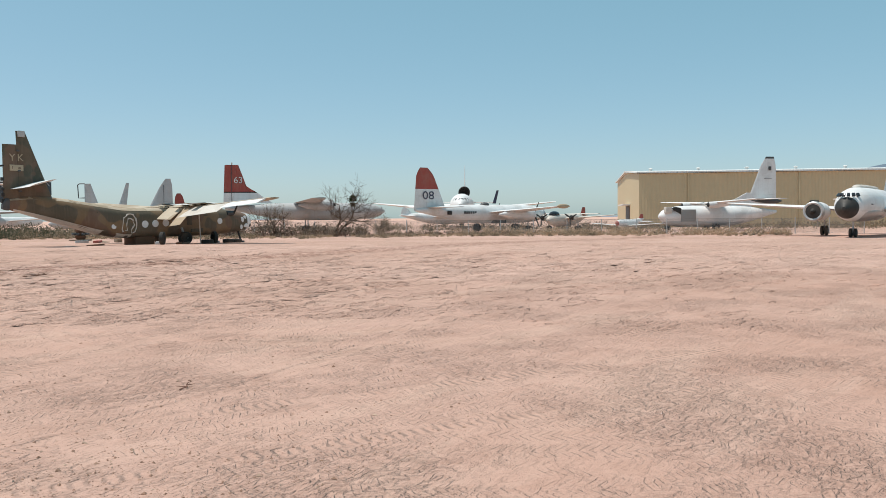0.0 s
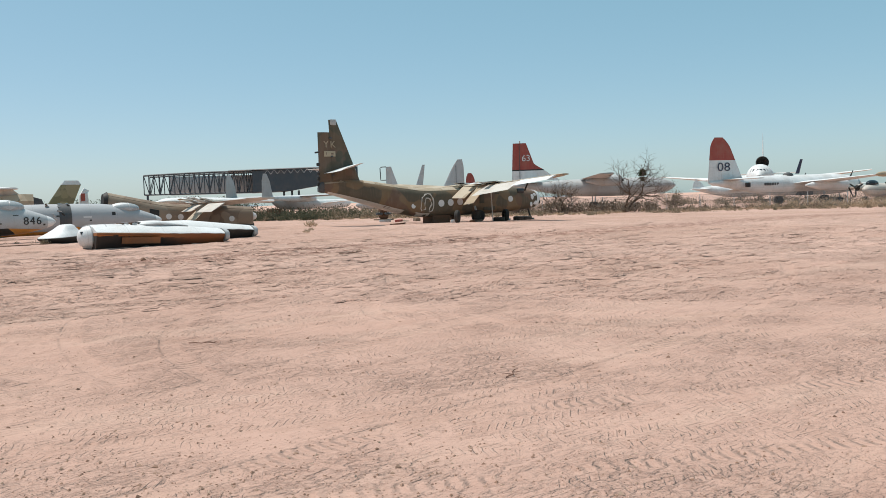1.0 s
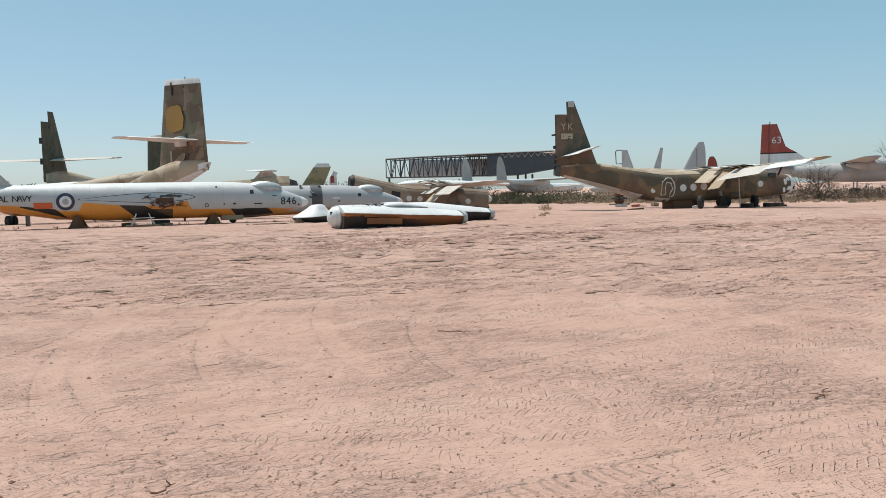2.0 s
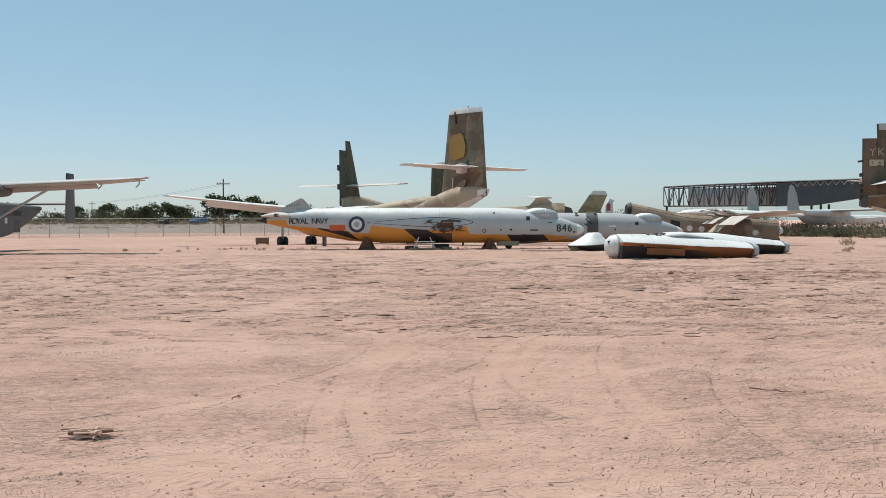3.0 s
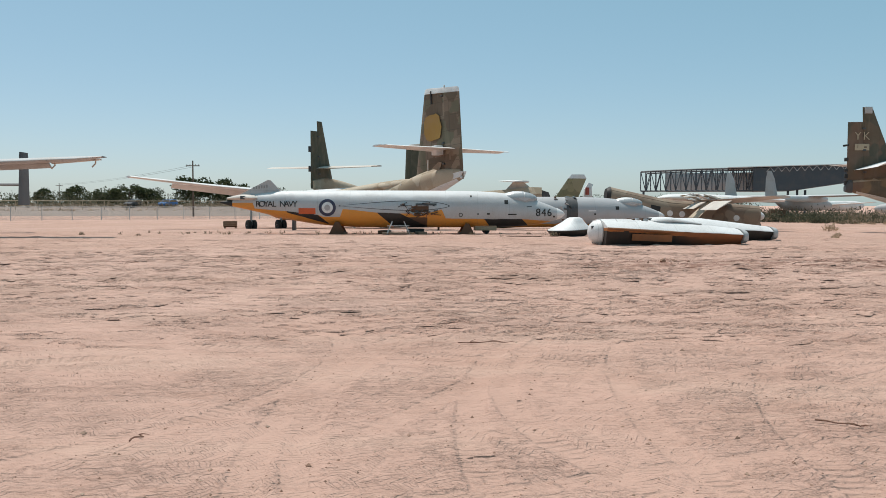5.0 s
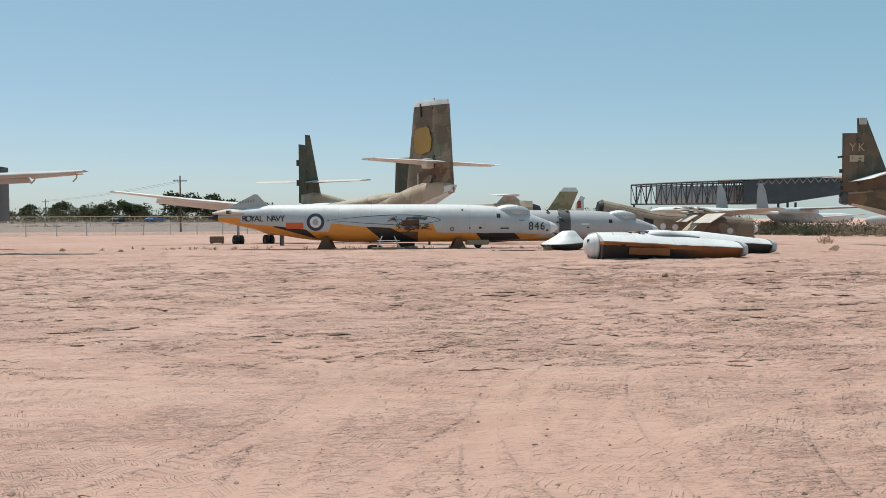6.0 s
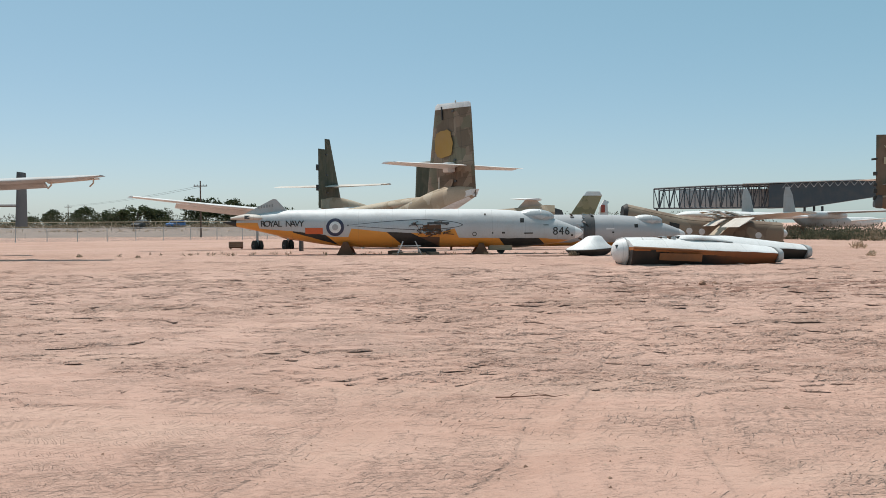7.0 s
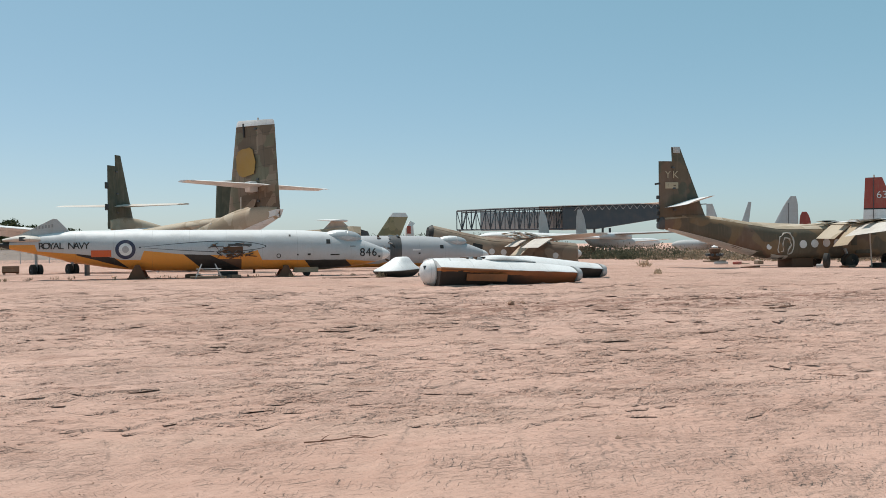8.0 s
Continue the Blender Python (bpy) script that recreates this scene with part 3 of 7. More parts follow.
def wrap_letters(parent, text, x0, x1, z, size, material, label):
    """One word along the hull, letter by letter, each lying on the curved side."""
    step = (x1 - x0) / (len(text) - 1)
    for i, ch in enumerate(text):
        if ch != " ":
            letters("letter", ch, size, on_hull(x0 + i * step, z, 0.012), material, parent, label if i == 0 else "", 0.012)


wrap_letters(can1, "ROYAL NAVY", 1.95, 4.1, 1.72, 0.48, BLACK, "black painted letter")
wrap_letters(can1, "846", 18.13, 18.82, 1.24, 0.64, BLACK, "black painted numeral")


def patch_disc(parent, name, x, z, r0, r1, material, out, n=32, squash=1.0):
    """A painted ring or disc that follows the hull."""
    bm = bmesh.new()
    rings = []
    for r in (r0, r1):
        for o in (out, out - 0.02):
            ring = []
            for k in range(n):
                a = 2 * math.pi * k / n
                ring.append(on_hull(x + r * math.cos(a), z + r * math.sin(a) * squash, o).translation)
            rings.append(ring)
    rings = [rings[1], rings[0], rings[2], rings[3]] if r0 > 0.001 else [rings[0], rings[2]]
    ring_join(bm, rings, cap0=r0 <= 0.001, cap1=False)
    return part(name, bm, material, parent)


NAVYBLUE = paint("dark roundel blue", (0.03, 0.035, 0.075), 0.6, 0.25)
FADED = paint("faded roundel grey", (0.42, 0.4, 0.4), 0.6, 0.3)
patch_disc(can1, "roundel_ring", 5.95, 1.53, 0.32, 0.49, NAVYBLUE, 0.014)
patch_disc(can1, "roundel_field", 5.95, 1.53, 0.17, 0.32, WHITE, 0.014)
patch_disc(can1, "roundel_centre", 5.95, 1.53, 0.0, 0.17, FADED, 0.014)
REDPATCH = paint("red orange panel", (0.62, 0.11, 0.03), 0.6, 0.2)


def hull_panel(parent, name, x0, x1, z0, z1, material, out=0.012, n=8, shape=None):
    """A panel that follows the hull's side between two heights, which shape(u) may narrow."""
    bm = bmesh.new()
    rows = []
    for i in range(n + 1):
        u = i / n
        x = x0 + (x1 - x0) * u
        a, b2 = (z0, z1) if shape is None else shape(u)
        rows.append([bm.verts.new(on_hull(x, a + (b2 - a) * k / 4, out).translation) for k in range(5)] + [bm.verts.new(on_hull(x, a + (b2 - a) * k / 4, out - 0.02).translation) for k in range(4, -1, -1)])
    for r, s in zip(rows, rows[1:]):
        for k in range(10):
            bm.faces.new((r[k], r[(k + 1) % 10], s[(k + 1) % 10], s[k]))
    bm.faces.new(rows[0])
    bm.faces.new(rows[-1])
    return part(name, bm, material, parent)


hull_panel(can1, "rescue_panel", 4.3, 5.27, 1.16, 1.5, REDPATCH)
SCAR = lambda u: math.sin(math.pi * min(0.995, max(0.005, u ** 1.6))) ** 0.6
hull_panel(can1, "wing_root_seal", 6.6, 12.95, 1.2, 1.7, DARKGREY, 0.003, 34, lambda u: (1.62 - 0.26 * SCAR(u), 1.64 + 0.3 * SCAR(u)))
hull_panel(can1, "wing_root_scar", 6.7, 12.88, 1.2, 1.7, SILVER, 0.012, 34, lambda u: (1.625 - 0.225 * SCAR(u), 1.635 + 0.265 * SCAR(u)))
hull_panel(can1, "torn_opening", 10.75, 11.75, 1.28, 1.62, RUST, 0.018, 8)
hull_panel(can1, "torn_opening", 11.0, 12.2, 1.66, 1.78, DARKGREY, 0.018, 8)
hull_panel(can1, "torn_opening", 10.95, 11.4, 1.06, 1.24, RUSTORANGE, 0.018, 8)
hull_panel(can1, "spar_cover", 10.3, 10.5, 1.38, 1.9, ALU, 0.03, 3)
for x, z, w, h in ((16.25, 1.86, 0.22, 0.24), (14.2, 2.2, 0.1, 0.1), (15.2, 1.18, 0.16, 0.1), (14.6, 1.17, 0.08, 0.08), (16.6, 1.15, 0.5, 0.07), (19.12, 1.02, 0.12, 0.1), (8.6, 1.62, 0.1, 0.1), (8.9, 1.6, 0.08, 0.1), (9.2, 1.6, 0.08, 0.1), (17.6, 1.6, 0.3, 0.04)):
    hull_panel(can1, "port", x - w / 2, x + w / 2, z - h / 2, z + h / 2, BLACK, 0.009, 2)
patch_disc(can1, "port_ring", 13.6, 1.12, 0.08, 0.12, BLACK, 0.009, 16)
sg = random.Random(6)
for k in range(34):
    # bent spar ends and pipes left where the wing was cut away
    x = sg.uniform(10.35, 12.1)
    p = on_hull(x, sg.uniform(1.12, 1.82), 0.0).translation
    part("cut_pipe", tube(bmesh.new(), [p, p + Vector((sg.uniform(-0.2, 0.2), -0.07, sg.uniform(-0.1, 0.1))), p + Vector((sg.uniform(-0.5, 0.5), -0.1, sg.uniform(-0.22, 0.12)))], sg.choice((0.016, 0.024, 0.034)), 6), sg.choice((RUST, BLACK, DARKGREY, RUST, ALU)), can1)
fin = part("fin_stub", prism(bmesh.new(), [(0.55, 2.12), (2.45, 3.12), (2.62, 3.1), (3.25, 2.42), (3.2, 2.2), (1.0, 2.0)], -0.09, 0.09, 1), LIGHTGREY, can1, "grey cut-down fin base", False)
for k in range(6):
    part("serial_bar", box(bmesh.new(), (1.62 + 0.15 * k, -0.1, 2.58 + 0.02 * k), (1.7 + 0.15 * k, -0.088, 2.72 + 0.02 * k + 0.03 * (k % 2)), 0.004), GREY, fin)
part("tailplane_stub", body([(0.1, 2.04, 0.12, 0.06), (0.9, 2.1, 0.5, 0.18), (1.7, 2.08, 0.62, 0.16), (2.1, 2.02, 0.2, 0.05)], 16), PALE, can1, "pale tailplane root")
part("tail_cone", body([(-0.32, 1.83, 0.03, 0.03), (0.0, 1.8, 0.1, 0.1), (0.42, 1.77, 0.2, 0.2)], 20), BLACK, can1, "black tail tip")
part("nose_leg_door", box(bmesh.new(), (14.45, -0.42, 0.2), (15.75, 0.4, 0.62), 0.06), TAN, can1, "dirty tan wheel box")
wheel(can1, (15.15, -0.2, 0.2), 0.2, 0.2)
wheel(can1, (15.15, 0.2, 0.2), 0.2, 0.2)
part("tail_hatch", box(bmesh.new(), (0.95, -0.56, 2.0), (1.25, -0.4, 2.2), 0.02), DARKGREY, can1, "dark open tailplane root")
part("belly_aerial", box(bmesh.new(), (12.3, -0.05, 0.2), (12.42, 0.05, 0.45), 0.01), RUST, can1)


def trestle(x, w, h):
    a = thing("trestle", "rusty steel trestle cradle under the jet fuselage", "trestle", CAN @ pose(x, 0, 0), "trestles under the jet")
    for y in (-0.95, 0.75):
        part("end_plate", prism(bmesh.new(), [(-w / 2, 0), (w / 2, 0), (w * 0.12, h), (-w * 0.12, h)], y, y + 0.12, 1), RUST, a, "", False)
    part("crossbar", box(bmesh.new(), (-0.12, -0.9, h - 0.14), (0.12, 0.9, h), 0.02), RUST, a)
    part("foot_rail", box(bmesh.new(), (-w / 2, -1.05, 0), (-w / 2 + 0.1, 1.05, 0.08), 0.01), RUST, a)
    part("foot_rail", box(bmesh.new(), (w / 2 - 0.1, -1.05, 0), (w / 2, 1.05, 0.08), 0.01), RUST, a)
    return a


trestle(6.5, 0.95, 0.72)
trestle(13.98, 0.85, 0.62)


def work_stand(x, y):
    a = thing("work_stand", "grey tubular work stand among scrap under the jet", "stand", CAN @ pose(x, y, 0, 0, 0, 4))
    for dx in (-0.55, 0.55):
        part("leg", tube(bmesh.new(), [(dx * 1.2, -0.3, 0), (dx * 0.6, -0.1, 0.75)], 0.025, 6), LIGHTGREY, a)
        part("leg", tube(bmesh.new(), [(dx * 1.2, 0.3, 0), (dx * 0.6, 0.1, 0.75)], 0.025, 6), LIGHTGREY, a)
    for z in (0.22, 0.5):
        part("rail", tube(bmesh.new(), [(-0.62, -0.22, z), (0.62, -0.22, z)], 0.02, 6), LIGHTGREY, a)
    part("board", box(bmesh.new(), (-0.9, -0.3, 0.05), (0.9, 0.3, 0.12), 0.01), WOOD, a)
    return a


work_stand(10.0, -1.5)
for x, y, lx, ly, h, mt, lab in ((11.3, -0.9, 1.0, 0.5, 0.16, WOOD, "weathered timber plank under the jet"), (9.2, 0.2, 1.4, 0.6, 0.2, RUST, "rusty scrap plate under the jet"), (11.0, 0.3, 0.9, 0.9, 0.3, BLACK, "dark scrap box under the jet")):
    ob = part("scrap_board", box(bmesh.new(), (-lx / 2, -ly / 2, 0), (lx / 2, ly / 2, h), 0.02), mt)
    tagged(ob, lab, "scrap")
    ob.matrix_basis = CAN @ pose(x, y, 0, 0, 0, x * 9)


# ---- high-wing twin transports with upswept tails ----
BOX_ST = [(0.25, 3.2, 0.2, 0.36, 2.2), (2, 3.06, 0.55, 0.74, 2.3), (4, 2.72, 0.9, 0.98, 2.5), (6.5, 2.17, 1.15, 1.14, 2.8), (8.6, 1.81, 1.25, 1.2, 3.0), (9.6, 1.77, 1.26, 1.2, 3.0),
          (14, 1.8, 1.26, 1.22, 3.0), (17.6, 1.83, 1.22, 1.16, 3.0), (19, 1.82, 1.12, 1.06, 2.6), (20.4, 1.8, 0.95, 0.9, 2.3), (21.2, 1.77, 0.76, 0.72, 2.1), (21.7, 1.75, 0.4, 0.4, 2)]


def at_x(x):
    return [float(np.interp(x, [s[0] for s in BOX_ST], [s[k] for s in BOX_ST])) for k in (1, 2, 3, 4)]


def skin_strip(x0, x1, a0, a1, out, n=26):
    """A thin second skin over the hull between two angles."""
    rows = []
    for x in np.linspace(x0, x1, n):
        z, w, h, e = at_x(x)
        r = []
        for o in (out, -0.02):
            pts = [(x, (w + o) * math.copysign(abs(math.cos(q)) ** (2 / e), math.cos(q)), z + (h + o) * math.copysign(abs(math.sin(q)) ** (2 / e), math.sin(q))) for q in np.linspace(radians(a0), radians(a1), 11)]
            r += pts if o > 0 else pts[::-1]
        rows.append(r)
    return ring_join(bmesh.new(), rows)


def transport(m, label, skin, fin_skin, crown=None, top=(3.7, 1.55), base=(3.9, 1.25), high=8.5, rudder_cut=1.0, cap=None, stab=5.4, stab_z=4.7, x_from=0.0, x_to=21.7, stab_skin=None, tail=True, stab_tilt=0.0, slope=0.0):
    """A transport without engines or gear; x forward from the rudder's trailing edge, z up from the ground.
    base, top: the fin's leading edge and its hinge line at the foot and the tip."""
    a = thing("transport_aircraft", label, "aircraft", m)
    st = [(x_from, *at_x(x_from))] if x_from else []
    st += [s for s in BOX_ST if x_from < s[0] < x_to - 0.05] + [(x_to, *at_x(x_to))]
    part("fuselage", body(st, 36, sub=4), skin, a)
    # second skin over the top; a pale one carries sunlight in its colour
    if crown:
        part("crown", skin_strip(max(0.4, x_from), min(17.5, x_to), 44, 136, 0.015), crown, a, "pale crown skin")
    if tail:
        z0 = 3.2
        def mixz(p, z):
            u = (z - z0) / (high - z0)
            return base[p] + (top[p] - base[p]) * u
        zs = (z0, z0 + (high - z0) * 0.33, z0 + (high - z0) * 0.66, high)
        part("fin", foil(bmesh.new(), [((mixz(0, z), 0, z), (mixz(1, z) - 0.02 - mixz(0, z), 0, (z == high) * slope * (mixz(1, z) - mixz(0, z))), 0.2 - 0.015 * z) for z in zs], (0, 1, 0)), fin_skin, a)
        part("rudder", foil(bmesh.new(), [((mixz(1, z) + 0.02, 0, z - (z > 6.3) * slope * (top[0] - top[1])), (-mixz(1, z) - 0.02, 0, -(z > 6.3) * slope * top[1]), 0.11) for z in (2.85, 4.5, 6.2, high - rudder_cut)], (0, 1, 0)), fin_skin, a)
        for z in (4.1, 5.6, high - rudder_cut - 0.5):
            part("rudder_hinge", box(bmesh.new(), (mixz(1, z) - 0.1, -0.16, z), (mixz(1, z) + 0.12, 0.16, z + 0.12), 0.02), DARKGREY, a)
        if cap:
            part("fin_cap", foil(bmesh.new(), [((top[0], 0, high + 0.005), (-top[0], 0, -slope * top[0]), 0.13), ((top[0] - 0.1, 0, high + 0.3), (-top[0] + 0.15, 0, -slope * top[0]), 0.09), ((top[0] - 0.3, 0, high + 0.4), (-top[0] + 0.5, 0, -slope * top[0]), 0.04)], (0, 1, 0)), cap, a, "chalky white fin tip")
        if stab:
            for s in (1, -1):
                part("tailplane", foil(bmesh.new(), [((3.0, s * 0.1, stab_z), (-1.7, 0, -stab_tilt), 0.14), ((2.6, s * stab, stab_z + 0.05), (-0.95, 0, -stab_tilt * 0.6), 0.07)]), stab_skin or PALE, a, "pale bleached tailplane")
                part("elevator", foil(bmesh.new(), [((1.27, s * 0.35, stab_z - 0.02 - stab_tilt), (-0.9, 0, -0.12 - stab_tilt * 0.6), 0.07), ((1.6, s * stab * 0.97, stab_z + 0.03 - stab_tilt * 0.6), (-0.65, 0, -0.1 - stab_tilt * 0.4), 0.04)]), stab_skin or PALE, a)
    return a


def side_window(a, x, z, r=0.25, s=-1, material=None):
    zc, w, h, e = at_x(x)
    q = min(0.95, abs(z - zc) / h)
    y = s * w * (1 - q ** e) ** (1 / e)
    ob = part("round_window", spin(bmesh.new(), [(-0.012, r), (0.012, r), (0.02, r * 0.86), (0.02, 0.0005)], 20, "y"), material or PALE, a, "white covered round window")
    ob.location = (x, y - 0.012, z)
    if s > 0:
        ob.location.y = y + 0.012
        ob.rotation_euler = (0, 0, math.pi)
    return ob


VK = heading(30.3, 57.6, -3, -0.22)
vk = transport(VK, "brown and green camouflaged transport aircraft with torn drooping wing flaps", CAMO, CAMO_FIN, TANTOP, (1.62, 0.98), (3.75, 1.2), 8.55, 1.0, None, 0, 4.75, x_to=21.1)
# the near tailplane hangs askew, its trailing edge dropped
part("tailplane", foil(bmesh.new(), [((3.15, -0.1, 5.02), (-2.75, 0, -0.72), 0.06), ((2.45, -2.3, 4.96), (-2.3, 0, -0.66), 0.05), ((1.75, -4.4, 4.9), (-1.9, 0, -0.56), 0.03), ((1.3, -4.75, 4.86), (-1.2, 0, -0.34), 0.015)]), WHITE, vk, "white sagging tailplane")
part("tailplane", foil(bmesh.new(), [((3.0, 0.1, 4.75), (-1.9, 0, 0.0), 0.13), ((2.2, 4.4, 4.8), (-1.1, 0, 0.0), 0.06)]), WHITE, vk, "white tailplane")
part("elevator", foil(bmesh.new(), [((1.05, 0.3, 4.74), (-0.7, 0, -0.04), 0.05), ((1.1, 4.2, 4.8), (-0.5, 0, -0.02), 0.03)]), PALE, vk)
part("tail_end", body([(-0.12, 3.05, 0.16, 0.2, 3), (0.1, 3.2, 0.2, 0.42, 2.4), (0.35, 3.2, 0.22, 0.44, 2.3)], 16), DARKGREY, vk, "torn dark tail end")
for z0, z1 in ((3.3, 3.6), (3.75, 4.05), (4.2, 4.4), (4.9, 5.15)):
    part("broken_hinge", box(bmesh.new(), (-0.16, -0.09, z0), (0.06, 0.09, z1), 0.03), BLACK, vk)
part("trim_arm", tube(bmesh.new(), [(-0.28, 0.0, 5.95), (0.08, 0.0, 6.0)], 0.07, 8), BLACK, vk)
letters("letter", "Y", 0.74, pose(0.64, -0.128, 6.58, 90, 0, 0), TAN, vk, "pale painted letter")
letters("letter", "K", 0.74, pose(1.22, -0.133, 6.58, 90, 0, 0), TAN, vk, "pale painted letter")
part("serial_patch", box(bmesh.new(), (0.44, -0.142, 5.64), (1.42, -0.1, 6.08), 0.01), TAN, vk, "pale overpainted patch")
part("serial_bar", box(bmesh.new(), (0.62, -0.149, 5.78), (0.66, -0.1, 5.98), 0.004), CAMO_FIN, vk)
part("serial_bar", box(bmesh.new(), (1.05, -0.149, 5.8), (1.25, -0.1, 5.9), 0.004), CAMO_FIN, vk)
part("fin_tip_patch", box(bmesh.new(), (1.08, -0.13, 8.12), (1.58, -0.05, 8.57), 0.02), LIGHTGREY, vk, "bare grey tip")
part("belly_skin", skin_strip(0.6, 9.4, 222, 318, 0.015), PALE, vk, "pale ramp underside")
for x, z, r in ((7.8, 1.5, 0.2), (10.46, 1.66, 0.29), (11.39, 1.7, 0.29), (12.34, 1.74, 0.29), (13.2, 1.74, 0.27), (17.7, 1.85, 0.26)):
    side_window(vk, x, z, r, material=WHITE)
for x, z, w, h in ((6.5, 2.6, 0.08, 0.08), (15.4, 1.2, 1.2, 0.5), (16.2, 2.35, 0.5, 0.1), (14.6, 2.0, 0.5, 0.9)):
    zc, hw, hh, e = at_x(x)
    q = abs(z - zc) / hh
    y = -hw * (1 - q ** e) ** (1 / e)
    part("repair_panel", box(bmesh.new(), (x - w / 2, y - 0.02, z - h / 2), (x + w / 2, y + 0.05, z + h / 2), 0.01), CAMO_FIN, vk, "dark repair panel")
# the peeled outline of the rear door
bm = bmesh.new()
pg = random.Random(2)
pts = [(8.55, 0.9), (8.5, 1.6), (8.6, 2.35), (8.95, 2.7), (9.4, 2.68), (9.7, 2.3), (9.72, 1.5), (9.62, 1.0), (9.3, 0.75), (9.25, 1.15), (9.5, 1.6), (9.35, 2.2), (9.0, 2.3), (8.85, 1.7), (8.9, 1.1), (8.55, 0.9)]
path = []
for (xa, za), (xb, zb) in zip(pts, pts[1:]):
    for u in (0, 0.5):
        x, z = xa + (xb - xa) * u + pg.uniform(-0.05, 0.05), 1.1 + (za + (zb - za) * u - 0.75) * 0.78 + pg.uniform(-0.05, 0.05)
        zc, w, h, e = at_x(x)
        path.append((x, -w * (1 - min(0.95, abs(z - 0.18 - zc) / h) ** e) ** (1 / e) - 0.002, z - 0.18))
part("peeled_paint", tube(bm, path, [pg.uniform(0.012, 0.075) for _ in path], 5), PALE, vk, "peeled pale door outline")
part("nose_bulkhead", body([(21.0, 1.77, 0.82, 0.86, 2.2), (21.3, 1.76, 0.74, 0.78, 2.1), (21.6, 1.74, 0.48, 0.52, 2.1), (21.7, 1.74, 0.1, 0.1, 2)], 28), WHITE, vk, "white exposed nose bulkhead")
for x, y, z, a, b2 in ((20.3, -0.93, 1.95, 0.22, 0.26), (20.75, -0.82, 1.45, 0.26, 0.2), (20.65, -0.82, 2.15, 0.2, 0.16), (20.2, -0.95, 1.3, 0.14, 0.22)):
    part("peeled_nose_paint", bubble(a, 0.06, b2, (x, y, z), 10), WHITE, vk, "bare white patch")
part("nose_damage", bubble(0.14, 0.2, 0.2, (21.35, -0.55, 1.5)), BLACK, vk, "dark broken hole")
part("cockpit_window", box(bmesh.new(), (18.6, -1.16, 2.35), (19.3, -0.9, 2.75), 0.05, pose(0, 0, 0)), DARKGLASS, vk, "dark cockpit side window")
for s in (-1, 1):
    part("wing", foil(bmesh.new(), [((15.3, s * 0.3, 3.1), (-2.6, 0, 0), 0.24), ((15.2, s * 4, 2.98), (-2.5, 0, 0), 0.22), ((14.5, s * 12.4, 3.5), (-1.4, 0, 0), 0.13), ((14.2, s * 13.4, 3.56), (-1.0, 0, 0), 0.06)]), TANTOP, vk)
wg = random.Random(12)
for i, (y0, y1, c0, c1, droop, mt) in enumerate(((-1.3, -3.2, 1.3, 1.3, 0.75, TANTOP), (-3.3, -4.6, 1.5, 1.4, 1.0, TAN), (-4.7, -9.2, 1.7, 1.4, 0.5, PALE), (-9.3, -13.2, 1.2, 0.9, 0.36, WHITE))):
    xa, xb = 12.72 + 0.03 * -y0, 12.72 + 0.03 * -y1
    za, zb = np.interp(-y0, [0, 4, 13], [3.06, 2.96, 3.5]), np.interp(-y1, [0, 4, 13], [3.06, 2.96, 3.5])
    part("flap" if i < 3 else "aileron", foil(bmesh.new(), [((xa, y0, za), (-c0, 0, -c0 * droop), 0.09), ((xb, y1, zb), (-c1, 0, -c1 * droop), 0.07)], (0.4, 0, 1)), mt, vk, "bleached drooping control surface")
for k in range(26):
    # torn and curled sheets along the broken wing root
    x, y = wg.uniform(12.4, 15.3), wg.uniform(-5.6, -0.7)
    part("torn_sheet", box(bmesh.new(), (-0.6, -0.35, 0), (0.6, 0.35, 0.02), 0.008, pose(x, y, 3.2 + wg.uniform(0, 0.1), wg.uniform(-8, 8), wg.uniform(-6, 8), wg.gauss(0, 12))), wg.choice((WHITE, WHITE, PALE, TANTOP, ALU)), vk)
part("wing_post", tube(bmesh.new(), [(13.5, -4.4, 0.1), (13.5, -4.2, 2.85)], 0.045, 8), PALE, vk)
part("flap_arm", tube(bmesh.new(), [(13.5, -9.3, 3.15), (13.1, -9.35, 2.45)], 0.07, 6), BLACK, vk)
for x, y in ((13.7, -1.75), (13.7, -2.15), (13.7, 1.9)):
    wheel(vk, (x, y, 0.48), 0.5, 0.32)
part("gear_leg", tube(bmesh.new(), [(13.7, -1.9, 0.5), (13.8, -1.3, 1.3)], 0.1, 8), LIGHTGREY, vk)
part("nose_leg", tube(bmesh.new(), [(20.6, -0.3, 0.1), (20.4, -0.1, 1.1)], 0.08, 8), BLACK, vk)
part("nose_leg_door", box(bmesh.new(), (20.75, -0.5, 0.5), (20.85, -0.1, 1.15), 0.02, pose(0, 0, 0, 0, 3, 0)), DARKGREY, vk)
for x, lx in ((10.7, 1.7),):
    part("support_beam", box(bmesh.new(), (x - lx / 2, -0.85, -0.02), (x + lx / 2, 0.9, 0.66), 0.03), RUST, vk, "dark timber crib")

car2 = transport(heading(4.7, 61.5, 128, 0.7, 0, 4.6), "tan transport aircraft with a tall brown and green fin", TANTOP, PATCHFIN, None, (3.9, 1.8), (5.4, 2.0), 9.55, 0.0, WHITE, 6.0, 5.2, x_to=18.5, slope=0.11, stab_skin=WHITE)
part("belly_skin", skin_strip(0.5, 7.5, 215, 325, 0.016), WHITE, car2, "white painted tail underside")
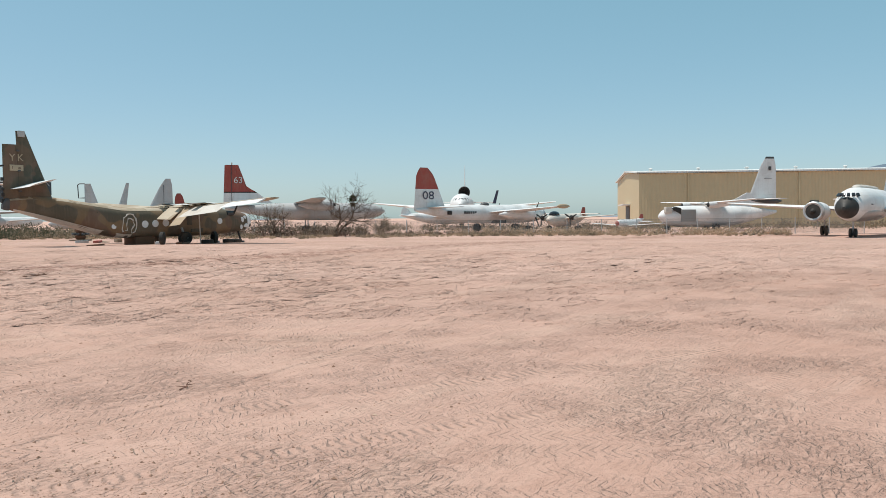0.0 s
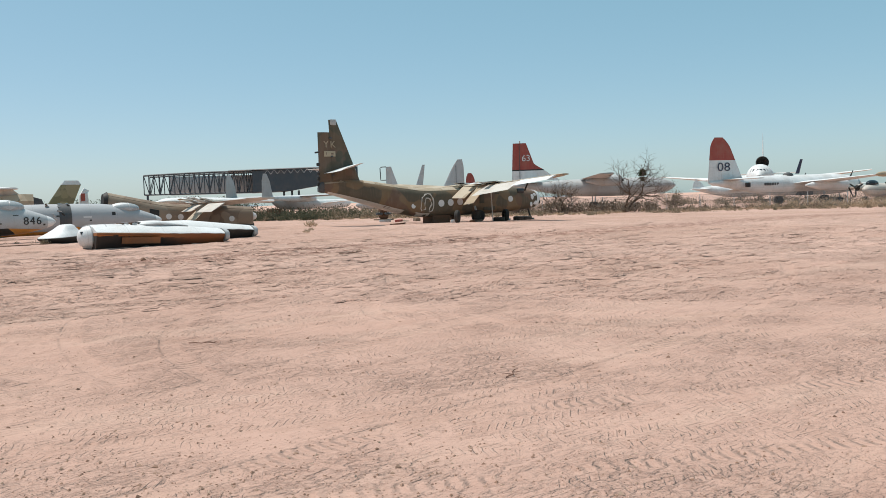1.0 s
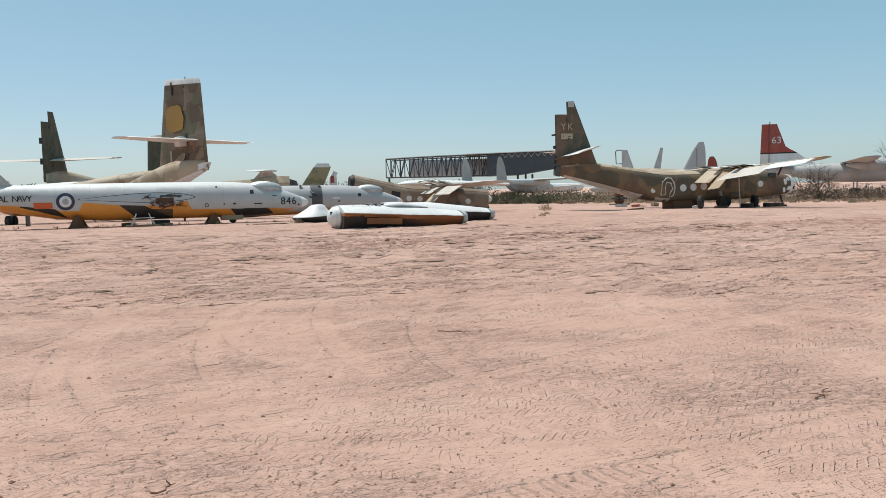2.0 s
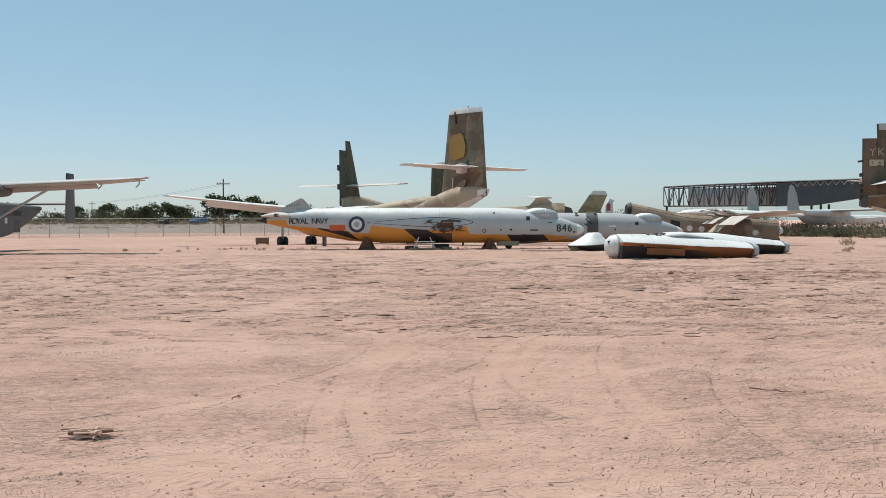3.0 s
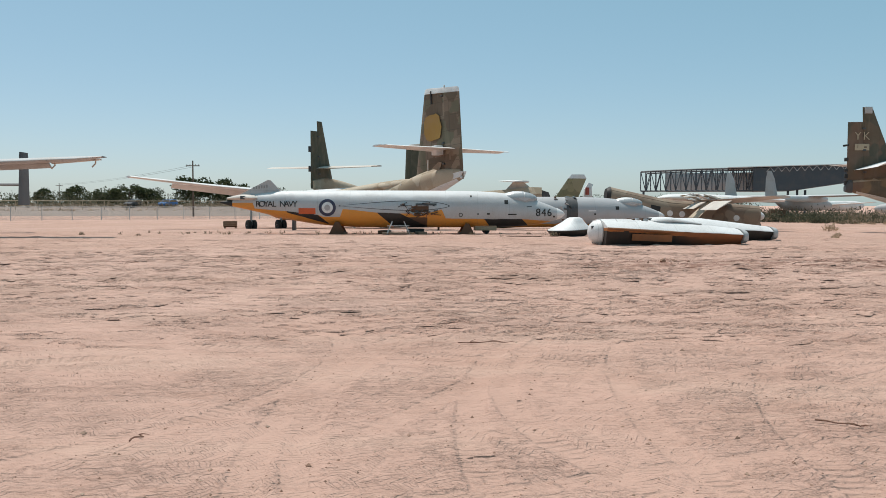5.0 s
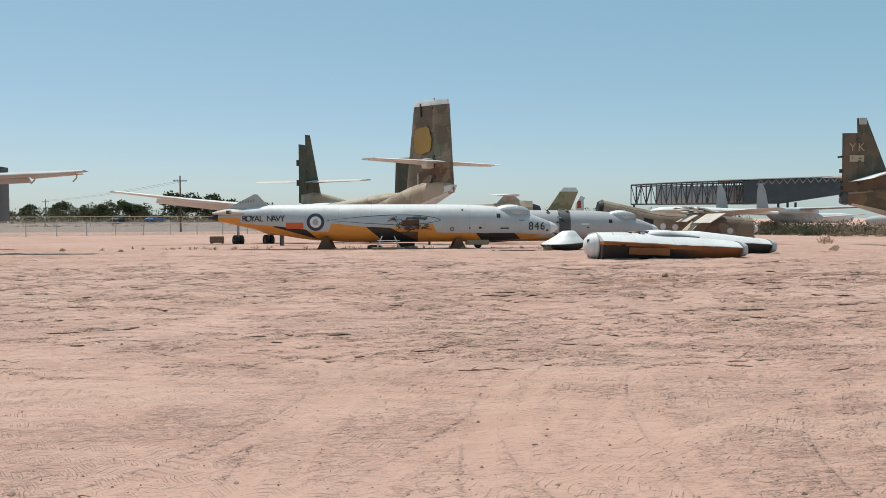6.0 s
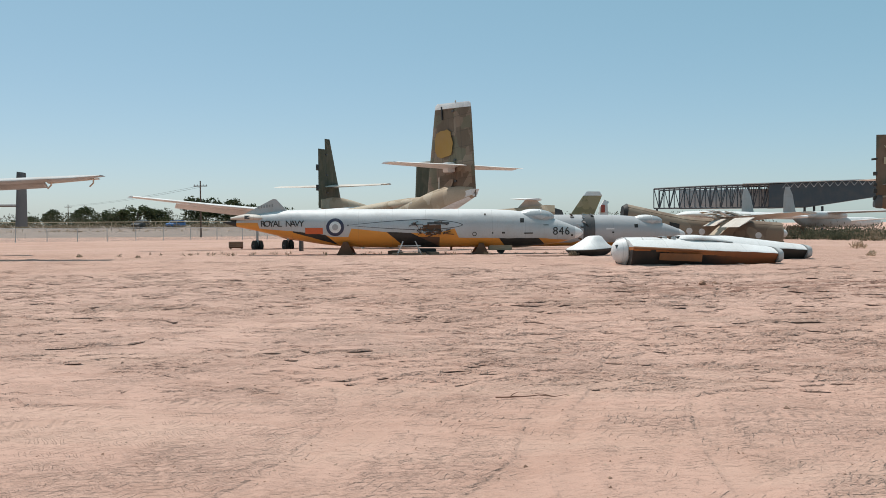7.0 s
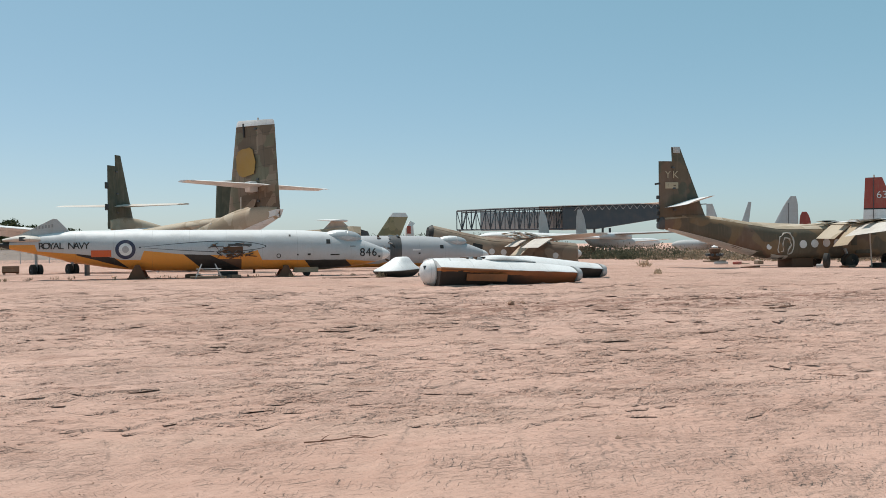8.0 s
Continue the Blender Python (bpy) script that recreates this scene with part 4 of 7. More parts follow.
part("tail_wedge", prism(bmesh.new(), [(0.0, 3.4), (2.6, 3.2), (1.9, 2.75), (0.25, 3.0)], -0.3, 0.3, 1), WHITE, car2, "white wedge below the fin", False)
OCHRE = paint("ochre repair paint", (0.38, 0.215, 0.055), 0.8, 0.25)
bm = bmesh.new()
og = random.Random(5)
part("repaired_patch", prism(bm, [(2.98 + 0.95 * math.copysign(abs(math.cos(q)) ** 0.6, math.cos(q)) * og.uniform(0.9, 1.06), 6.95 + 0.98 * math.copysign(abs(math.sin(q)) ** 0.6, math.sin(q)) * og.uniform(0.94, 1.05)) for q in np.linspace(0, 6.1, 30)], 0.125, 0.145, 1), OCHRE, car2, "ochre overpainted oval")
part("brown_patch", prism(bmesh.new(), [(2.1, 4.3), (2.5, 4.35), (3.6, 3.75), (3.5, 3.45), (3.1, 3.35), (2.3, 3.9)], 0.15, 0.175, 1), BROWN, car2, "pale brown camouflage patch")
part("rudder_slot", box(bmesh.new(), (2.95, -0.12, 8.7), (3.07, 0.15, 9.65), 0.01), BLACK, car2)
part("stab_fitting", box(bmesh.new(), (1.9, 0.12, 4.8), (2.5, 0.8, 5.5), 0.08), WHITE, car2, "white tailplane fitting")
part("tail_fairing", body([(0.1, 3.0, 0.1, 0.1, 2), (1.6, 2.95, 0.3, 0.22, 2), (2.2, 2.95, 0.12, 0.12, 2)], 14), WHITE, car2, "white tail fairing")
part("band", skin_strip(6.0, 6.15, 0, 359, 0.03, 3), PALE, car2, "pale strap round the tail boom")
part("dorsal_fairing", body([(2.2, 3.55, 0.1, 0.1), (3.0, 3.55, 0.45, 0.36), (5.0, 3.24, 0.7, 0.4), (8, 2.75, 0.5, 0.25)], 18), TANTOP, car2)
part("upper_hull", body([(4.6, 3.1, 0.5, 0.3), (7.5, 3.05, 1.05, 0.5), (12, 3.05, 1.15, 0.52), (17.5, 3.0, 1.1, 0.5)], 24), TANTOP, car2)
part("aerial_post", tube(bmesh.new(), [(3.6, 0.3, 3.6), (3.5, 0.3, 4.6)], 0.05, 6), PALE, car2)
part("tip_light", spin(bmesh.new(), [(0, 0.05), (0.12, 0.06), (0.2, 0.01)], 8, "z", (1.6, 0, 9.68)), PALE, car2)
part("gear_leg", tube(bmesh.new(), [(12, -1.4, -0.7), (12, -1.3, 1.5)], 0.12, 8), LIGHTGREY, car2)
part("gear_leg", tube(bmesh.new(), [(12, 1.4, -0.7), (12, 1.3, 1.5)], 0.12, 8), LIGHTGREY, car2)
for y in (-1.6, -1.2, 1.2, 1.6):
    wheel(car2, (12, y, -0.55), 0.5, 0.3)

car1 = transport(heading(-7.75, 75.5, 62, 0.25), "tan transport aircraft with a dark olive fin", TANTOP, OLIVE, None, (1.75, 1.0), (3.6, 1.25), 8.75, 0.9, None, 5.6, 4.75)
for z in (4.3, 6.0):
    part("trim_tab_arm", box(bmesh.new(), (-0.28, -0.06, z), (0.05, 0.06, z + 0.5), 0.02), BLACK, car1)
# a further dark fin that stands behind the tall one
lost = thing("cut_fin", "dark green cut-down fin with a white edge", "aircraft tail", heading(2.35, 68.8, 128, None))
part("fin", foil(bmesh.new(), [((3.3, 0, 2.0), (-2.6, 0, 0), 0.15), ((3.0, 0, 6.6), (-2.2, 0, 0), 0.12)], (0, 1, 0)), OLIVE, lost)
part("fin_cap", foil(bmesh.new(), [((3.05, 0, 6.61), (-2.3, 0, 0), 0.13), ((2.6, 0, 6.8), (-1.9, 0, 0), 0.06)], (0, 1, 0)), PALE, lost, "white edge")
part("fuselage", body([(0, 1.5, 0.4, 0.5), (3, 1.3, 0.9, 1.2), (6, 1.2, 1.0, 1.25)], 22), TANTOP, lost)

car3 = transport(heading(13.3, 72.0, -3, -0.2, 0, 4.0), "broken tan transport fuselage lying on its belly", BROWN, OLIVE, BROWN, tail=False, x_from=4.0, x_to=16.4)
part("cut_end", body([(3.7, 2.95, 0.7, 0.6, 2.5), (4.02, 2.95, 0.92, 0.8, 2.5)], 24), BLACK, car3, "dark open cut end")
for x in (8.9, 9.9, 14.4):
    side_window(car3, x, 1.85, 0.25, material=WHITE)
part("side_door", skin_strip(7.3, 8.1, 166, 188, 0.012, 5), BLACK, car3, "dark open doorway")
part("wing", foil(bmesh.new(), [((13.4, -0.3, 3.15), (-2.6, 0, 0), 0.24), ((13.6, -4, 3.1), (-2.4, 0, 0), 0.2), ((14.6, -11.5, 3.5), (-1.3, 0, 0), 0.1)]), PALE, car3)
part("wing", foil(bmesh.new(), [((13.4, 0.3, 3.15), (-2.6, 0, 0), 0.24), ((13.6, 4, 3.3), (-2.4, 0, 0), 0.2), ((14.6, 9, 3.7), (-1.5, 0, 0), 0.12)]), WHITE, car3)
for y0, y1, c, droop, mt in ((-1.3, -3.4, 1.3, 0.55, PALE), (-3.5, -5.2, 1.4, 1.0, TANTOP), (-5.3, -8.5, 1.1, 0.7, PALE)):
    part("flap", foil(bmesh.new(), [((11.2, y0, 3.0), (-c, 0, -c * droop), 0.09), ((11.5, y1, 3.05), (-c, 0, -c * droop), 0.07)], (0.4, 0, 1)), mt, car3, "bleached drooping flap")
cg = random.Random(31)
for k in range(24):
    x, y = cg.uniform(9.6, 13.4), cg.uniform(-4.8, -0.6)
    part("torn_sheet", box(bmesh.new(), (-0.6, -0.3, 0), (0.6, 0.3, 0.05), 0.012, pose(x, y, 3.14 + cg.uniform(0, 0.22), cg.uniform(-10, 10), cg.uniform(-12, 20), cg.gauss(0, 12))), cg.choice((WHITE, PALE, WHITE, TAN)), car3)
# added on this hull to stand for the long white fuselage beyond it
part("fallen_wing", body([(-0.5, 3.3, 0.1, 0.05), (0.5, 3.45, 0.9, 0.26), (4, 3.6, 1.0, 0.36), (10.5, 3.9, 0.4, 0.12)], 18), WHITE, car3, "long white hull behind the broken fuselage").location = (9, 2.2, -0.2)
part("open_nose", body([(14.9, 1.12, 1.29, 0.5, 4), (16.5, 1.12, 1.24, 0.52, 4)], 20), BLACK, car3, "black open front end")
part("nose_cap", bubble(0.45, 0.5, 0.36, (16.5, -0.5, 2.15)), WHITE, car3, "white bulged cap")


# ---- square grey twin-fin army transport ----
ARMYGREY = paint("dark army grey paint", (0.12, 0.122, 0.124), 0.65, 0.2, dirt=(0.2, 0.18, 0.16))


def sherpa(m):
    a = thing("army_transport", "grey high-wing army transport aircraft with twin fins", "aircraft", m)
    part("fuselage", body([(0.6, 2.72, 0.7, 0.14, 5), (2.5, 2.42, 0.95, 0.5, 7), (5, 2.05, 0.98, 0.95, 9), (7, 1.95, 0.98, 1.08, 9), (13, 1.95, 0.98, 1.08, 6), (15.5, 1.8, 0.9, 0.9, 4), (17.2, 1.6, 0.5, 0.55, 2.5), (17.7, 1.55, 0.15, 0.2, 2)], 32), ARMYGREY, a)
    part("hump", body([(7, 3.1, 0.5, 0.1, 4), (9, 3.35, 0.9, 0.4, 4), (11.5, 3.4, 0.9, 0.42, 4), (13.5, 3.0, 0.5, 0.1, 3)], 24), ARMYGREY, a)
    for s in (1, -1):
        part("wing", foil(bmesh.new(), [((10.6, s * 0.4, 3.72), (-1.5, 0, 0), 0.19), ((10.6, s * 9.4, 4.12), (-1.45, 0, 0), 0.15), ((10.3, s * 10.7, 4.25), (-0.9, 0, 0), 0.05)]), LIGHTGREY, a)
        part("flap", foil(bmesh.new(), [((9.2, s * 1.4, 3.72), (-0.55, 0, -0.3), 0.07), ((9.25, s * 7.6, 3.98), (-0.5, 0, -0.26), 0.06)]), LIGHTGREY, a)
        part("aileron", foil(bmesh.new(), [((9.2, s * 7.7, 4.0), (-0.4, 0, -0.08), 0.05), ((9.3, s * 10.3, 4.17), (-0.3, 0, -0.04), 0.03)]), PALE, a)
        for y in (5.0, 8.0, 10.1):
            part("mass_balance", tube(bmesh.new(), [(9.4, s * y, 3.7 + 0.0455 * y), (9.15, s * (y - 0.1), 3.48 + 0.0455 * y), (9.1, s * (y - 0.3), 3.3 + 0.0455 * y)], 0.04, 6), PALE, a)
        part("wing_strut", foil(bmesh.new(), [((10.2, s * 1.1, 1.2), (-0.4, 0, 0), 0.07), ((10.1, s * 5.3, 3.62), (-0.4, 0, 0), 0.07)]), LIGHTGREY, a)
        f = part("fin", foil(bmesh.new(), [((1.9, s * 2.75, 1.75), (-1.6, 0, 0), 0.09), ((1.6, s * 2.75, 4.6), (-1.25, 0, 0), 0.08)], (0, 1, 0)), ARMYGREY, a)
        part("fin_tip", foil(bmesh.new(), [((1.65, s * 2.75, 4.605), (-1.3, 0, 0), 0.085), ((1.6, s * 2.75, 5.0), (-1.2, 0, 0), 0.06)], (0, 1, 0)), DARKGREY, f, "dark fin tip")
        part("engine_nacelle", body([(9.0, 3.5, 0.1, 0.1), (9.5, 3.55, 0.3, 0.3), (11.5, 3.55, 0.45, 0.42), (12.6, 3.55, 0.34, 0.34)], 20), ARMYGREY, a).location.y = s * 2.8
        part("wheel_pod", body([(8.3, 0.9, 0.2, 0.25, 4), (8.6, 0.9, 0.33, 0.42, 5), (10.6, 0.9, 0.36, 0.45, 5), (11.6, 0.9, 0.1, 0.1, 3)], 20), ARMYGREY, a).location.y = s * 1.25
        wheel(a, (9.6, s * 1.35, 0.4), 0.42, 0.3)
    part("tailplane", foil(bmesh.new(), [((1.6, -2.75, 3.0), (-1.4, 0, 0), 0.09), ((1.6, 2.75, 3.0), (-1.4, 0, 0), 0.09)]), ARMYGREY, a)
    part("cargo_door", box(bmesh.new(), (4.2, 0.95, 1.2), (4.9, 0.992, 2.0), 0.02), DARKGREY, a, "dark door outline")
    for x in (5.8, 7.2):
        part("cabin_window", box(bmesh.new(), (x, 0.965, 1.75), (x + 0.3, 0.99, 2.1), 0.03), WHITE, a, "pale cabin window")
    return a


army = sherpa(heading(-26.0, 56.2, -90))
letters("letter", "U.S. ARMY", 0.46, pose(5.0, 0.992, 2.35, 90, 0, 180), BLACK, army, "black painted letters")



# ---- cut-off wing panels on the ground ----
def wing_panel(m, label, ln, h0, h1, w0, w1, main=True):
    """A severed outer wing lying flat: pale top sloping to a low front edge, a shaded hollow flank, a blunt cut tip."""
    a = thing("severed_wing", label, "aircraft wing", m)
    top, flank = [], []
    for u in np.linspace(0, 1, 22):
        h = h0 + (h1 - h0) * max(0.0, (u - 0.35) / 0.65)
        w = w0 + (w1 - w0) * u
        edge = h0 * (0.69 - 0.3 * u) + 0.014 * math.sin(31 * u + 1) * math.sin(17 * u)
        rise = h - edge
        prof = [(-w / 2, edge), (-w * 0.485, edge + 0.035), (-w * 0.42, edge + 0.3 * rise), (-w * 0.3, edge + 0.66 * rise), (-w * 0.15, edge + 0.9 * rise), (0.05, h), (w * 0.3, h * 0.92), (w / 2, h * 0.6)]
        low = [(-w / 2 + 0.02, edge - 0.004), (-w * 0.48, edge - 0.07), (-w / 2 + 0.28, h * 0.12), (-w / 2 + 0.42, -0.03), (w * 0.3, -0.03), (w / 2, h * 0.58)]
        top.append([(u * ln, y, z) for y, z in prof])
        flank.append([(u * ln, y, z) for y, z in reversed(low)])
    part("upper_skin", ring_join(bmesh.new(), top), WHITE, a, "chalky white upper skin")
    part("lower_skin", ring_join(bmesh.new(), flank), WINGLOW if main else BLACK, a, "weathered orange and black lower skin darkened for shade")
    part("tip_cap", body([(ln - 0.02, h1 * 0.52, w1 * 0.51, h1 * 0.49, 2.6), (ln + 0.16, h1 * 0.5, w1 * 0.49, h1 * 0.46, 2.8), (ln + 0.22, h1 * 0.5, w1 * 0.45, h1 * 0.42, 2.8)], 22), LIGHTGREY, a, "grey blunt wing tip")
    part("tip_joint", body([(ln - 0.06, h1 * 0.52, w1 * 0.515, h1 * 0.5, 2.6), (ln - 0.03, h1 * 0.52, w1 * 0.515, h1 * 0.5, 2.6)], 22), GREY, a)
    return a


def wing_low():
    m, t, b = mat("orange and black underside darkened for shade", 0.65)
    v = coords(t)
    s = nd(t, "ShaderNodeSeparateXYZ", Vector=v)
    wob = op(t, "MULTIPLY", op(t, "SUBTRACT", noi(t, v, 2.5, 4), 0.5), 0.12)
    x = op(t, "ADD", s.outputs["X"], op(t, "MULTIPLY", s.outputs["Z"], 1.4))
    lip = op(t, "GREATER_THAN", op(t, "ADD", op(t, "ADD", s.outputs["Z"], wob), op(t, "MULTIPLY", s.outputs["X"], 0.07)), 0.62)
    far = ramp(t, op(t, "ADD", x, op(t, "MULTIPLY", wob, 6.0)), 3.2, 5.2)
    # the flank's shade is put into the near-black base, beside orange paint
    col = mix(t, lip, (0.026, 0.02, 0.017), (0.42, 0.15, 0.04))
    col = mix(t, far, col, (0.27, 0.09, 0.028))
    t.links.new(weather(t, v, col, 0.28, (0.09, 0.055, 0.04)), b.inputs["Base Color"])
    return m


WINGLOW = wing_low()
w1 = wing_panel(heading(8.6, 37.4, 3), "white and orange severed jet wing lying on dirt", 6.2, 1.1, 0.68, 2.9, 1.7)
part("engine_cowl", spin(bmesh.new(), [(-0.98, 0.0005), (-0.97, 0.16), (-0.9, 0.33), (-0.74, 0.46), (-0.45, 0.535), (0.0, 0.56), (0.8, 0.55), (2.2, 0.4), (3.0, 0.12)], 28, "x", (0.45, -0.35, 0.55)), WHITE, w1, "white rounded engine cowl")
part("cowl_grille", box(bmesh.new(), (-0.46, -0.66, 0.46), (-0.3, -0.48, 0.82), 0.03, pose(0, 0, 0)), DARKGREY, w1, "dark cowl grille")
for x in (-0.05, 0.62):
    part("cowl_band", spin(bmesh.new(), [(x, 0.5), (x, 0.567), (x + 0.03, 0.567), (x + 0.03, 0.5)], 28, "x", (0.0, -0.35, 0.55)), LIGHTGREY, w1)
# flap panel in dull orange, its shade kept in the colour
part("flap_panel", ring_join(bmesh.new(), [[(1.1, -1.33, 0.5), (1.1, -1.24, 0.22), (1.1, -1.2, 0.22), (1.1, -1.29, 0.5)], [(2.85, -1.24, 0.44), (2.85, -1.15, 0.14), (2.85, -1.11, 0.14), (2.85, -1.2, 0.44)]]), RUSTORANGE, w1, "orange flap panel", False)
part("wheel_bay", ring_join(bmesh.new(), [[(0.1, -1.3, 0.6), (0.1, -0.9, 0.02), (0.1, 0.2, 0.02), (0.1, 0.2, 0.6)], [(0.95, -1.32, 0.62), (0.95, -1.0, 0.02), (0.95, 0.2, 0.02), (0.95, 0.2, 0.62)]]), BLACK, w1, "black open wheel bay", False)
part("leading_strip", tube(bmesh.new(), [(u * 5.95, -(1.46 - 0.6 * u), 1.1 * (0.69 - 0.3 * u) - 0.03) for u in np.linspace(0.0, 0.6, 9)], [0.05] * 6 + [0.04, 0.03, 0.015], 6), RUSTORANGE, w1, "orange weathered edge strip")
fg = random.Random(17)
for k in range(10):
    x = fg.uniform(1.2, 2.3)
    part("exposed_rib", box(bmesh.new(), (-0.06, -0.2, 0), (0.06, 0.2, fg.uniform(0.05, 0.12)), 0.01, pose(x, fg.uniform(-0.4, 0.1), 1.02, 0, 0, fg.uniform(-30, 30))), fg.choice((BLACK, ALU, RUST)), w1)
part("inner_fairing", body([(1.9, 1.02, 0.1, 0.05), (2.4, 1.04, 0.6, 0.13), (3.2, 1.05, 0.5, 0.12), (4.6, 0.88, 0.1, 0.04)], 18), WHITE, w1)
wing_panel(heading(12.6, 41.6, 2), "second white severed jet wing lying on dirt", 5.4, 1.08, 0.66, 2.2, 1.4, False)


def cone_shell(m):
    """A cast-off white fairing with a dark lower lip."""
    a = thing("cast_off_fairing", "white pointed fairing with a black lower lip on dirt", "aircraft part", m)
    def ring(k, z, shift, n=26):
        return [(1.25 * k * math.cos(q) + shift, 0.95 * k * math.sin(q) * (1 + 0.15 * math.cos(3 * q)), z + 0.05 * k * math.cos(q)) for q in np.linspace(0, 6.2832, n + 1)[:-1]]
    part("shell", ring_join(bmesh.new(), [ring(k, z, c) for k, z, c in ((1.02, 0.36, 0.0), (0.99, 0.41, 0.0), (0.74, 0.58, 0.08), (0.5, 0.8, 0.2), (0.36, 0.96, 0.26), (0.24, 1.02, 0.27), (0.03, 1.03, 0.27))]), WHITE, a)
    part("lip", ring_join(bmesh.new(), [ring(k, z, 0.0) for k, z in ((0.6, -0.05), (0.82, 0.06), (1.02, 0.26), (1.06, 0.34), (1.03, 0.358))]), BLACK, a, "black lower lip")
    return a


cone_shell(heading(9.35, 47.3, 20))


# ---- parked aircraft beyond the fence ----
def airplane(name, m, label, L, r, zc, skin, fin, fin_bands, wing, stab, nacelles=(), gear=(), nose=None, nose_skin=None, square=2.0, nose_z=0.0, tail_z=0.6, group="", blunt=0.22):
    """x forward from the tail's end. fin: (le x base, le x top, te x base, te x top, z base, z top); fin_bands: (z, paint) upwards;
    wing: (le x, root chord, tip chord, half span, z, rise, sweep); stab: (le x, chord, half span, z); nacelles: (y, x0, x1, r, z, prop r); gear: (x, y, r, z)."""
    a = thing(name, label, "aircraft", m, group)
    st = [(0, zc + tail_z, r * 0.12, r * 0.14), (L * 0.12, zc + tail_z * 0.7, r * 0.42, r * 0.45), (L * 0.3, zc + tail_z * 0.25, r * 0.82, r * 0.86), (L * 0.45, zc, r, r),
          (L * 0.8, zc, r, r), (L * 0.9, zc + nose_z * 0.4, r * 0.86, r * 0.86), (L * 0.965, zc + nose_z * 0.8, r * 0.55, r * 0.56), (L, zc + nose_z, r * 0.12, r * 0.12)]
    part("fuselage", body([(*s, square) for s in st], 28, sub=5), skin, a)
    if nose_skin:
        part("nose_cone", body([(L * 0.955, zc + nose_z * 0.75, r * 0.62, r * 0.62), (L * 0.972, zc + nose_z * 0.85, r * 0.52, r * 0.53), (L * 1.003, zc + nose_z, r * 0.12, r * 0.12)], 28), nose_skin, a, "dark nose cone")
    x0, x1, t0, t1, z0, z1 = fin
    zs = [z0] + [b[0] for b in fin_bands]
    for (za, zb), (_, p) in zip(zip(zs, zs[1:]), fin_bands):
        sp = []
        for z in np.linspace(za, zb, 9):
            u = (z - z0) / (z1 - z0)
            rnd = blunt * max(0, (u - 0.74) / 0.26) ** 2.4
            le, te = x0 + (x1 - x0) * u, t0 + (t1 - t0) * u
            sp.append(((le - 0.8 * rnd * (le - te), 0, z), ((te - le) * (1 - 1.6 * rnd), 0, 0), 0.12 * (1.4 - u)))
        part("fin", foil(bmesh.new(), sp, (0, 1, 0)), p, a)
    lx, c0, c1, half, wz, rise, sweep = wing
    for s in (1, -1):
        part("wing", foil(bmesh.new(), [((lx, s * r * 0.3, wz), (-c0, 0, 0), c0 * 0.07), ((lx - sweep * 0.5, s * half * 0.55, wz + rise * 0.5), (-(c0 + c1) / 2, 0, 0), c0 * 0.05), ((lx - sweep, s * half, wz + rise), (-c1, 0, 0), c1 * 0.05)]), skin, a)
        if stab:
            part("tailplane", foil(bmesh.new(), [((stab[0], s * 0.05, stab[3]), (-stab[1], 0, 0), 0.13), ((stab[0] - 0.4, s * stab[2], stab[3]), (-stab[1] * 0.6, 0, 0), 0.07)]), skin, a)
        for y, xa, xb, nr, nz, pr in nacelles:
            q = part("engine_nacelle", body([(xa, nz, nr * 0.15, nr * 0.15), (xa + (xb - xa) * 0.4, nz, nr * 0.8, nr * 0.85), (xb - 0.4, nz, nr, nr), (xb, nz, nr * 0.86, nr * 0.86)], 20), skin, a)
            q.location.y = s * y
            part("engine_face", spin(bmesh.new(), [(xb - 0.3, nr * 0.8), (xb + 0.03, nr * 0.8), (xb + 0.1, nr * 0.3), (xb + 0.5, nr * 0.08)], 18, "x", (0, 0, nz)), BLACK, q, "black engine front")
            if pr:
                for k in range(3):
                    an = 2.1 * k + 0.5 + y
                    part("propeller_blade", foil(bmesh.new(), [((xb + 0.3, -0.09, 0.15), (0, 0.18, 0), 0.03), ((xb + 0.3, -0.12, pr * 0.6), (0, 0.26, 0), 0.02), ((xb + 0.3, -0.06, pr), (0, 0.14, 0), 0.01)], (1, 0, 0)), BLACK, q).matrix_basis = pose(0, 0, nz) @ pose(0, 0, 0, math.degrees(an), 0, 0)
    for gx, gy, gr, top in gear:
        for s in ((1, -1) if gy else (1,)):
            for o in (-0.2, 0.2):
                wheel(a, (gx, s * gy + o, gr), gr, 0.26)
            part("gear_leg", tube(bmesh.new(), [(gx, s * gy, gr), (gx, s * gy, top)], 0.09), LIGHTGREY, a)
    return a


def windshield(a, L, r, zc, n=6, nz=0.0):
    """Cockpit panes round the upper nose."""
    for k in range(n):
        an = radians(-62 + 124 * k / (n - 1))
        side, rise = 0.6 * math.sin(an), 0.46
        x = L * float(np.interp(math.hypot(side, rise), [0.12, 0.55, 0.86, 1.0], [1.0, 0.966, 0.902, 0.82]))
        part("windscreen_pane", box(bmesh.new(), (-0.14, -0.085 * r, -0.1 * r), (0.05, 0.085 * r, 0.1 * r), 0.02, pose(x, r * side, zc + nz + r * rise, 0, -35, math.degrees(an) * 0.8)), DARKGLASS, a)


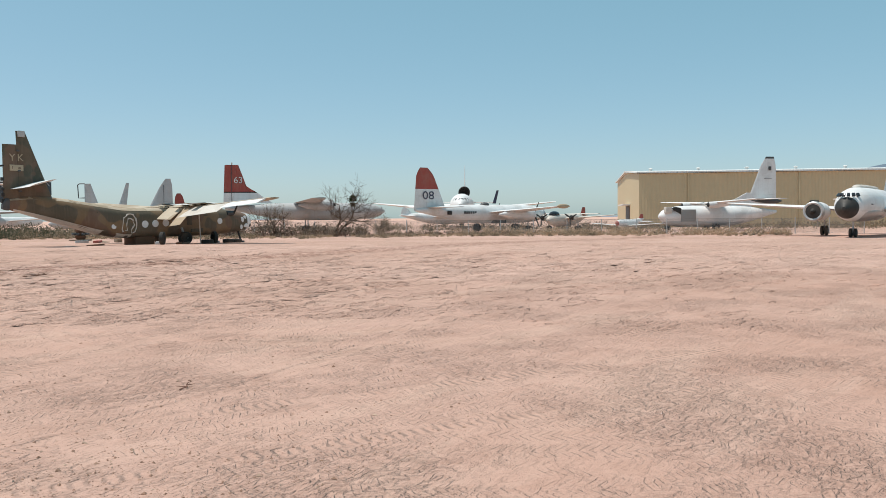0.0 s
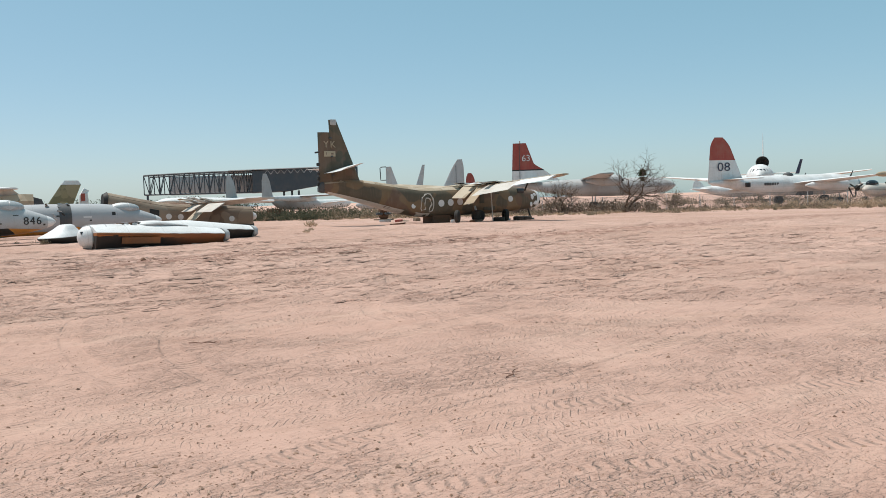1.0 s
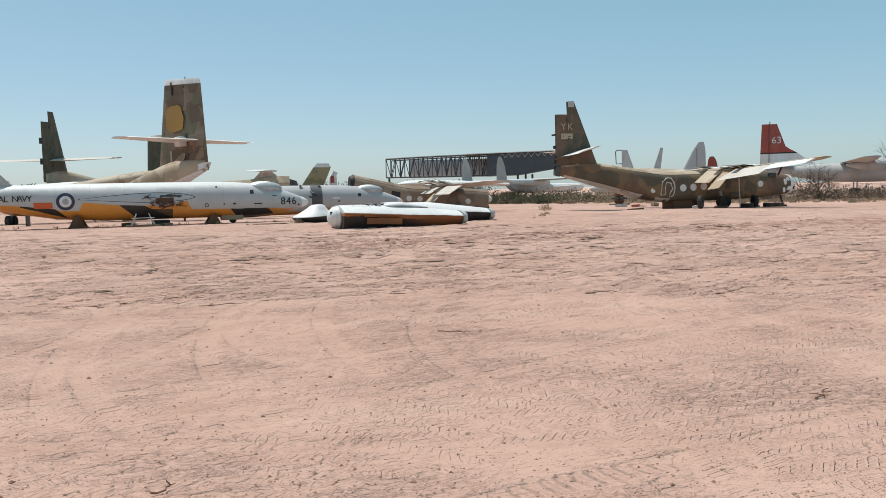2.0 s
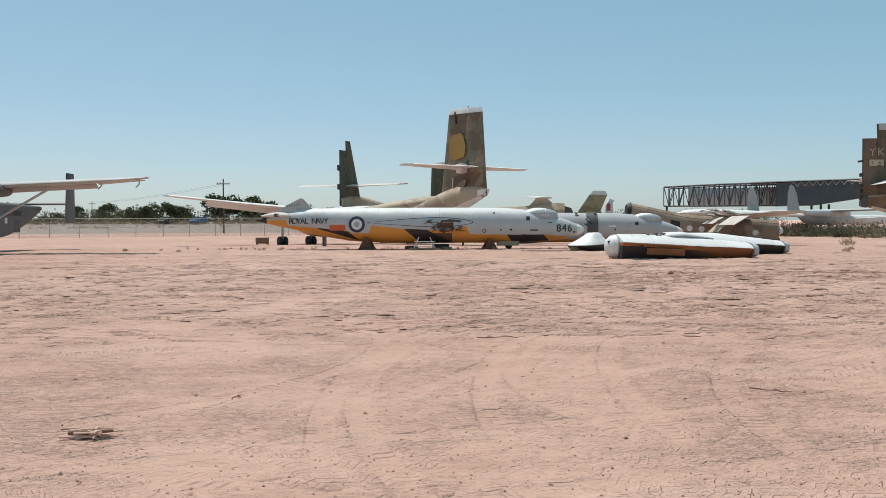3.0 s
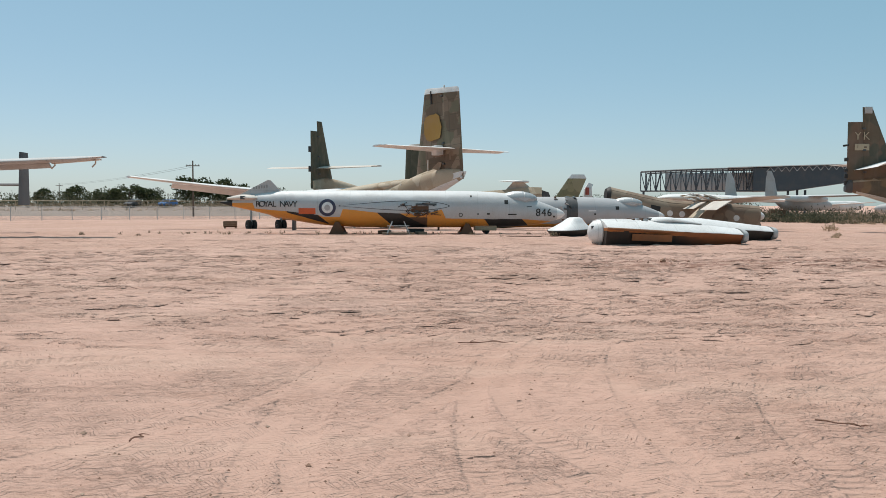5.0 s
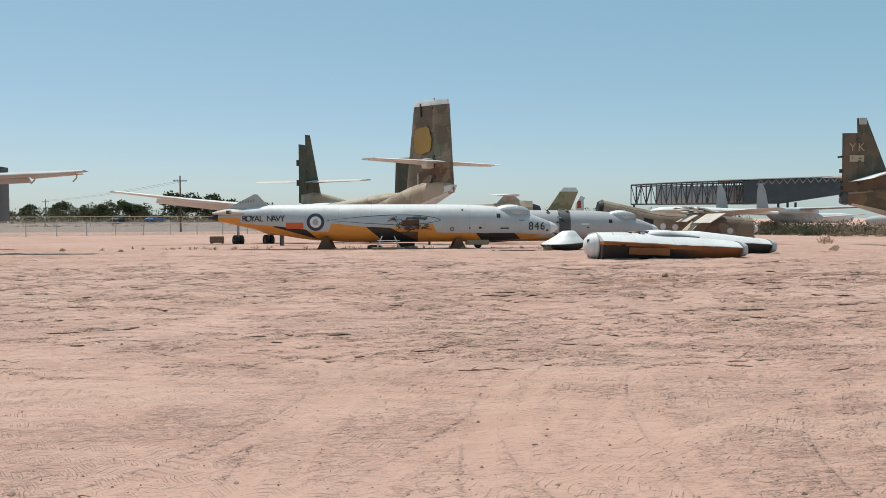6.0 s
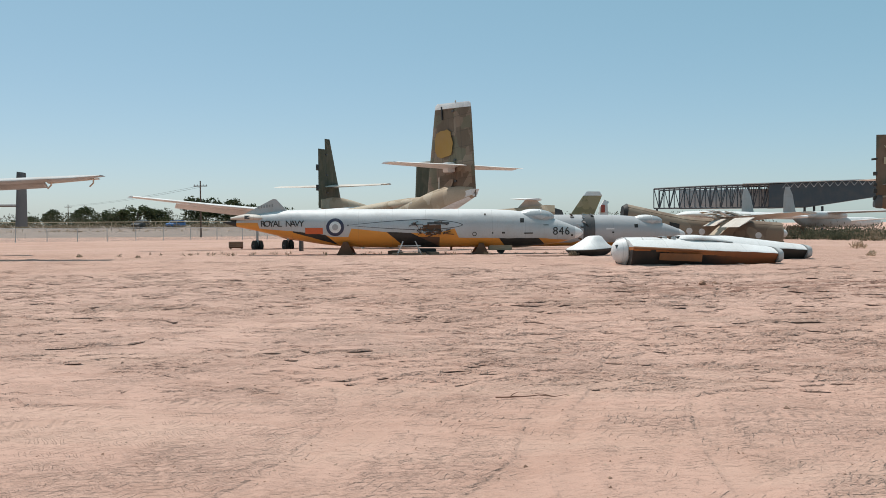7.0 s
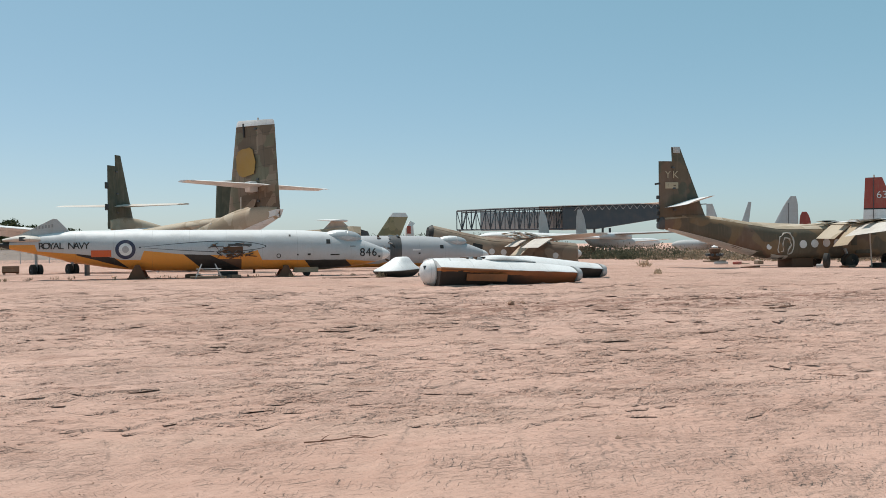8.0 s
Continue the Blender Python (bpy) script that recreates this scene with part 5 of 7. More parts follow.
neptune = airplane("patrol_aircraft", heading(94.2, 70.0, -13), "white patrol aircraft with a red-topped tail numbered 08", 27, 1.4, 2.7, WHITE,
                   (5.8, 2.9, -0.3, 0.3, 3.2, 9.35), [(6.3, WHITE), (9.35, RED)], (18.0, 5.0, 2.0, 13.2, 2.9, 0.8, 0.6), (4.6, 2.6, 5.6, 3.7),
                   [(4.2, 12.5, 19.6, 0.85, 2.6, 2.1)], [(15.8, 4.2, 0.62, 2.6), (23, 0, 0.4, 2.0)], nose_skin=GLASS, blunt=0.3)
for k in range(6):
    part("serial_bar", box(bmesh.new(), (8.2 + 0.42 * k, -1.32, 2.75), (8.5 + 0.42 * k, -1.2, 3.1), 0.01), DARKGREY, neptune)
part("dorsal_turret", bubble(0.8, 0.6, 0.45, (13.5, 0, 4.05)), DARKGREY, neptune)
part("bomb_bay", box(bmesh.new(), (14.2, -1.1, 1.25), (17.0, -0.6, 1.9), 0.08), DARKGREY, neptune, "dark open bay")
part("tip_tank", body([(14.9, 3.68, 0.05, 0.05), (15.5, 3.68, 0.26, 0.28), (16.8, 3.68, 0.28, 0.3), (17.6, 3.68, 0.05, 0.05)], 16), TAN, neptune, "dull tan wing tip").location.y = -13.3
letters("numeral", "08", 1.65, pose(2.3, -0.15, 5.35, 90, 0, 0) @ Matrix.Diagonal((1.35, 1, 1, 1)), NAVYBLUE, neptune, "dark blue painted number")
part("hatch", box(bmesh.new(), (5.2, -1.16, 2.6), (5.9, -0.9, 3.2), 0.03), BLACK, neptune, "dark open hatch")

tri = airplane("wide_body_jet", heading(181, 121.5, 213.5), "white wide-body jet seen nose on, with a dark tail engine", 46, 2.6, 4.75, WHITE,
               (8, 3, 0, -0.5, 9.0, 15.6), [(15.6, WHITE)], (25, 8, 2.5, 22, 3.8, 2.0, 8), (5, 4, 8, 6.0), [(8, 22, 28, 1.3, 2.4, 0)], [(22, 4.5, 0.7, 3.5), (40, 0, 0.6, 3)])
windshield(tri, 46, 2.6, 4.75)
part("tail_engine", spin(bmesh.new(), [(-2, 0.9), (9, 1.4), (11.5, 1.45), (11.7, 1.3), (11.0, 1.1), (10.0, 0.0)], 24, "x", (0, 0, 8.4)), BLACK, tri, "dark tail engine intake")

p63 = airplane("tanker_aircraft", heading(82.2, 96.5, -40), "white transport aircraft with a red tail numbered 63", 24, 1.3, 3.3, LIGHTGREY,
               (4.1, 2.04, -0.2, 0.06, 4.6, 10.3), [(6.15, WHITE), (6.33, BLACK), (10.3, RED)], (14, 4, 2, 15, 4.6, 0.4, 0.5), (4, 2.6, 5.5, 4.6), [(4.5, 10.5, 15.5, 0.8, 4.2, 2.1)], [(12, 2.4, 0.6, 2)], blunt=0.0)
for outline, p in (([(3.0, 7.3), (3.4, 6.335), (4.5, 6.335), (3.75, 6.75)], RED), ([(3.45, 6.33), (3.5, 6.155), (4.75, 6.155), (4.5, 6.33)], BLACK), ([(3.5, 6.15), (4.0, 4.65), (7.0, 4.65), (5.8, 5.35), (4.75, 6.15)], WHITE)):
    part("dorsal_fillet", prism(bmesh.new(), outline, -0.1, 0.1, 1), p, p63, "", False)
part("rudder_gap", box(bmesh.new(), (0.98, -0.17, 4.8), (1.06, -0.14, 10.25), 0.0), DARKGREY, p63)
part("fin_aerial", tube(bmesh.new(), [(1.1, 0, 10.3), (1.1, 0, 10.65)], 0.1, 6), PALE, p63)
letters("numeral", "63", 1.35, pose(2.0, -0.175, 8.0, 90, 0, 0), WHITE, p63, "white painted number")

cargo = airplane("cargo_aircraft", heading(135.1, 31.7, 138), "white high-wing cargo aircraft with a tall fin", 19.5, 1.55, 2.1, WHITE,
                 (5.2, 2.1, 0.0, 0.1, 3.6, 11.1), [(10.8, WHITE), (11.1, DARKGREY)], (12.5, 3.1, 1.6, 14, 4.0, 0.4, 0.2), (3.4, 2.4, 5.5, 4.6), [(4.0, 10, 13.6, 0.45, 3.75, 0)], [(11, 1.6, 0.5, 1.2), (18, 0, 0.35, 1.2)])
part("open_side", box(bmesh.new(), (14.2, 1.3, 1.3), (16.6, 1.585, 3.1), 0.1), GREY, cargo, "grey replacement panel")
part("dorsal_fillet", prism(bmesh.new(), [(12.0, 3.5), (7.0, 4.6), (5.0, 5.6), (4.2, 5.6), (4.2, 3.4)], -0.1, 0.1, 1), WHITE, cargo)
part("cockpit_opening", prism(bmesh.new(), [(15.9, 2.3), (16.4, 2.2), (17.9, 3.25), (17.5, 3.5), (16.7, 3.35)], 0.9, 1.5, 1), BLACK, cargo, "dark gutted cockpit side", False)
part("nose_frame", box(bmesh.new(), (17.9, 0.5, 2.6), (18.9, 1.3, 3.5), 0.1), PALE, cargo, "bare nose framing")
part("tail_cone", body([(-0.9, 4.3, 0.1, 0.12), (0.0, 4.3, 0.4, 0.35), (2.6, 4.35, 0.5, 0.3), (4.4, 4.4, 0.1, 0.06)], 16), DARKGREY, cargo, "dark tail cone")
part("belly", body([(3.5, 1.95, 0.4, 0.3), (7.0, 1.35, 1.15, 0.55), (15.5, 1.2, 1.4, 0.72), (18.0, 1.3, 1.0, 0.5), (18.8, 1.4, 0.4, 0.3)], 22), LIGHTGREY, cargo, "grey lower hull")
part("fin_badge", box(bmesh.new(), (0.95, 0.1, 9.0), (1.4, 0.19, 9.6), 0.05), DARKGREY, cargo, "small dark badge")
part("serial_bar", box(bmesh.new(), (0.9, 0.1, 7.7), (2.1, 0.2, 7.78), 0.01), GREY, cargo)

CL = 24.3
conv = airplane("propliner", heading(82.7 + CL, 12.0 - CL * math.sin(radians(1)), 179), "white twin-engined propeller aircraft with a black nose", CL, 1.6, 3.15, WHITE,
                (6.5, 2.0, -0.5, 0.0, 3.6, 8.6), [(8.6, WHITE)], (14.5, 4, 1.8, 14, 2.6, 0.9, 0.3), (4, 2.5, 5.5, 3.9), [(4.2, 11.5, 17.8, 0.98, 2.5, 0)], [(13.2, 4.2, 0.52, 2.2), (20.5, 0, 0.44, 2)], nose_z=-0.45)
part("nose_cone", body([(CL * 0.952, 3.15 - 0.35, 1.03, 1.02), (CL * 0.967, 3.15 - 0.365, 0.885, 0.9), (CL * 0.985, 3.15 - 0.42, 0.55, 0.55), (CL * 1.004, 3.15 - 0.45, 0.16, 0.16)], 28), BLACK, conv, "black nose cone")
windshield(conv, CL, 1.6, 3.15, 6, 0.1)
part("silver_belly", body([(9.0, 2.5, 1.2, 0.6), (15, 2.45, 1.5, 0.93), (20.5, 2.4, 1.45, 0.87), (22.4, 2.4, 1.0, 0.6)], 26), ALU, conv, "dull bare metal lower hull")
for y in (-4.2, 4.2):
    part("cowl_ring", spin(bmesh.new(), [(17.2, 0.9), (17.3, 1.01), (17.82, 0.97), (17.9, 0.86), (17.85, 0.72), (17.6, 0.7)], 26, "x", (0, y, 2.5)), ALU, conv, "bare metal cowl ring")
    part("gear_door", box(bmesh.new(), (13.5, y - 0.55, 0.9), (13.9, y - 0.5, 2.0), 0.02), LIGHTGREY, conv)
part("antenna_fairing", body([(10, 4.75, 0.1, 0.05), (11, 4.8, 0.4, 0.2), (19, 4.8, 0.4, 0.2), (20, 4.7, 0.1, 0.05)], 14), PALE, conv)
part("cheat_line", body([(15, 3.15, 1.615, 0.09, 4), (20.5, 3.1, 1.6, 0.1, 4)], 20), NAVYBLUE, conv)

airplane("light_aircraft", heading(114, 44.3, 165), "small red and white light aircraft behind a wire fence", 6, 0.55, 1.2, WHITE, (1.3, 0.7, 0, 0.1, 1.4, 2.5), [(2.5, RED)], (4.2, 1.5, 1.0, 6.2, 0.85, 0.35, 0.1), (1.3, 0.9, 2.0, 1.4), nose_skin=RED, gear=[(3.6, 1.4, 0.3, 0.9)])

PARK = dict(group="aircraft parked beyond the fence")
gutted = airplane("parked_aircraft", heading(76.0, 125.0, -60), "pale grey parked aircraft with a gutted rudder", 12, 0.8, 1.7, LIGHTGREY, (4.3, 2.0, 0.95, 0.95, 2.2, 8.2), [(8.2, LIGHTGREY)], (7, 2.4, 1.2, 9, 1.7, 0.4, 0.6), (3, 2, 3.4, 2.2), blunt=0.0, **PARK)
part("rudder_frame", tube(bmesh.new(), [(0.95, 0, 5.9), (-0.1, 0, 5.9), (-0.2, 0, 8.0), (0.1, 0, 8.2), (0.95, 0, 8.2)], 0.09, 6), DARKGREY, gutted, "bare dark rudder frame")
airplane("parked_aircraft", heading(82.2, 121.0, 150), "pale grey parked aircraft with a thin swept fin", 12, 0.8, 1.7, LIGHTGREY, (2.25, 0.2, 0.45, -0.27, 2.2, 8.4), [(8.4, LIGHTGREY)], (7, 2.4, 1.2, 9, 1.7, 0.4, 0.6), (3, 2, 3.4, 2.2), blunt=0.0, **PARK)
grey_fin = airplane("parked_aircraft", heading(88.0, 117.4, 135), "grey parked aircraft with a rounded fin", 12, 0.8, 1.7, LIGHTGREY, (4.6, 1.1, -0.35, -0.25, 2.2, 9.15), [(9.15, LIGHTGREY)], (7, 2.4, 1.2, 9, 1.7, 0.4, 0.6), (3, 2, 3.4, 2.2), blunt=0.25, **PARK)
for s in (-1, 1):
    part("rudder_gap", box(bmesh.new(), (-0.02, -0.015, 3.6), (0.05, 0.015, 8.1), 0.0, pose(1.1, s * 0.12, 0, 0, -0.0, 0)), DARKGREY, grey_fin)
airplane("parked_aircraft", heading(90.7, 120.3, -50), "parked aircraft with a small red fin", 12, 0.8, 1.7, LIGHTGREY, (2.4, 1.5, 0, 0.2, 2.2, 6.8), [(6.8, RED)], (7, 2.4, 1.2, 9, 1.7, 0.4, 0.6), (3, 2, 3.4, 2.2), blunt=0.3, **PARK)
mast = thing("far_tail", "dark blue tail of a distant airliner", "aircraft tail", pose(168.4, 103.5, -0.45, 0, 0, 150))
part("fin", foil(bmesh.new(), [((1.4, 0, 5.4), (-0.9, 0, 0), 0.12), ((0.3, 0, 8.5), (-0.6, 0, 0), 0.08)], (0, 1, 0)), NAVYBLUE, mast)
part("fuselage", body([(-1, 4.6, 0.2, 0.2), (4, 4.0, 1.2, 1.3), (14, 3.8, 1.4, 1.5), (20, 3.6, 0.4, 0.5)], 20), WHITE, mast)
part("gear_leg", tube(bmesh.new(), [(9, 0, 0), (9, 0, 3)], 0.2, 8), LIGHTGREY, mast)
for x, y, deg in ((122, 78, 20), (118, 92, -30), (82, 172, 10)):
    airplane("parked_aircraft", heading(x, y, deg), "white parked aircraft behind desert brush", 15, 1.0, 2.1, WHITE, (2.6, 1.3, 0, 0.3, 2.6, 4.0), [(4.4, WHITE)], (8.5, 2.6, 1.4, 12, 2.3, 0.5, 0.4), (2.4, 1.6, 4, 2.6), group="aircraft parked beyond the fence")


red_tail = airplane("parked_aircraft", heading(124.5, 58.4, 177), "dull white twin-engined aircraft with a small red fin", 12, 0.9, 1.7, PALE, (2.2, 1.6, 0.5, 0.6, 2.2, 3.7), [(3.7, RED)], (8.2, 2.4, 1.3, 9, 1.9, 0.5, 0.3), (2.2, 1.4, 3, 2.6), [(2.6, 6.0, 9.3, 0.5, 2.0, 1.2)], [(7.4, 2.6, 0.4, 1.6)], blunt=0.1, **PARK)
part("cabin_glass", bubble(1.2, 0.6, 0.5, (10.0, 0, 2.55)), DARKGLASS, red_tail, "dark cabin glass")


# ---- twin-boom grey tail, olive fin, tee tail behind the jets ----
def twin_tail(m):
    a = thing("twin_boom_aircraft", "dull grey aircraft with two tall fins", "aircraft", m)
    for y in (-3.4, 3.4):
        b = part("boom", body([(0, 3.2, 0.15, 0.18), (4, 3.1, 0.35, 0.38), (10, 3, 0.45, 0.5), (12, 3, 0.2, 0.3)], 18), WHITE, a)
        b.location.y = y
        part("fin", foil(bmesh.new(), [((2.6, y, 3.0), (-2.4, 0, 0), 0.13), ((1.9, y, 5.6), (-1.6, 0, 0), 0.1), ((1.3, y, 6.6), (-0.7, 0, 0), 0.06)], (0, 1, 0)), LIGHTGREY, a)
    part("tailplane", foil(bmesh.new(), [((2.2, -3.4, 3.3), (-1.7, 0, 0), 0.12), ((2.2, 3.4, 3.3), (-1.7, 0, 0), 0.12)]), LIGHTGREY, a)
    part("pod", body([(6, 2.8, 0.2, 0.3), (8, 2.4, 0.8, 0.85), (15, 2.3, 0.85, 0.9), (17, 2.1, 0.4, 0.45)], 22), LIGHTGREY, a)
    part("wing", foil(bmesh.new(), [((10.5, -12, 3.5), (-2, 0, 0), 0.15), ((11, 0, 3.3), (-3.4, 0, 0), 0.25), ((10.5, 12, 3.5), (-2, 0, 0), 0.15)]), LIGHTGREY, a)
    part("stand", box(bmesh.new(), (6, -1, 0), (7, 1, 1.6), 0.05), RUST, a)
    return a


twin_tail(heading(45.2, 111.5, 25))


def lone_tail(m, label, h, chord, skin, cap, tee=False):
    """The tail end of a fuselage lying behind the others."""
    a = thing("aircraft_tail", label, "aircraft tail", m)
    part("fuselage", body([(-0.3, 1.6, 0.25, 0.3), (2.5, 1.3, 0.8, 0.85), (8, 1.1, 1.05, 1.1), (9, 1.1, 1.0, 1.05)], 24), skin, a)
    part("fin", foil(bmesh.new(), [((3.3, 0, 1.9), (-chord, 0, 0), 0.15), ((1.6, 0, h), (-chord * 0.72, 0, 0), 0.1)], (0, 1, 0)), skin, a)
    part("fin_cap", foil(bmesh.new(), [((1.62, 0, h + 0.002), (-chord * 0.74, 0, 0), 0.11), ((1.3, 0, h + 0.35), (-chord * 0.5, 0, 0), 0.06)], (0, 1, 0)), cap, a, "white fin tip")
    if tee:
        part("tailplane", foil(bmesh.new(), [((1.2, -3, h + 0.3), (-1.3, 0, 0), 0.07), ((1.8, 0, h + 0.32), (-1.9, 0, 0), 0.1), ((1.2, 3, h + 0.3), (-1.3, 0, 0), 0.07)]), skin, a)
    return a


lone_tail(heading(16.0, 74.0, 188, None), "olive green aircraft tail with a white tip", 4.3, 2.3, OLIVEFIN, WHITE)
# a stripped tan hull with a small tee tail further back
hulk = thing("stripped_hulk", "stripped tan aircraft hulk with a small pale tee tail", "aircraft", heading(9.6, 99.0, -8))
part("hull", ring_join(bmesh.new(), [[(x, y * w, 1.9 + zc + z * h) for y, z in ((-1, -1), (1, -1), (1.1, 0.2), (0.6, 1), (-0.6, 1), (-1.1, 0.2))] for x, w, h, zc in ((-4.5, 0.5, 0.12, 1.5), (-2, 0.8, 0.3, 1.45), (2, 1.0, 0.6, 1.35), (5.5, 1.1, 0.95, 1.35), (6.6, 1.0, 0.9, 1.35))]), TANTOP, hulk, "", False)
part("broken_end", ring_join(bmesh.new(), [[(6.45, -1.0, 2.0), (6.45, 1.0, 2.0), (6.45, 0.7, 3.9), (6.45, -0.7, 3.9)], [(7.9, -0.6, 2.2), (7.9, 0.6, 2.2), (7.4, 0.6, 3.6), (7.4, -0.6, 3.6)]]), DARKGREY, hulk, "dark torn end", False)
part("tee_fin", prism(bmesh.new(), [(2.4, 3.8), (5.6, 3.9), (4.6, 4.75), (3.3, 4.75)], -0.12, 0.12, 1), PALE, hulk, "", False)
part("tailplane", foil(bmesh.new(), [((5.2, -1.8, 4.8), (-1.9, 0, 0), 0.1), ((4.8, 0, 4.82), (-3.3, 0, 0.1), 0.14), ((5.2, 1.8, 4.8), (-1.9, 0, 0), 0.1)]), WHITE, hulk)
for x in (-1.0, 5.0):
    part("stand", box(bmesh.new(), (x, -0.8, -0.02), (x + 0.5, 0.8, 2.8), 0.05), RUST, hulk)
red_piece = thing("broken_panel_piece", "crumpled red and white panel leaning on wreckage", "aircraft part", heading(16.5, 75.6, 15, 1.5))
part("panel", ring_join(bmesh.new(), [[(-0.45, -0.1, 0), (0.5, -0.1, 0), (0.5, 0.1, 0), (-0.45, 0.1, 0)], [(-0.3, -0.1, 1.6), (0.35, -0.15, 1.8), (0.35, 0.1, 1.8), (-0.3, 0.1, 1.6)], [(0.1, -0.05, 2.2), (0.55, -0.1, 2.0), (0.55, 0.05, 2.0), (0.1, 0.05, 2.2)]]), WHITE, red_piece, "", False)
part("red_patch", box(bmesh.new(), (-0.25, -0.19, 1.1), (0.1, -0.12, 1.75), 0.02), RED, red_piece, "red painted patch")
part("prop_stand", box(bmesh.new(), (-0.3, -0.3, -1.95), (0.3, 0.3, 0.05), 0.04), RUST, red_piece)
can2 = canberra(heading(-0.8, 61.6, -0.5, -0.25), "second silver jet fuselage without wings", True)
part("cut_frame", body([(12.55, 1.45, 1.02, 1.09), (13.35, 1.45, 1.02, 1.09)], 36, sub=1), DARKGREY, can2, "dark bare frame behind the cut skin")
hull_panel(can2, "port", 16.05, 16.3, 1.62, 1.86, BLACK, 0.009, 2)
hull_panel(can2, "patch", 14.1, 14.65, 1.5, 1.6, WHITE, 0.009, 2)
hull_panel(can2, "port", 14.5, 14.64, 1.26, 1.36, BLACK, 0.009, 2)
kg = random.Random(23)
for k in range(14):
    an = radians(kg.uniform(100, 215))
    p = Vector((kg.uniform(11.8, 13.3), 1.0 * math.cos(an), 1.45 + 1.08 * math.sin(an)))
    part("stripped_fitting", box(bmesh.new(), (-0.13, -0.06, -0.05), (0.13, 0.06, 0.05), 0.02, pose(*p, kg.uniform(0, 90), kg.uniform(0, 90), 0)), kg.choice((BLACK, DARKGREY, RUST, ALU)), can2)


# ---- hangar and steel frame ----
def clad(name, col):
    m, t, b = mat(name, 0.55)
    v = coords(t)
    s = nd(t, "ShaderNodeSeparateXYZ", Vector=v)
    rib = op(t, "PINGPONG", op(t, "ADD", s.outputs["X"], s.outputs["Y"]), 0.3)
    t.links.new(weather(t, v, col, 0.12), b.inputs["Base Color"])
    bump(t, b, rib, 0.6, 0.25)
    return m


CLAD = clad("tan ribbed cladding", (0.58, 0.46, 0.28))
ROOF = clad("white ribbed roof", (0.72, 0.72, 0.7))


def hangar():
    a = thing("hangar", "long tan metal hangar with a low white roof", "building", pose(151.4, 61.0, -0.45, 0, 0, -60.5))
    L, W, H, P = 110, 46, 10.2, 11.5
    wall = part("wall", prism(bmesh.new(), [(0, 0), (W, 0), (W, H), (W / 2, P), (0, H)], 0, L, 0), CLAD, a)
    for s in (0, 1):
        y0, y1 = (-0.5, W / 2) if s == 0 else (W / 2, W + 0.5)
        z0, z1 = (H + 0.05, P + 0.12) if s == 0 else (P + 0.12, H + 0.05)
        part("roof", prism(bmesh.new(), [(y0, z0), (y1, z1), (y1, z1 + 0.28), (y0, z0 + 0.28)], -0.5, L + 0.5, 0), ROOF, a, "white metal roof")
    for x in (9, 29, 49, 70):
        part("downpipe", box(bmesh.new(), (x, -0.22, 0), (x + 0.2, -0.02, H), 0.02), CLAD, a)
    for x, z in ((31, 3.2), (52, 3.2)):
        part("louvre", box(bmesh.new(), (x, -0.15, z), (x + 1.6, 0.05, z + 1.6), 0.03), DARKGREY, a, "dark wall louvre")
    for i in range(9):
        part("roof_vent", spin(bmesh.new(), [(0, 0.35), (0.45, 0.35), (0.55, 0.5), (0.7, 0.1)], 12, "z", (5 + 10 * i, W / 2, P + 0.3)), ROOF, a)
    part("door_hood", box(bmesh.new(), (-1.6, 16, 4.4), (-0.02, 26, 4.7), 0.03), ROOF, a)
    part("door", box(bmesh.new(), (-0.08, 17, 0), (-0.01, 25, 4.3), 0.02), DARKGREY, a, "dark opening")
    return a


hangar()


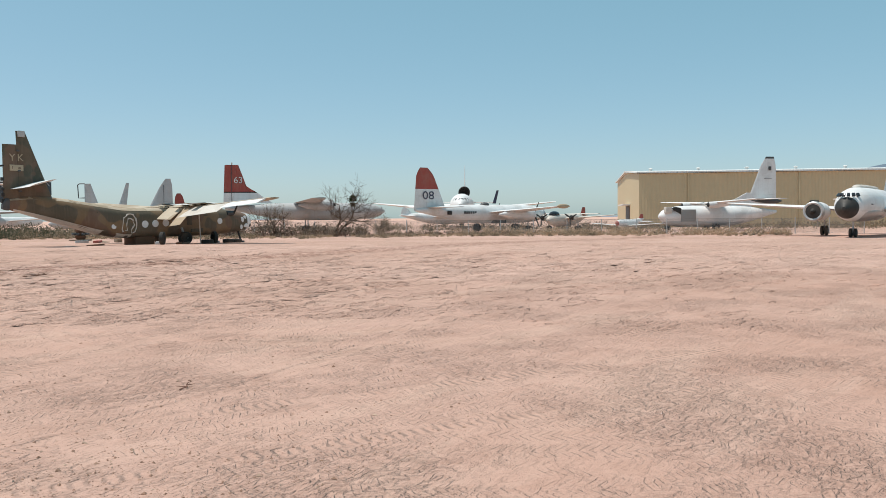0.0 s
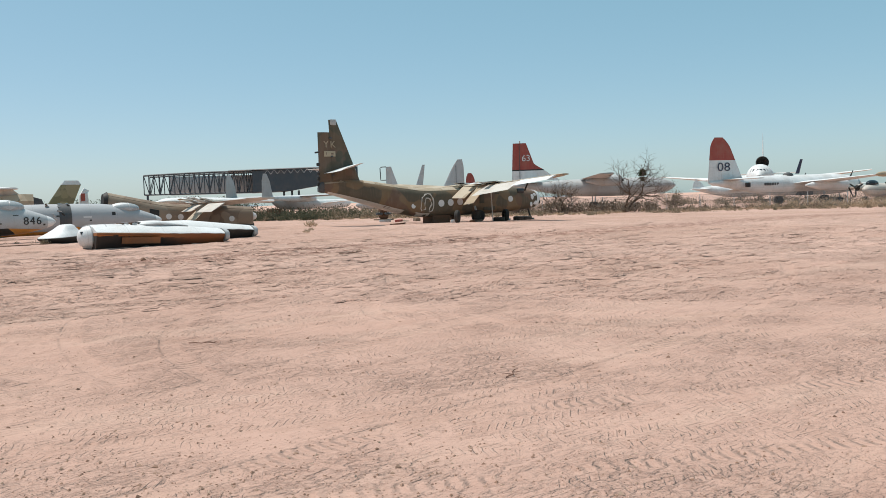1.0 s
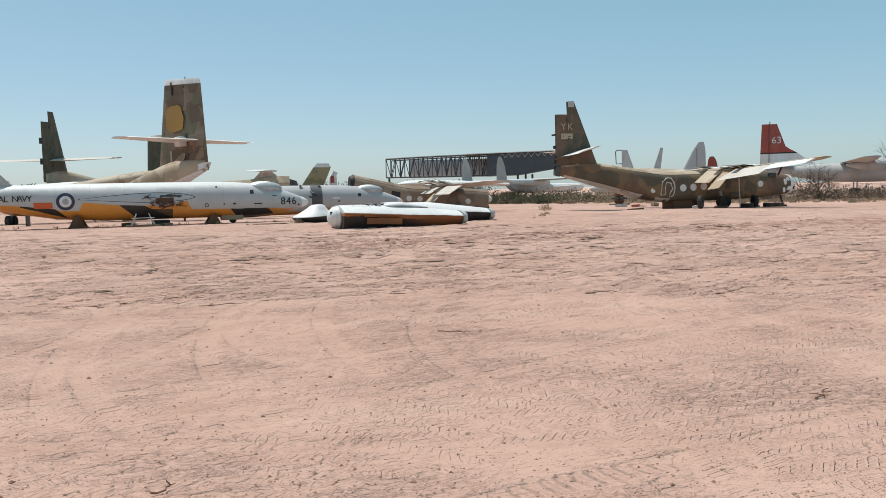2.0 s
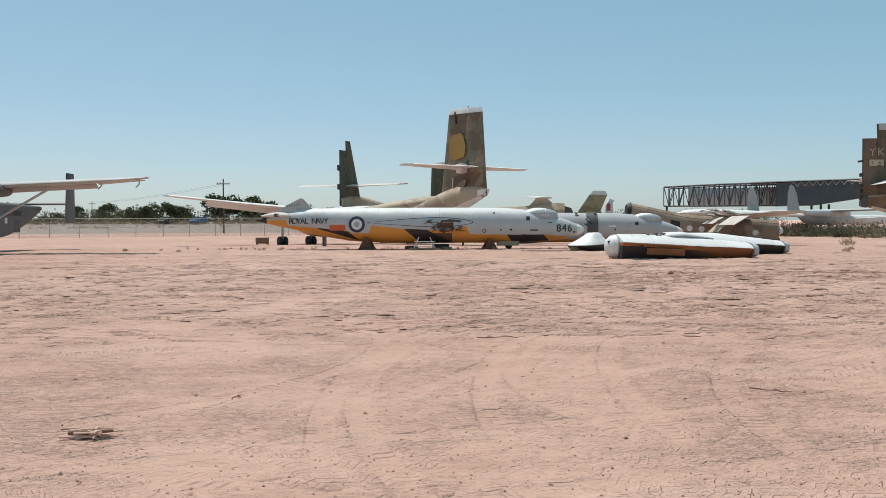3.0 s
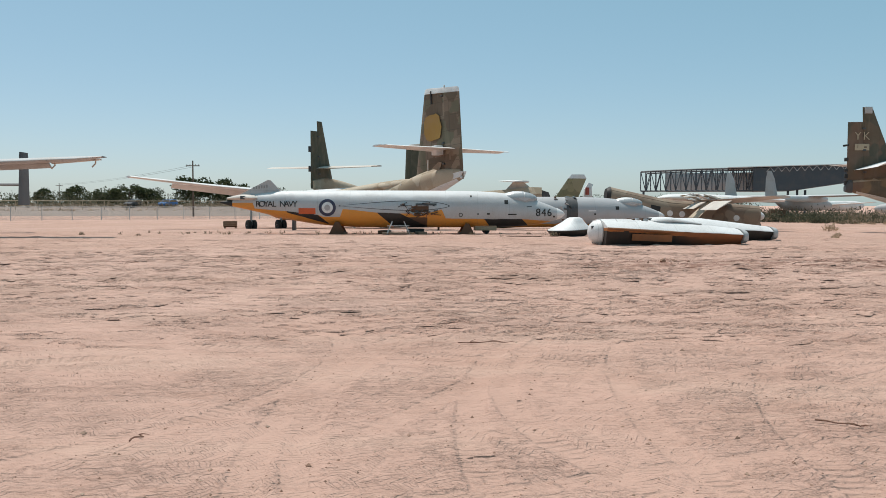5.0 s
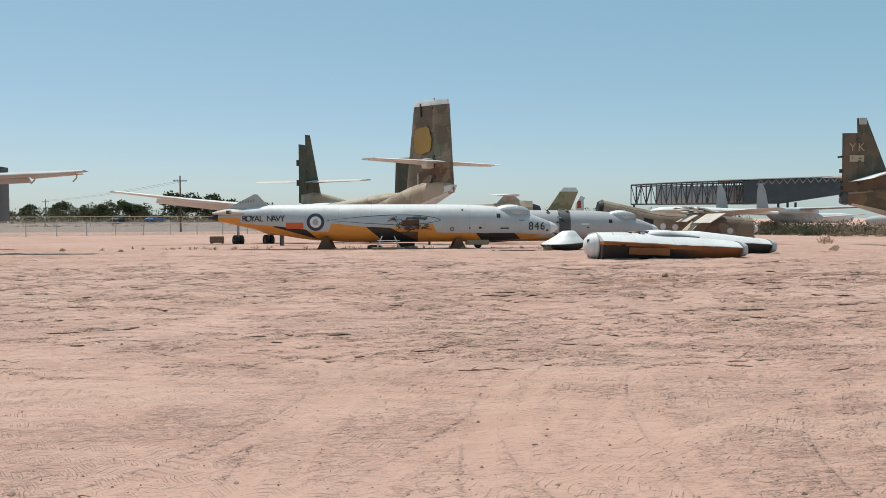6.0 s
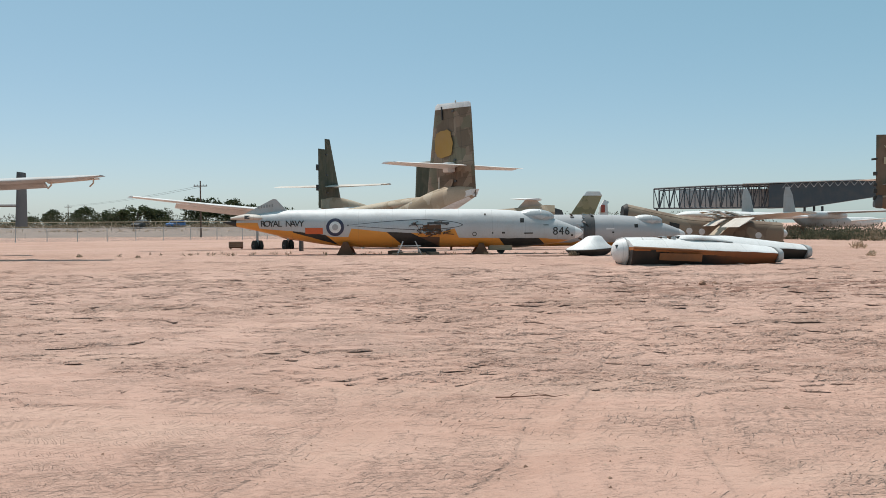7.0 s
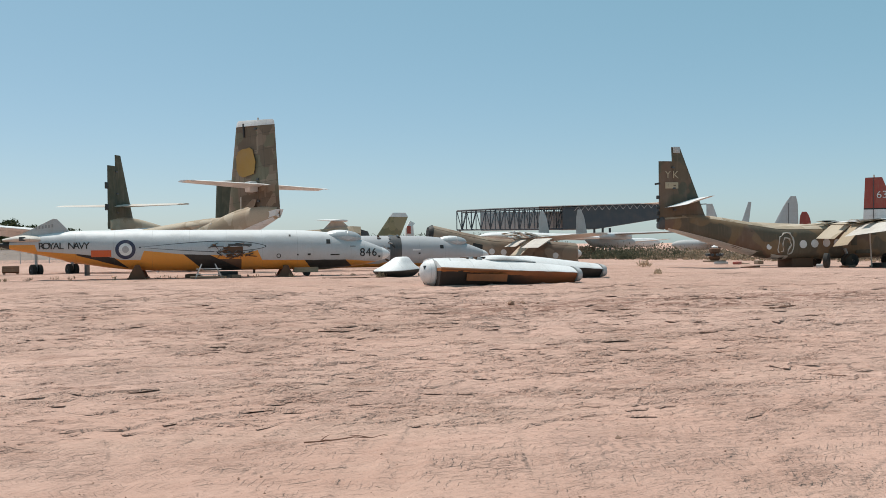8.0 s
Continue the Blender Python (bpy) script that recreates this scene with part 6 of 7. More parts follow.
def steel_frame():
    """An unfinished hangar: a lattice front, a deep dark roof wedge and columns."""
    a = thing("steel_hangar_frame", "dark steel lattice of an unfinished hangar roof", "building", pose(40.7, 144.2, 0, 0, 0, -21.5))
    def top(u):
        return 7.35 + 0.4 * math.sin(min(1, u / 16) * 1.57) + 0.018 * max(0, u - 16)
    n = 22
    us = [u * 18.2 / n for u in range(n + 1)]
    part("top_chord", tube(bmesh.new(), [(u, 0, top(u)) for u in us], 0.16, 6), STEEL, a)
    part("bottom_chord", tube(bmesh.new(), [(u, 0, 4.1) for u in us], 0.13, 6), STEEL, a)
    part("rear_chord", tube(bmesh.new(), [(u + 0.5, 5, top(u) - 0.1) for u in us], 0.13, 6), STEEL, a)
    for i, u in enumerate(us):
        part("upright", tube(bmesh.new(), [(u, 0, 4.1), (u, 0, top(u))], 0.085, 5), STEEL, a)
        if i < n:
            v2 = us[i + 1]
            part("diagonal", tube(bmesh.new(), [(u, 0, 4.1), (v2, 0, top(v2))] if i % 2 else [(u, 0, top(u)), (v2, 0, 4.1)], 0.075, 5), STEEL, a)
            if i % 2 == 0:
                part("diagonal", tube(bmesh.new(), [(u + 0.5, 5, 4.1), (v2 + 0.5, 5, top(v2) - 0.1)], 0.075, 5), STEEL, a)
                part("upright", tube(bmesh.new(), [(u + 0.5, 5, 4.1), (u + 0.5, 5, top(u) - 0.1)], 0.075, 5), STEEL, a)
    part("back_panel", box(bmesh.new(), (3.8, 6, 4.0), (21, 6.2, 7.3), 0.02), SILVER, a, "grey sheet panel")
    part("roof_wedge", ring_join(bmesh.new(), [[(18, -0.4, 4.0), (18, 9, 4.0), (18, 9, 7.9), (18, -0.4, 7.75)], [(24, -0.4, 4.1), (24, 9, 4.1), (24, 9, 8.1), (24, -0.4, 7.95)], [(36.4, -0.4, 6.0), (36.4, 9, 6.0), (36.4, 9, 8.33), (36.4, -0.4, 8.14)]]), STEEL, a, "dark underside of the roof", False)
    part("roof_sheet", ring_join(bmesh.new(), [[(14, -0.8, 7.82), (14, 9.5, 7.9), (14, 9.5, 8.05), (14, -0.8, 7.95)], [(24, -0.8, 8.0), (24, 9.5, 8.15), (24, 9.5, 8.3), (24, -0.8, 8.13)], [(36.4, -0.8, 8.2), (36.4, 9.5, 8.35), (36.4, 9.5, 8.5), (36.4, -0.8, 8.34)]]), ROOF, a, "pale roof sheet", False)
    for i in range(14):
        u = 20 + 1.15 * i
        z = 7.8 + 0.025 * (u - 18)
        part("edge_brace", tube(bmesh.new(), [(u, -0.55, z - 0.75), (u + 0.57, -0.55, z), (u + 1.15, -0.55, z - 0.75)], 0.06, 5), SILVER, a)
    for u in (0.2, 23.2, 24.6, 25.8):
        part("column", box(bmesh.new(), (u, 1.2, -0.45), (u + 0.35, 1.55, 4.2), 0.03), STEEL, a)
    return a


steel_frame()


# ---- plants ----
def leafy(name, cols, rough=0.8, thin=True):
    m, t, b = mat(name, rough)
    g = t.nodes.new("ShaderNodeNewGeometry")
    r = g.outputs["Random Per Island"]
    col = mix(t, ramp(t, r, 0.0, 0.5), cols[0], cols[1])
    col = mix(t, ramp(t, r, 0.55, 1.0), col, cols[2])
    t.links.new(col, b.inputs["Base Color"])
    b.inputs["Specular IOR Level"].default_value = 0.2
    if not thin:
        return m
    # dry leaves let light through
    glow = nd(t, "ShaderNodeBsdfTranslucent", Color=col)
    both = nd(t, "ShaderNodeMixShader", Fac=0.4)
    t.links.new(b.outputs[0], both.inputs[1])
    t.links.new(glow.outputs[0], both.inputs[2])
    t.links.new(both.outputs[0], t.nodes["Material Output"].inputs["Surface"])
    return m


SCRUB = leafy("grey green scrub leaves", [(0.15, 0.125, 0.08), (0.26, 0.205, 0.14), (0.38, 0.3, 0.22)])
STRAW = leafy("dry straw grass", [(0.5, 0.38, 0.26), (0.4, 0.29, 0.2), (0.58, 0.45, 0.33)])
GREEN = leafy("dark green tree leaves", [(0.035, 0.05, 0.025), (0.055, 0.07, 0.03), (0.09, 0.095, 0.045)])
# leaf green with the haze of distance put into the colour
HAZEGREEN = leafy("haze greyed green leaves", [(0.06, 0.07, 0.045), (0.09, 0.095, 0.06), (0.13, 0.12, 0.08)])
TWIG = paint("dry grey twigs", (0.16, 0.115, 0.085), 0.9, 0.3)
BARK = paint("dark grey bark", (0.1, 0.072, 0.055), 0.95, 0.3, scale=3)


def mesh_of(name, V, F, material):
    me = bpy.data.meshes.new(name)
    me.from_pydata(V, [], F)
    me.materials.append(material)
    return me


def blades(g, centre, spread, count, size, upright, V, F):
    """Adds leaf or blade triangle pairs round a centre, inside an uneven ellipsoid."""
    def unit(q):
        return q / (np.linalg.norm(q, axis=1, keepdims=True) + 1e-6)
    u = unit(g.normal(0, 1, (count, 3)))
    rad = g.uniform(0.25, 1, (count, 1)) ** 0.5
    u[:, 2] = np.abs(u[:, 2])
    p = np.array(centre) + u * np.array(spread) * rad
    d = g.normal(0, 1, (count, 3))
    d[:, 2] = np.abs(d[:, 2]) * upright + 0.1
    d = unit(d)
    s = unit(np.cross(d, g.normal(0, 1, (count, 3))))
    ln = size * g.uniform(0.6, 1.5, (count, 1))
    w = ln * g.uniform(0.16, 0.34, (count, 1)) / max(0.6, upright)
    i = len(V)
    V.extend(np.stack([p - s * w * 0.4, p + s * w * 0.4, p + d * ln * 0.6 + s * w, p + d * ln], 1).reshape(-1, 3).tolist())
    k = i + 4 * np.arange(count)[:, None]
    F.extend((k + np.array([[0, 1, 2]])).tolist())
    F.extend((k + np.array([[0, 2, 3]])).tolist())


def brush_band(name, label, pts, width, n, size, h, material, seed, density=46, upright=1.2, base=None):
    """Uncountable scrub along a line of the plan."""
    g = np.random.RandomState(seed)
    V, F = [], []
    pts = np.array(pts, float)
    seg = np.linalg.norm(np.diff(pts, axis=0), axis=1)
    cum = np.concatenate([[0], np.cumsum(seg)])
    for _ in range(n):
        s = g.uniform(0, cum[-1])
        k = min(len(seg) - 1, int(np.searchsorted(cum, s)) - 1 if s > 0 else 0)
        k = max(k, 0)
        u = (s - cum[k]) / seg[k]
        p = pts[k] * (1 - u) + pts[k + 1] * u
        dn = (pts[k + 1] - pts[k]) / seg[k]
        off = g.uniform(0, width)
        x, y = p[0] - dn[1] * off, p[1] + dn[0] * off
        hh = h * g.uniform(0.35, 1.25)
        blades(g, (x, y, gz(x, y) - 0.02 if base is None else base), (hh * g.uniform(0.7, 1.6), hh * g.uniform(0.7, 1.6), hh), density, size, upright, V, F)
    return tagged(new(name, mesh_of(name, V, F, material)), label, "scrub", kind="stuff")


# the edge of the open dirt, from beyond the camouflaged transport round to the propliner
EDGE = [(104, 22), (101, 34), (100, 46), (92, 60), (80, 70), (72, 84), (66, 100), (60, 116), (50, 130), (38, 140)]
brush_band("dry_grass", "tawny dry grass along the wire fence", EDGE, 14, 850, 0.18, 0.24, STRAW, 1, 44, 1.4)
brush_band("scrub", "grey green desert scrub beyond the dirt", EDGE[2:6], 16, 150, 0.16, 0.6, SCRUB, 2, 90)
brush_band("tall_scrub", "grey green scrub behind the camouflaged transport", EDGE[5:], 16, 230, 0.28, 1.5, SCRUB, 4, 80)
brush_band("tumble_brush", "pinkish dry brush beside the fence", EDGE[:4], 9, 120, 0.2, 1.0, STRAW, 3, 130)
brush_band("distant_scrub", "hazy desert scrub among the parked aircraft", [(165, 20), (150, 60), (128, 95), (108, 135), (60, 165)], 26, 330, 0.3, 1.3, SCRUB, 7, 90)
brush_band("thorn_brush", "bare brown thorn brush along the wire fence", EDGE[1:7], 9, 110, 0.3, 0.5, TWIG, 8, 30, 1.6)
brush_band("thicket", "bare brown thorn thicket behind the mesquite", [(84, 70), (77, 82), (71, 94)], 9, 130, 0.32, 1.5, TWIG, 9, 60, 1.3)
brush_band("far_scrub", "green scrub in front of the steel hangar frame", [(62, 100), (52, 122), (36, 136), (22, 140)], 12, 260, 0.3, 1.8, HAZEGREEN, 5, 90)
brush_band("ground_weeds", "low dry weeds round the dumped jets", [(-16, 49.2), (-4, 49.0), (6, 48.6), (12, 47)], 3.5, 60, 0.13, 0.13, SCRUB, 6, 16, 2.0)


def branch(g, V, F, p, d, ln, r, depth, tips):
    """A crooked limb as a thin tapered tube, with its twigs."""
    n = 5 if depth > 2 else 4
    pts, rad = [np.array(p)], [r]
    q = np.array(p, float)
    for k in range(3):
        d = d + g.normal(0, 0.18, 3) + np.array([0, 0, 0.05])
        d /= np.linalg.norm(d)
        q = q + d * ln / 3
        pts.append(q.copy())
        rad.append(r * (1 - 0.2 * (k + 1)))
    prev = None
    for p2, rr2 in zip(pts, rad):
        a = np.cross(d, [0.3, 0.5, 0.8])
        a /= np.linalg.norm(a)
        b = np.cross(d, a)
        base = len(V)
        V += [tuple(p2 + (a * math.cos(6.283 * k / n) + b * math.sin(6.283 * k / n)) * rr2) for k in range(n)]
        if prev is not None:
            F += [(prev + k, prev + (k + 1) % n, base + (k + 1) % n, base + k) for k in range(n)]
        prev = base
    if depth == 0:
        tips.append(q)
        return
    for k in range(g.randint(3, 5)):
        at = pts[g.randint(1, 4)] if k else pts[-1]
        d2 = d + g.normal(0, 0.72, 3)
        d2[2] = d2[2] * 0.7 + 0.22
        d2 /= np.linalg.norm(d2)
        branch(g, V, F, at, d2, ln * g.uniform(0.6, 0.86), r * 0.58, depth - 1, tips)


def bare_tree(name, label, x, y, h, seed, depth=5, stems=2, leaves=0, clump=None):
    a = thing(name, label, "tree", heading(x, y, 0))
    g = np.random.RandomState(seed)
    tips = []
    for s in range(stems):
        V, F = [], []
        d = np.array([g.normal(0, 0.35), g.normal(0, 0.3), 1.0])
        branch(g, V, F, (0.12 * s, 0, -0.1), d / np.linalg.norm(d), h * 0.46, h * 0.027, depth, tips)
        ob = new("trunk", mesh_of("trunk", V, F, BARK))
        ob.parent = a
    if leaves:
        V, F = [], []
        for tp in tips:
            blades(g, tp, (0.25, 0.25, 0.2), leaves, 0.12, 0.6, V, F)
        ob = new("leaves", mesh_of("leaves", V, F, SCRUB))
        ob.parent = a
    if clump:
        V, F = [], []
        blades(g, (clump[0], clump[1], clump[2] - 0.3), clump[3], 700, 0.16, 0.4, V, F)
        blades(g, (clump[0], clump[1], clump[2] - 0.5), (clump[3][0] * 0.7, clump[3][1] * 0.7, -clump[3][2] * 0.7), 250, 0.16, 0.4, V, F)
        ob = tagged(new("mistletoe", mesh_of("mistletoe", V, F, GREEN)), "dark clump of mistletoe")
        ob.parent = a
    return a


bare_tree("mesquite_tree", "bare mesquite tree with a dark mistletoe clump", 76, 68.2, 6.0, 11, 5, 2, 0, (1.6, -1.4, 4.6, (0.42, 0.42, 0.75)))
bare_tree("mesquite_bush", "bare spreading mesquite bush", 71.5, 74.5, 3.6, 12, 4, 5, 1)
bare_tree("mesquite_bush", "bare grey thorn bush", 67.0, 77.5, 3.0, 13, 4, 4, 1)
bare_tree("mesquite_bush", "leafless thorn bush by the fence", 82.0, 66.0, 2.2, 14, 4, 5, 1)
bare_tree("mesquite_bush", "low thorn bush among dry grass", 64, 96, 2.6, 15, 4, 5, 2)


def clump_bush(x, y, r, seed, label, material=None):
    g = np.random.RandomState(seed)
    V, F = [], []
    blades(g, (0, 0, 0), (r, r, r * 0.8), 150, r * 0.42, 1.4, V, F)
    ob = tagged(new("desert_shrub", mesh_of("desert_shrub", V, F, material or STRAW)), label, "shrub")
    ob.matrix_basis = heading(x, y, 0)
    return ob


clump_bush(31.6, 62.2, 0.55, 21, "small dry shrub on open dirt")
clump_bush(22.5, 44.0, 0.22, 22, "tiny dry weed on open dirt")
clump_bush(24.5, 47.5, 0.2, 23, "tiny dry weed on open dirt")
clump_bush(-14.0, 47.6, 0.14, 24, "small green weed by a shadow line", SCRUB)
clump_bush(-17.6, 49.2, 0.16, 25, "small green weed by a shadow line", SCRUB)
clump_bush(8.4, 46.5, 0.3, 26, "dry weed beside a dumped wing", SCRUB)


def far_tree(x, y, h, w, seed, label):
    a = thing("tree", label, "tree", pose(x, y, -0.45))
    g = np.random.RandomState(seed)
    part("trunk", tube(bmesh.new(), [(0, 0, 0), (0.1, 0, h * 0.3), (0.2, 0.1, h * 0.6)], [h * 0.03, h * 0.024, h * 0.012], 7), BARK, a)
    for k in range(3):
        an = g.uniform(0, 6.28)
        part("limb", tube(bmesh.new(), [(0.1, 0, h * 0.3), (math.cos(an) * w * 0.3, math.sin(an) * w * 0.3, h * 0.6)], [h * 0.015, h * 0.006], 6), BARK, a)
    V, F = [], []
    for k in range(16):
        u = g.normal(0, 1, 3)
        u /= np.linalg.norm(u)
        c = (u[0] * w * 0.36, u[1] * w * 0.36, h * 0.52 + u[2] * h * 0.2)
        q = w * g.uniform(0.13, 0.26)
        blades(g, c, (q, q, q * 0.8), 90, h * 0.055, 0.5, V, F)
        blades(g, c, (q, q, -q * 0.7), 45, h * 0.055, 0.5, V, F)
    ob = new("crown", mesh_of("crown", V, F, GREEN))
    ob.parent = a
    return a


for px, d, h, w in ((-121, 275, 6, 8), (-116, 282, 8.5, 7), (-108, 288, 9.5, 8), (-101, 286, 8.0, 9), (-96, 290, 6, 9), (-87, 250, 7.5, 10), (-78, 248, 9.5, 10), (-72, 252, 8.5, 10), (-62, 255, 12.5, 12), (-55, 258, 11.5, 12), (-49, 255, 9.5, 12),
                    (-130, 262, 9, 9), (-140, 262, 7, 10), (-40, 262, 8, 11), (-31, 265, 7, 10), (-22, 268, 6, 9)):
    far_tree(px, d, h * 1.02, w, int(900 + px), "dark green tree beyond the perimeter road")
brush_band("far_hedge", "dark hedge and scrub along the far road", [(-190, 225), (-110, 236), (-20, 250), (120, 285)], 14, 800, 0.75, 5.2, HAZEGREEN, 31, 66)
brush_band("roadside_scrub", "dry scrub along the perimeter road", [(-120, 186), (-70, 196), (-20, 208), (20, 215)], 10, 300, 0.45, 2.2, SCRUB, 32, 50)


# ---- perimeter fence, road, posts ----
GRAVEL = paint("grey gravel road", (0.33, 0.26, 0.22), 0.95, 0.5, dirt=(0.24, 0.185, 0.15), scale=0.35)
bm = bmesh.new()
rows = []
for u in np.linspace(0, 1, 24):
    x = -190 + 170 * u
    y = 150 + 24 * u
    rows.append([(x, y - 8, -0.46), (x, y - 2, 0.3 + 0.15 * math.sin(9 * u)), (x, y + 6, 1.25 + 0.15 * math.sin(14 * u)), (x, y + 26, 1.6), (x, y + 38, -0.47), (x, y + 30, -0.6), (x, y + 4, -0.6)])
tagged(part("road", ring_join(bm, rows), GRAVEL), "grey gravel perimeter road on a low bank", "road", kind="structure")
brush_band("bank_scrub", "dry brown scrub along the crest of the road bank", [(-170, 158), (-100, 167.5), (-30, 178)], 4, 520, 0.34, 1.0, SCRUB, 33, 40, 1.2, 1.1)
brush_band("bank_weeds", "sparse weeds on the slope of the road bank", [(-170, 152), (-100, 161.5), (-30, 171.5)], 3, 200, 0.26, 0.5, STRAW, 34, 30, 1.6, 0.35)
rail = thing("guard_rail", "pale pipe guard rail along the perimeter road", "rail")
part("pipe", tube(bmesh.new(), [(-150, 157, 2.35), (-30, 174, 2.4)], 0.07, 6), TAN, rail)
for k in range(31):
    part("post", tube(bmesh.new(), [(-150 + 4 * k, 157 + 0.5667 * k, -0.3), (-150 + 4 * k, 157 + 0.5667 * k, 2.35)], 0.06, 6), TAN, rail)


def wire_mesh(name):
    """Chain link: fine crossed wires, mostly open."""
    m, t, b = mat(name, 0.5, 0.7)
    v = coords(t)
    s = nd(t, "ShaderNodeSeparateXYZ", Vector=v)
    p = op(t, "PINGPONG", op(t, "ADD", s.outputs["X"], s.outputs["Z"]), 0.05)
    q = op(t, "PINGPONG", op(t, "SUBTRACT", s.outputs["X"], s.outputs["Z"]), 0.05)
    near = op(t, "LESS_THAN", op(t, "MINIMUM", p, q), 0.006)
    b.inputs["Base Color"].default_value = (0.3, 0.3, 0.3, 1)
    t.links.new(near, b.inputs["Alpha"])
    return m


WIRE = wire_mesh("galvanised chain link")


def fence(pa, pb, n, h, label, rail=True):
    pa, pb = Vector((*pa, 0)), Vector((*pb, 0))
    ln = (pb - pa).length
    a = thing("chain_link_fence", label, "fence", pose(pa.x, pa.y, -0.45, 0, 0, math.degrees(math.atan2(pb.y - pa.y, pb.x - pa.x))))
    me = None
    for i in range(n + 1):
        if me is None:
            ob = part("post", tube(bmesh.new(), [(0, 0, 0), (0, 0, h)], 0.05, 8), LIGHTGREY, a)
            me = ob.data
        else:
            ob = new("post", me)
            ob.parent = a
        ob.location = (ln * i / n, 0, 0)
    if rail:
        part("top_rail", tube(bmesh.new(), [(0, 0, h - 0.03), (ln, 0, h - 0.03)], 0.035, 6), LIGHTGREY, a)
    else:
        for z in (h - 0.1, h * 0.55):
            part("wire", tube(bmesh.new(), [(0, 0, z), (ln, 0, z)], 0.012, 4), DARKGREY, a)
    part("mesh_panel", prism(bmesh.new(), [(0, 0.05), (ln, 0.05), (ln, h - 0.06), (0, h - 0.06)], -0.004, 0.004, 1), WIRE, a, "", False)
    return a


fence((-74, 103), (-8, 136.0), 20, 1.85, "galvanised chain-link fence with steel posts along a road")
fence((97, 38), (88.5, 62), 6, 1.9, "sparse wire fence in dry grass", False)
fence((88.5, 62), (70, 88), 8, 1.9, "sparse wire fence behind the mesquite", False)
fence((104, 14), (97, 38), 7, 1.9, "sparse wire fence beside dry brush", False)


def power_pole(x, y, h, label):
    a = thing("power_pole", label, "utility pole", pose(x, y, -0.45))
    part("pole", tube(bmesh.new(), [(0, 0, 0), (0, 0, h)], [0.17, 0.11], 9), BARK, a)
    part("crossarm", box(bmesh.new(), (-1.2, -0.07, h - 1.0), (1.2, 0.07, h - 0.84), 0.02), BARK, a)
    for s in (-1.05, -0.5, 0.5, 1.05):
        part("insulator", spin(bmesh.new(), [(0, 0.05), (0.12, 0.07), (0.22, 0.03)], 8, "z", (s, 0, h - 0.84)), LIGHTGREY, a)
    return a


power_pole(-37.3, 155.5, 10.0, "dark timber power pole with one crossarm")
power_pole(-118, 300, 9.5, "far timber power pole with a crossarm")
wires = thing("power_line", "thin power cables over the far road", "cable")
for dz in (0, 0.3):
    part("cable", tube(bmesh.new(), [(-118 + 80.7 * u, 300 - 144.5 * u, 8.4 + dz - 2.4 * u * (1 - u)) for u in np.linspace(0, 1, 12)], 0.02, 4), DARKGREY, wires)


# ---- parked cars by the road ----
CARBLUE = paint("metallic blue car paint", (0.03, 0.16, 0.42), 0.3, 0.12)
CARDARK = paint("dark car paint", (0.03, 0.032, 0.035), 0.3, 0.12)


def car(x, y, deg, skin, label, z=1.36):
    a = thing("parked_car", label, "car", pose(x, y, z, 0, 0, deg))
    prof = [(-2.2, 0.35), (2.15, 0.35), (2.2, 0.75), (1.9, 0.95), (0.9, 1.02), (0.3, 1.55), (-1.5, 1.6), (-2.15, 1.1)]
    part("body", prism(bmesh.new(), prof, -0.88, 0.88, 1), skin, a, "", False)
    part("side_window", prism(bmesh.new(), [(0.75, 1.05), (0.25, 1.48), (-1.4, 1.52), (-1.8, 1.08)], -0.89, 0.89, 1), DARKGLASS, a, "dark side glass", False)
    part("windscreen", prism(bmesh.new(), [(0.94, 1.02), (0.33, 1.54), (0.3, 1.5), (0.88, 1.02)], -0.75, 0.75, 1), DARKGLASS, a, "", False)
    for gx in (-1.35, 1.35):
        for s in (-0.82, 0.82):
            wheel(a, (gx, s, 0.33), 0.33, 0.22)
    return a


car(-54.4, 176.3, -103, CARDARK, "dark parked car by the perimeter road", 1.13)
car(-47.9, 177.9, -110, CARBLUE, "bright blue parked car by the perimeter road", 1.16)

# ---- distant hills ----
# the blue is distance haze painted into the hills' base colour
HILL, _t, _b = mat("distant hill tinted by haze", 1.0)
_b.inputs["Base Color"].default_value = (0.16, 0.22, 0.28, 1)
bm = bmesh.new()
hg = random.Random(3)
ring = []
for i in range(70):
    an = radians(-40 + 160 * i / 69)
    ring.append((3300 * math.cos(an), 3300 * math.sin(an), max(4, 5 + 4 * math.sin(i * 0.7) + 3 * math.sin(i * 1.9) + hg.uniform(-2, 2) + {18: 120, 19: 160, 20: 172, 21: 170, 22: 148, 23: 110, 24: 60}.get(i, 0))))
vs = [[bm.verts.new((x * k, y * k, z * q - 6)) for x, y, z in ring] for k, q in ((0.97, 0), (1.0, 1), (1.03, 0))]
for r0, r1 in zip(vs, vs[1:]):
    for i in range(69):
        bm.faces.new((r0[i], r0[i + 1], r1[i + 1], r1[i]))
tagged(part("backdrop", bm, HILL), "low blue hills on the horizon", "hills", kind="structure")


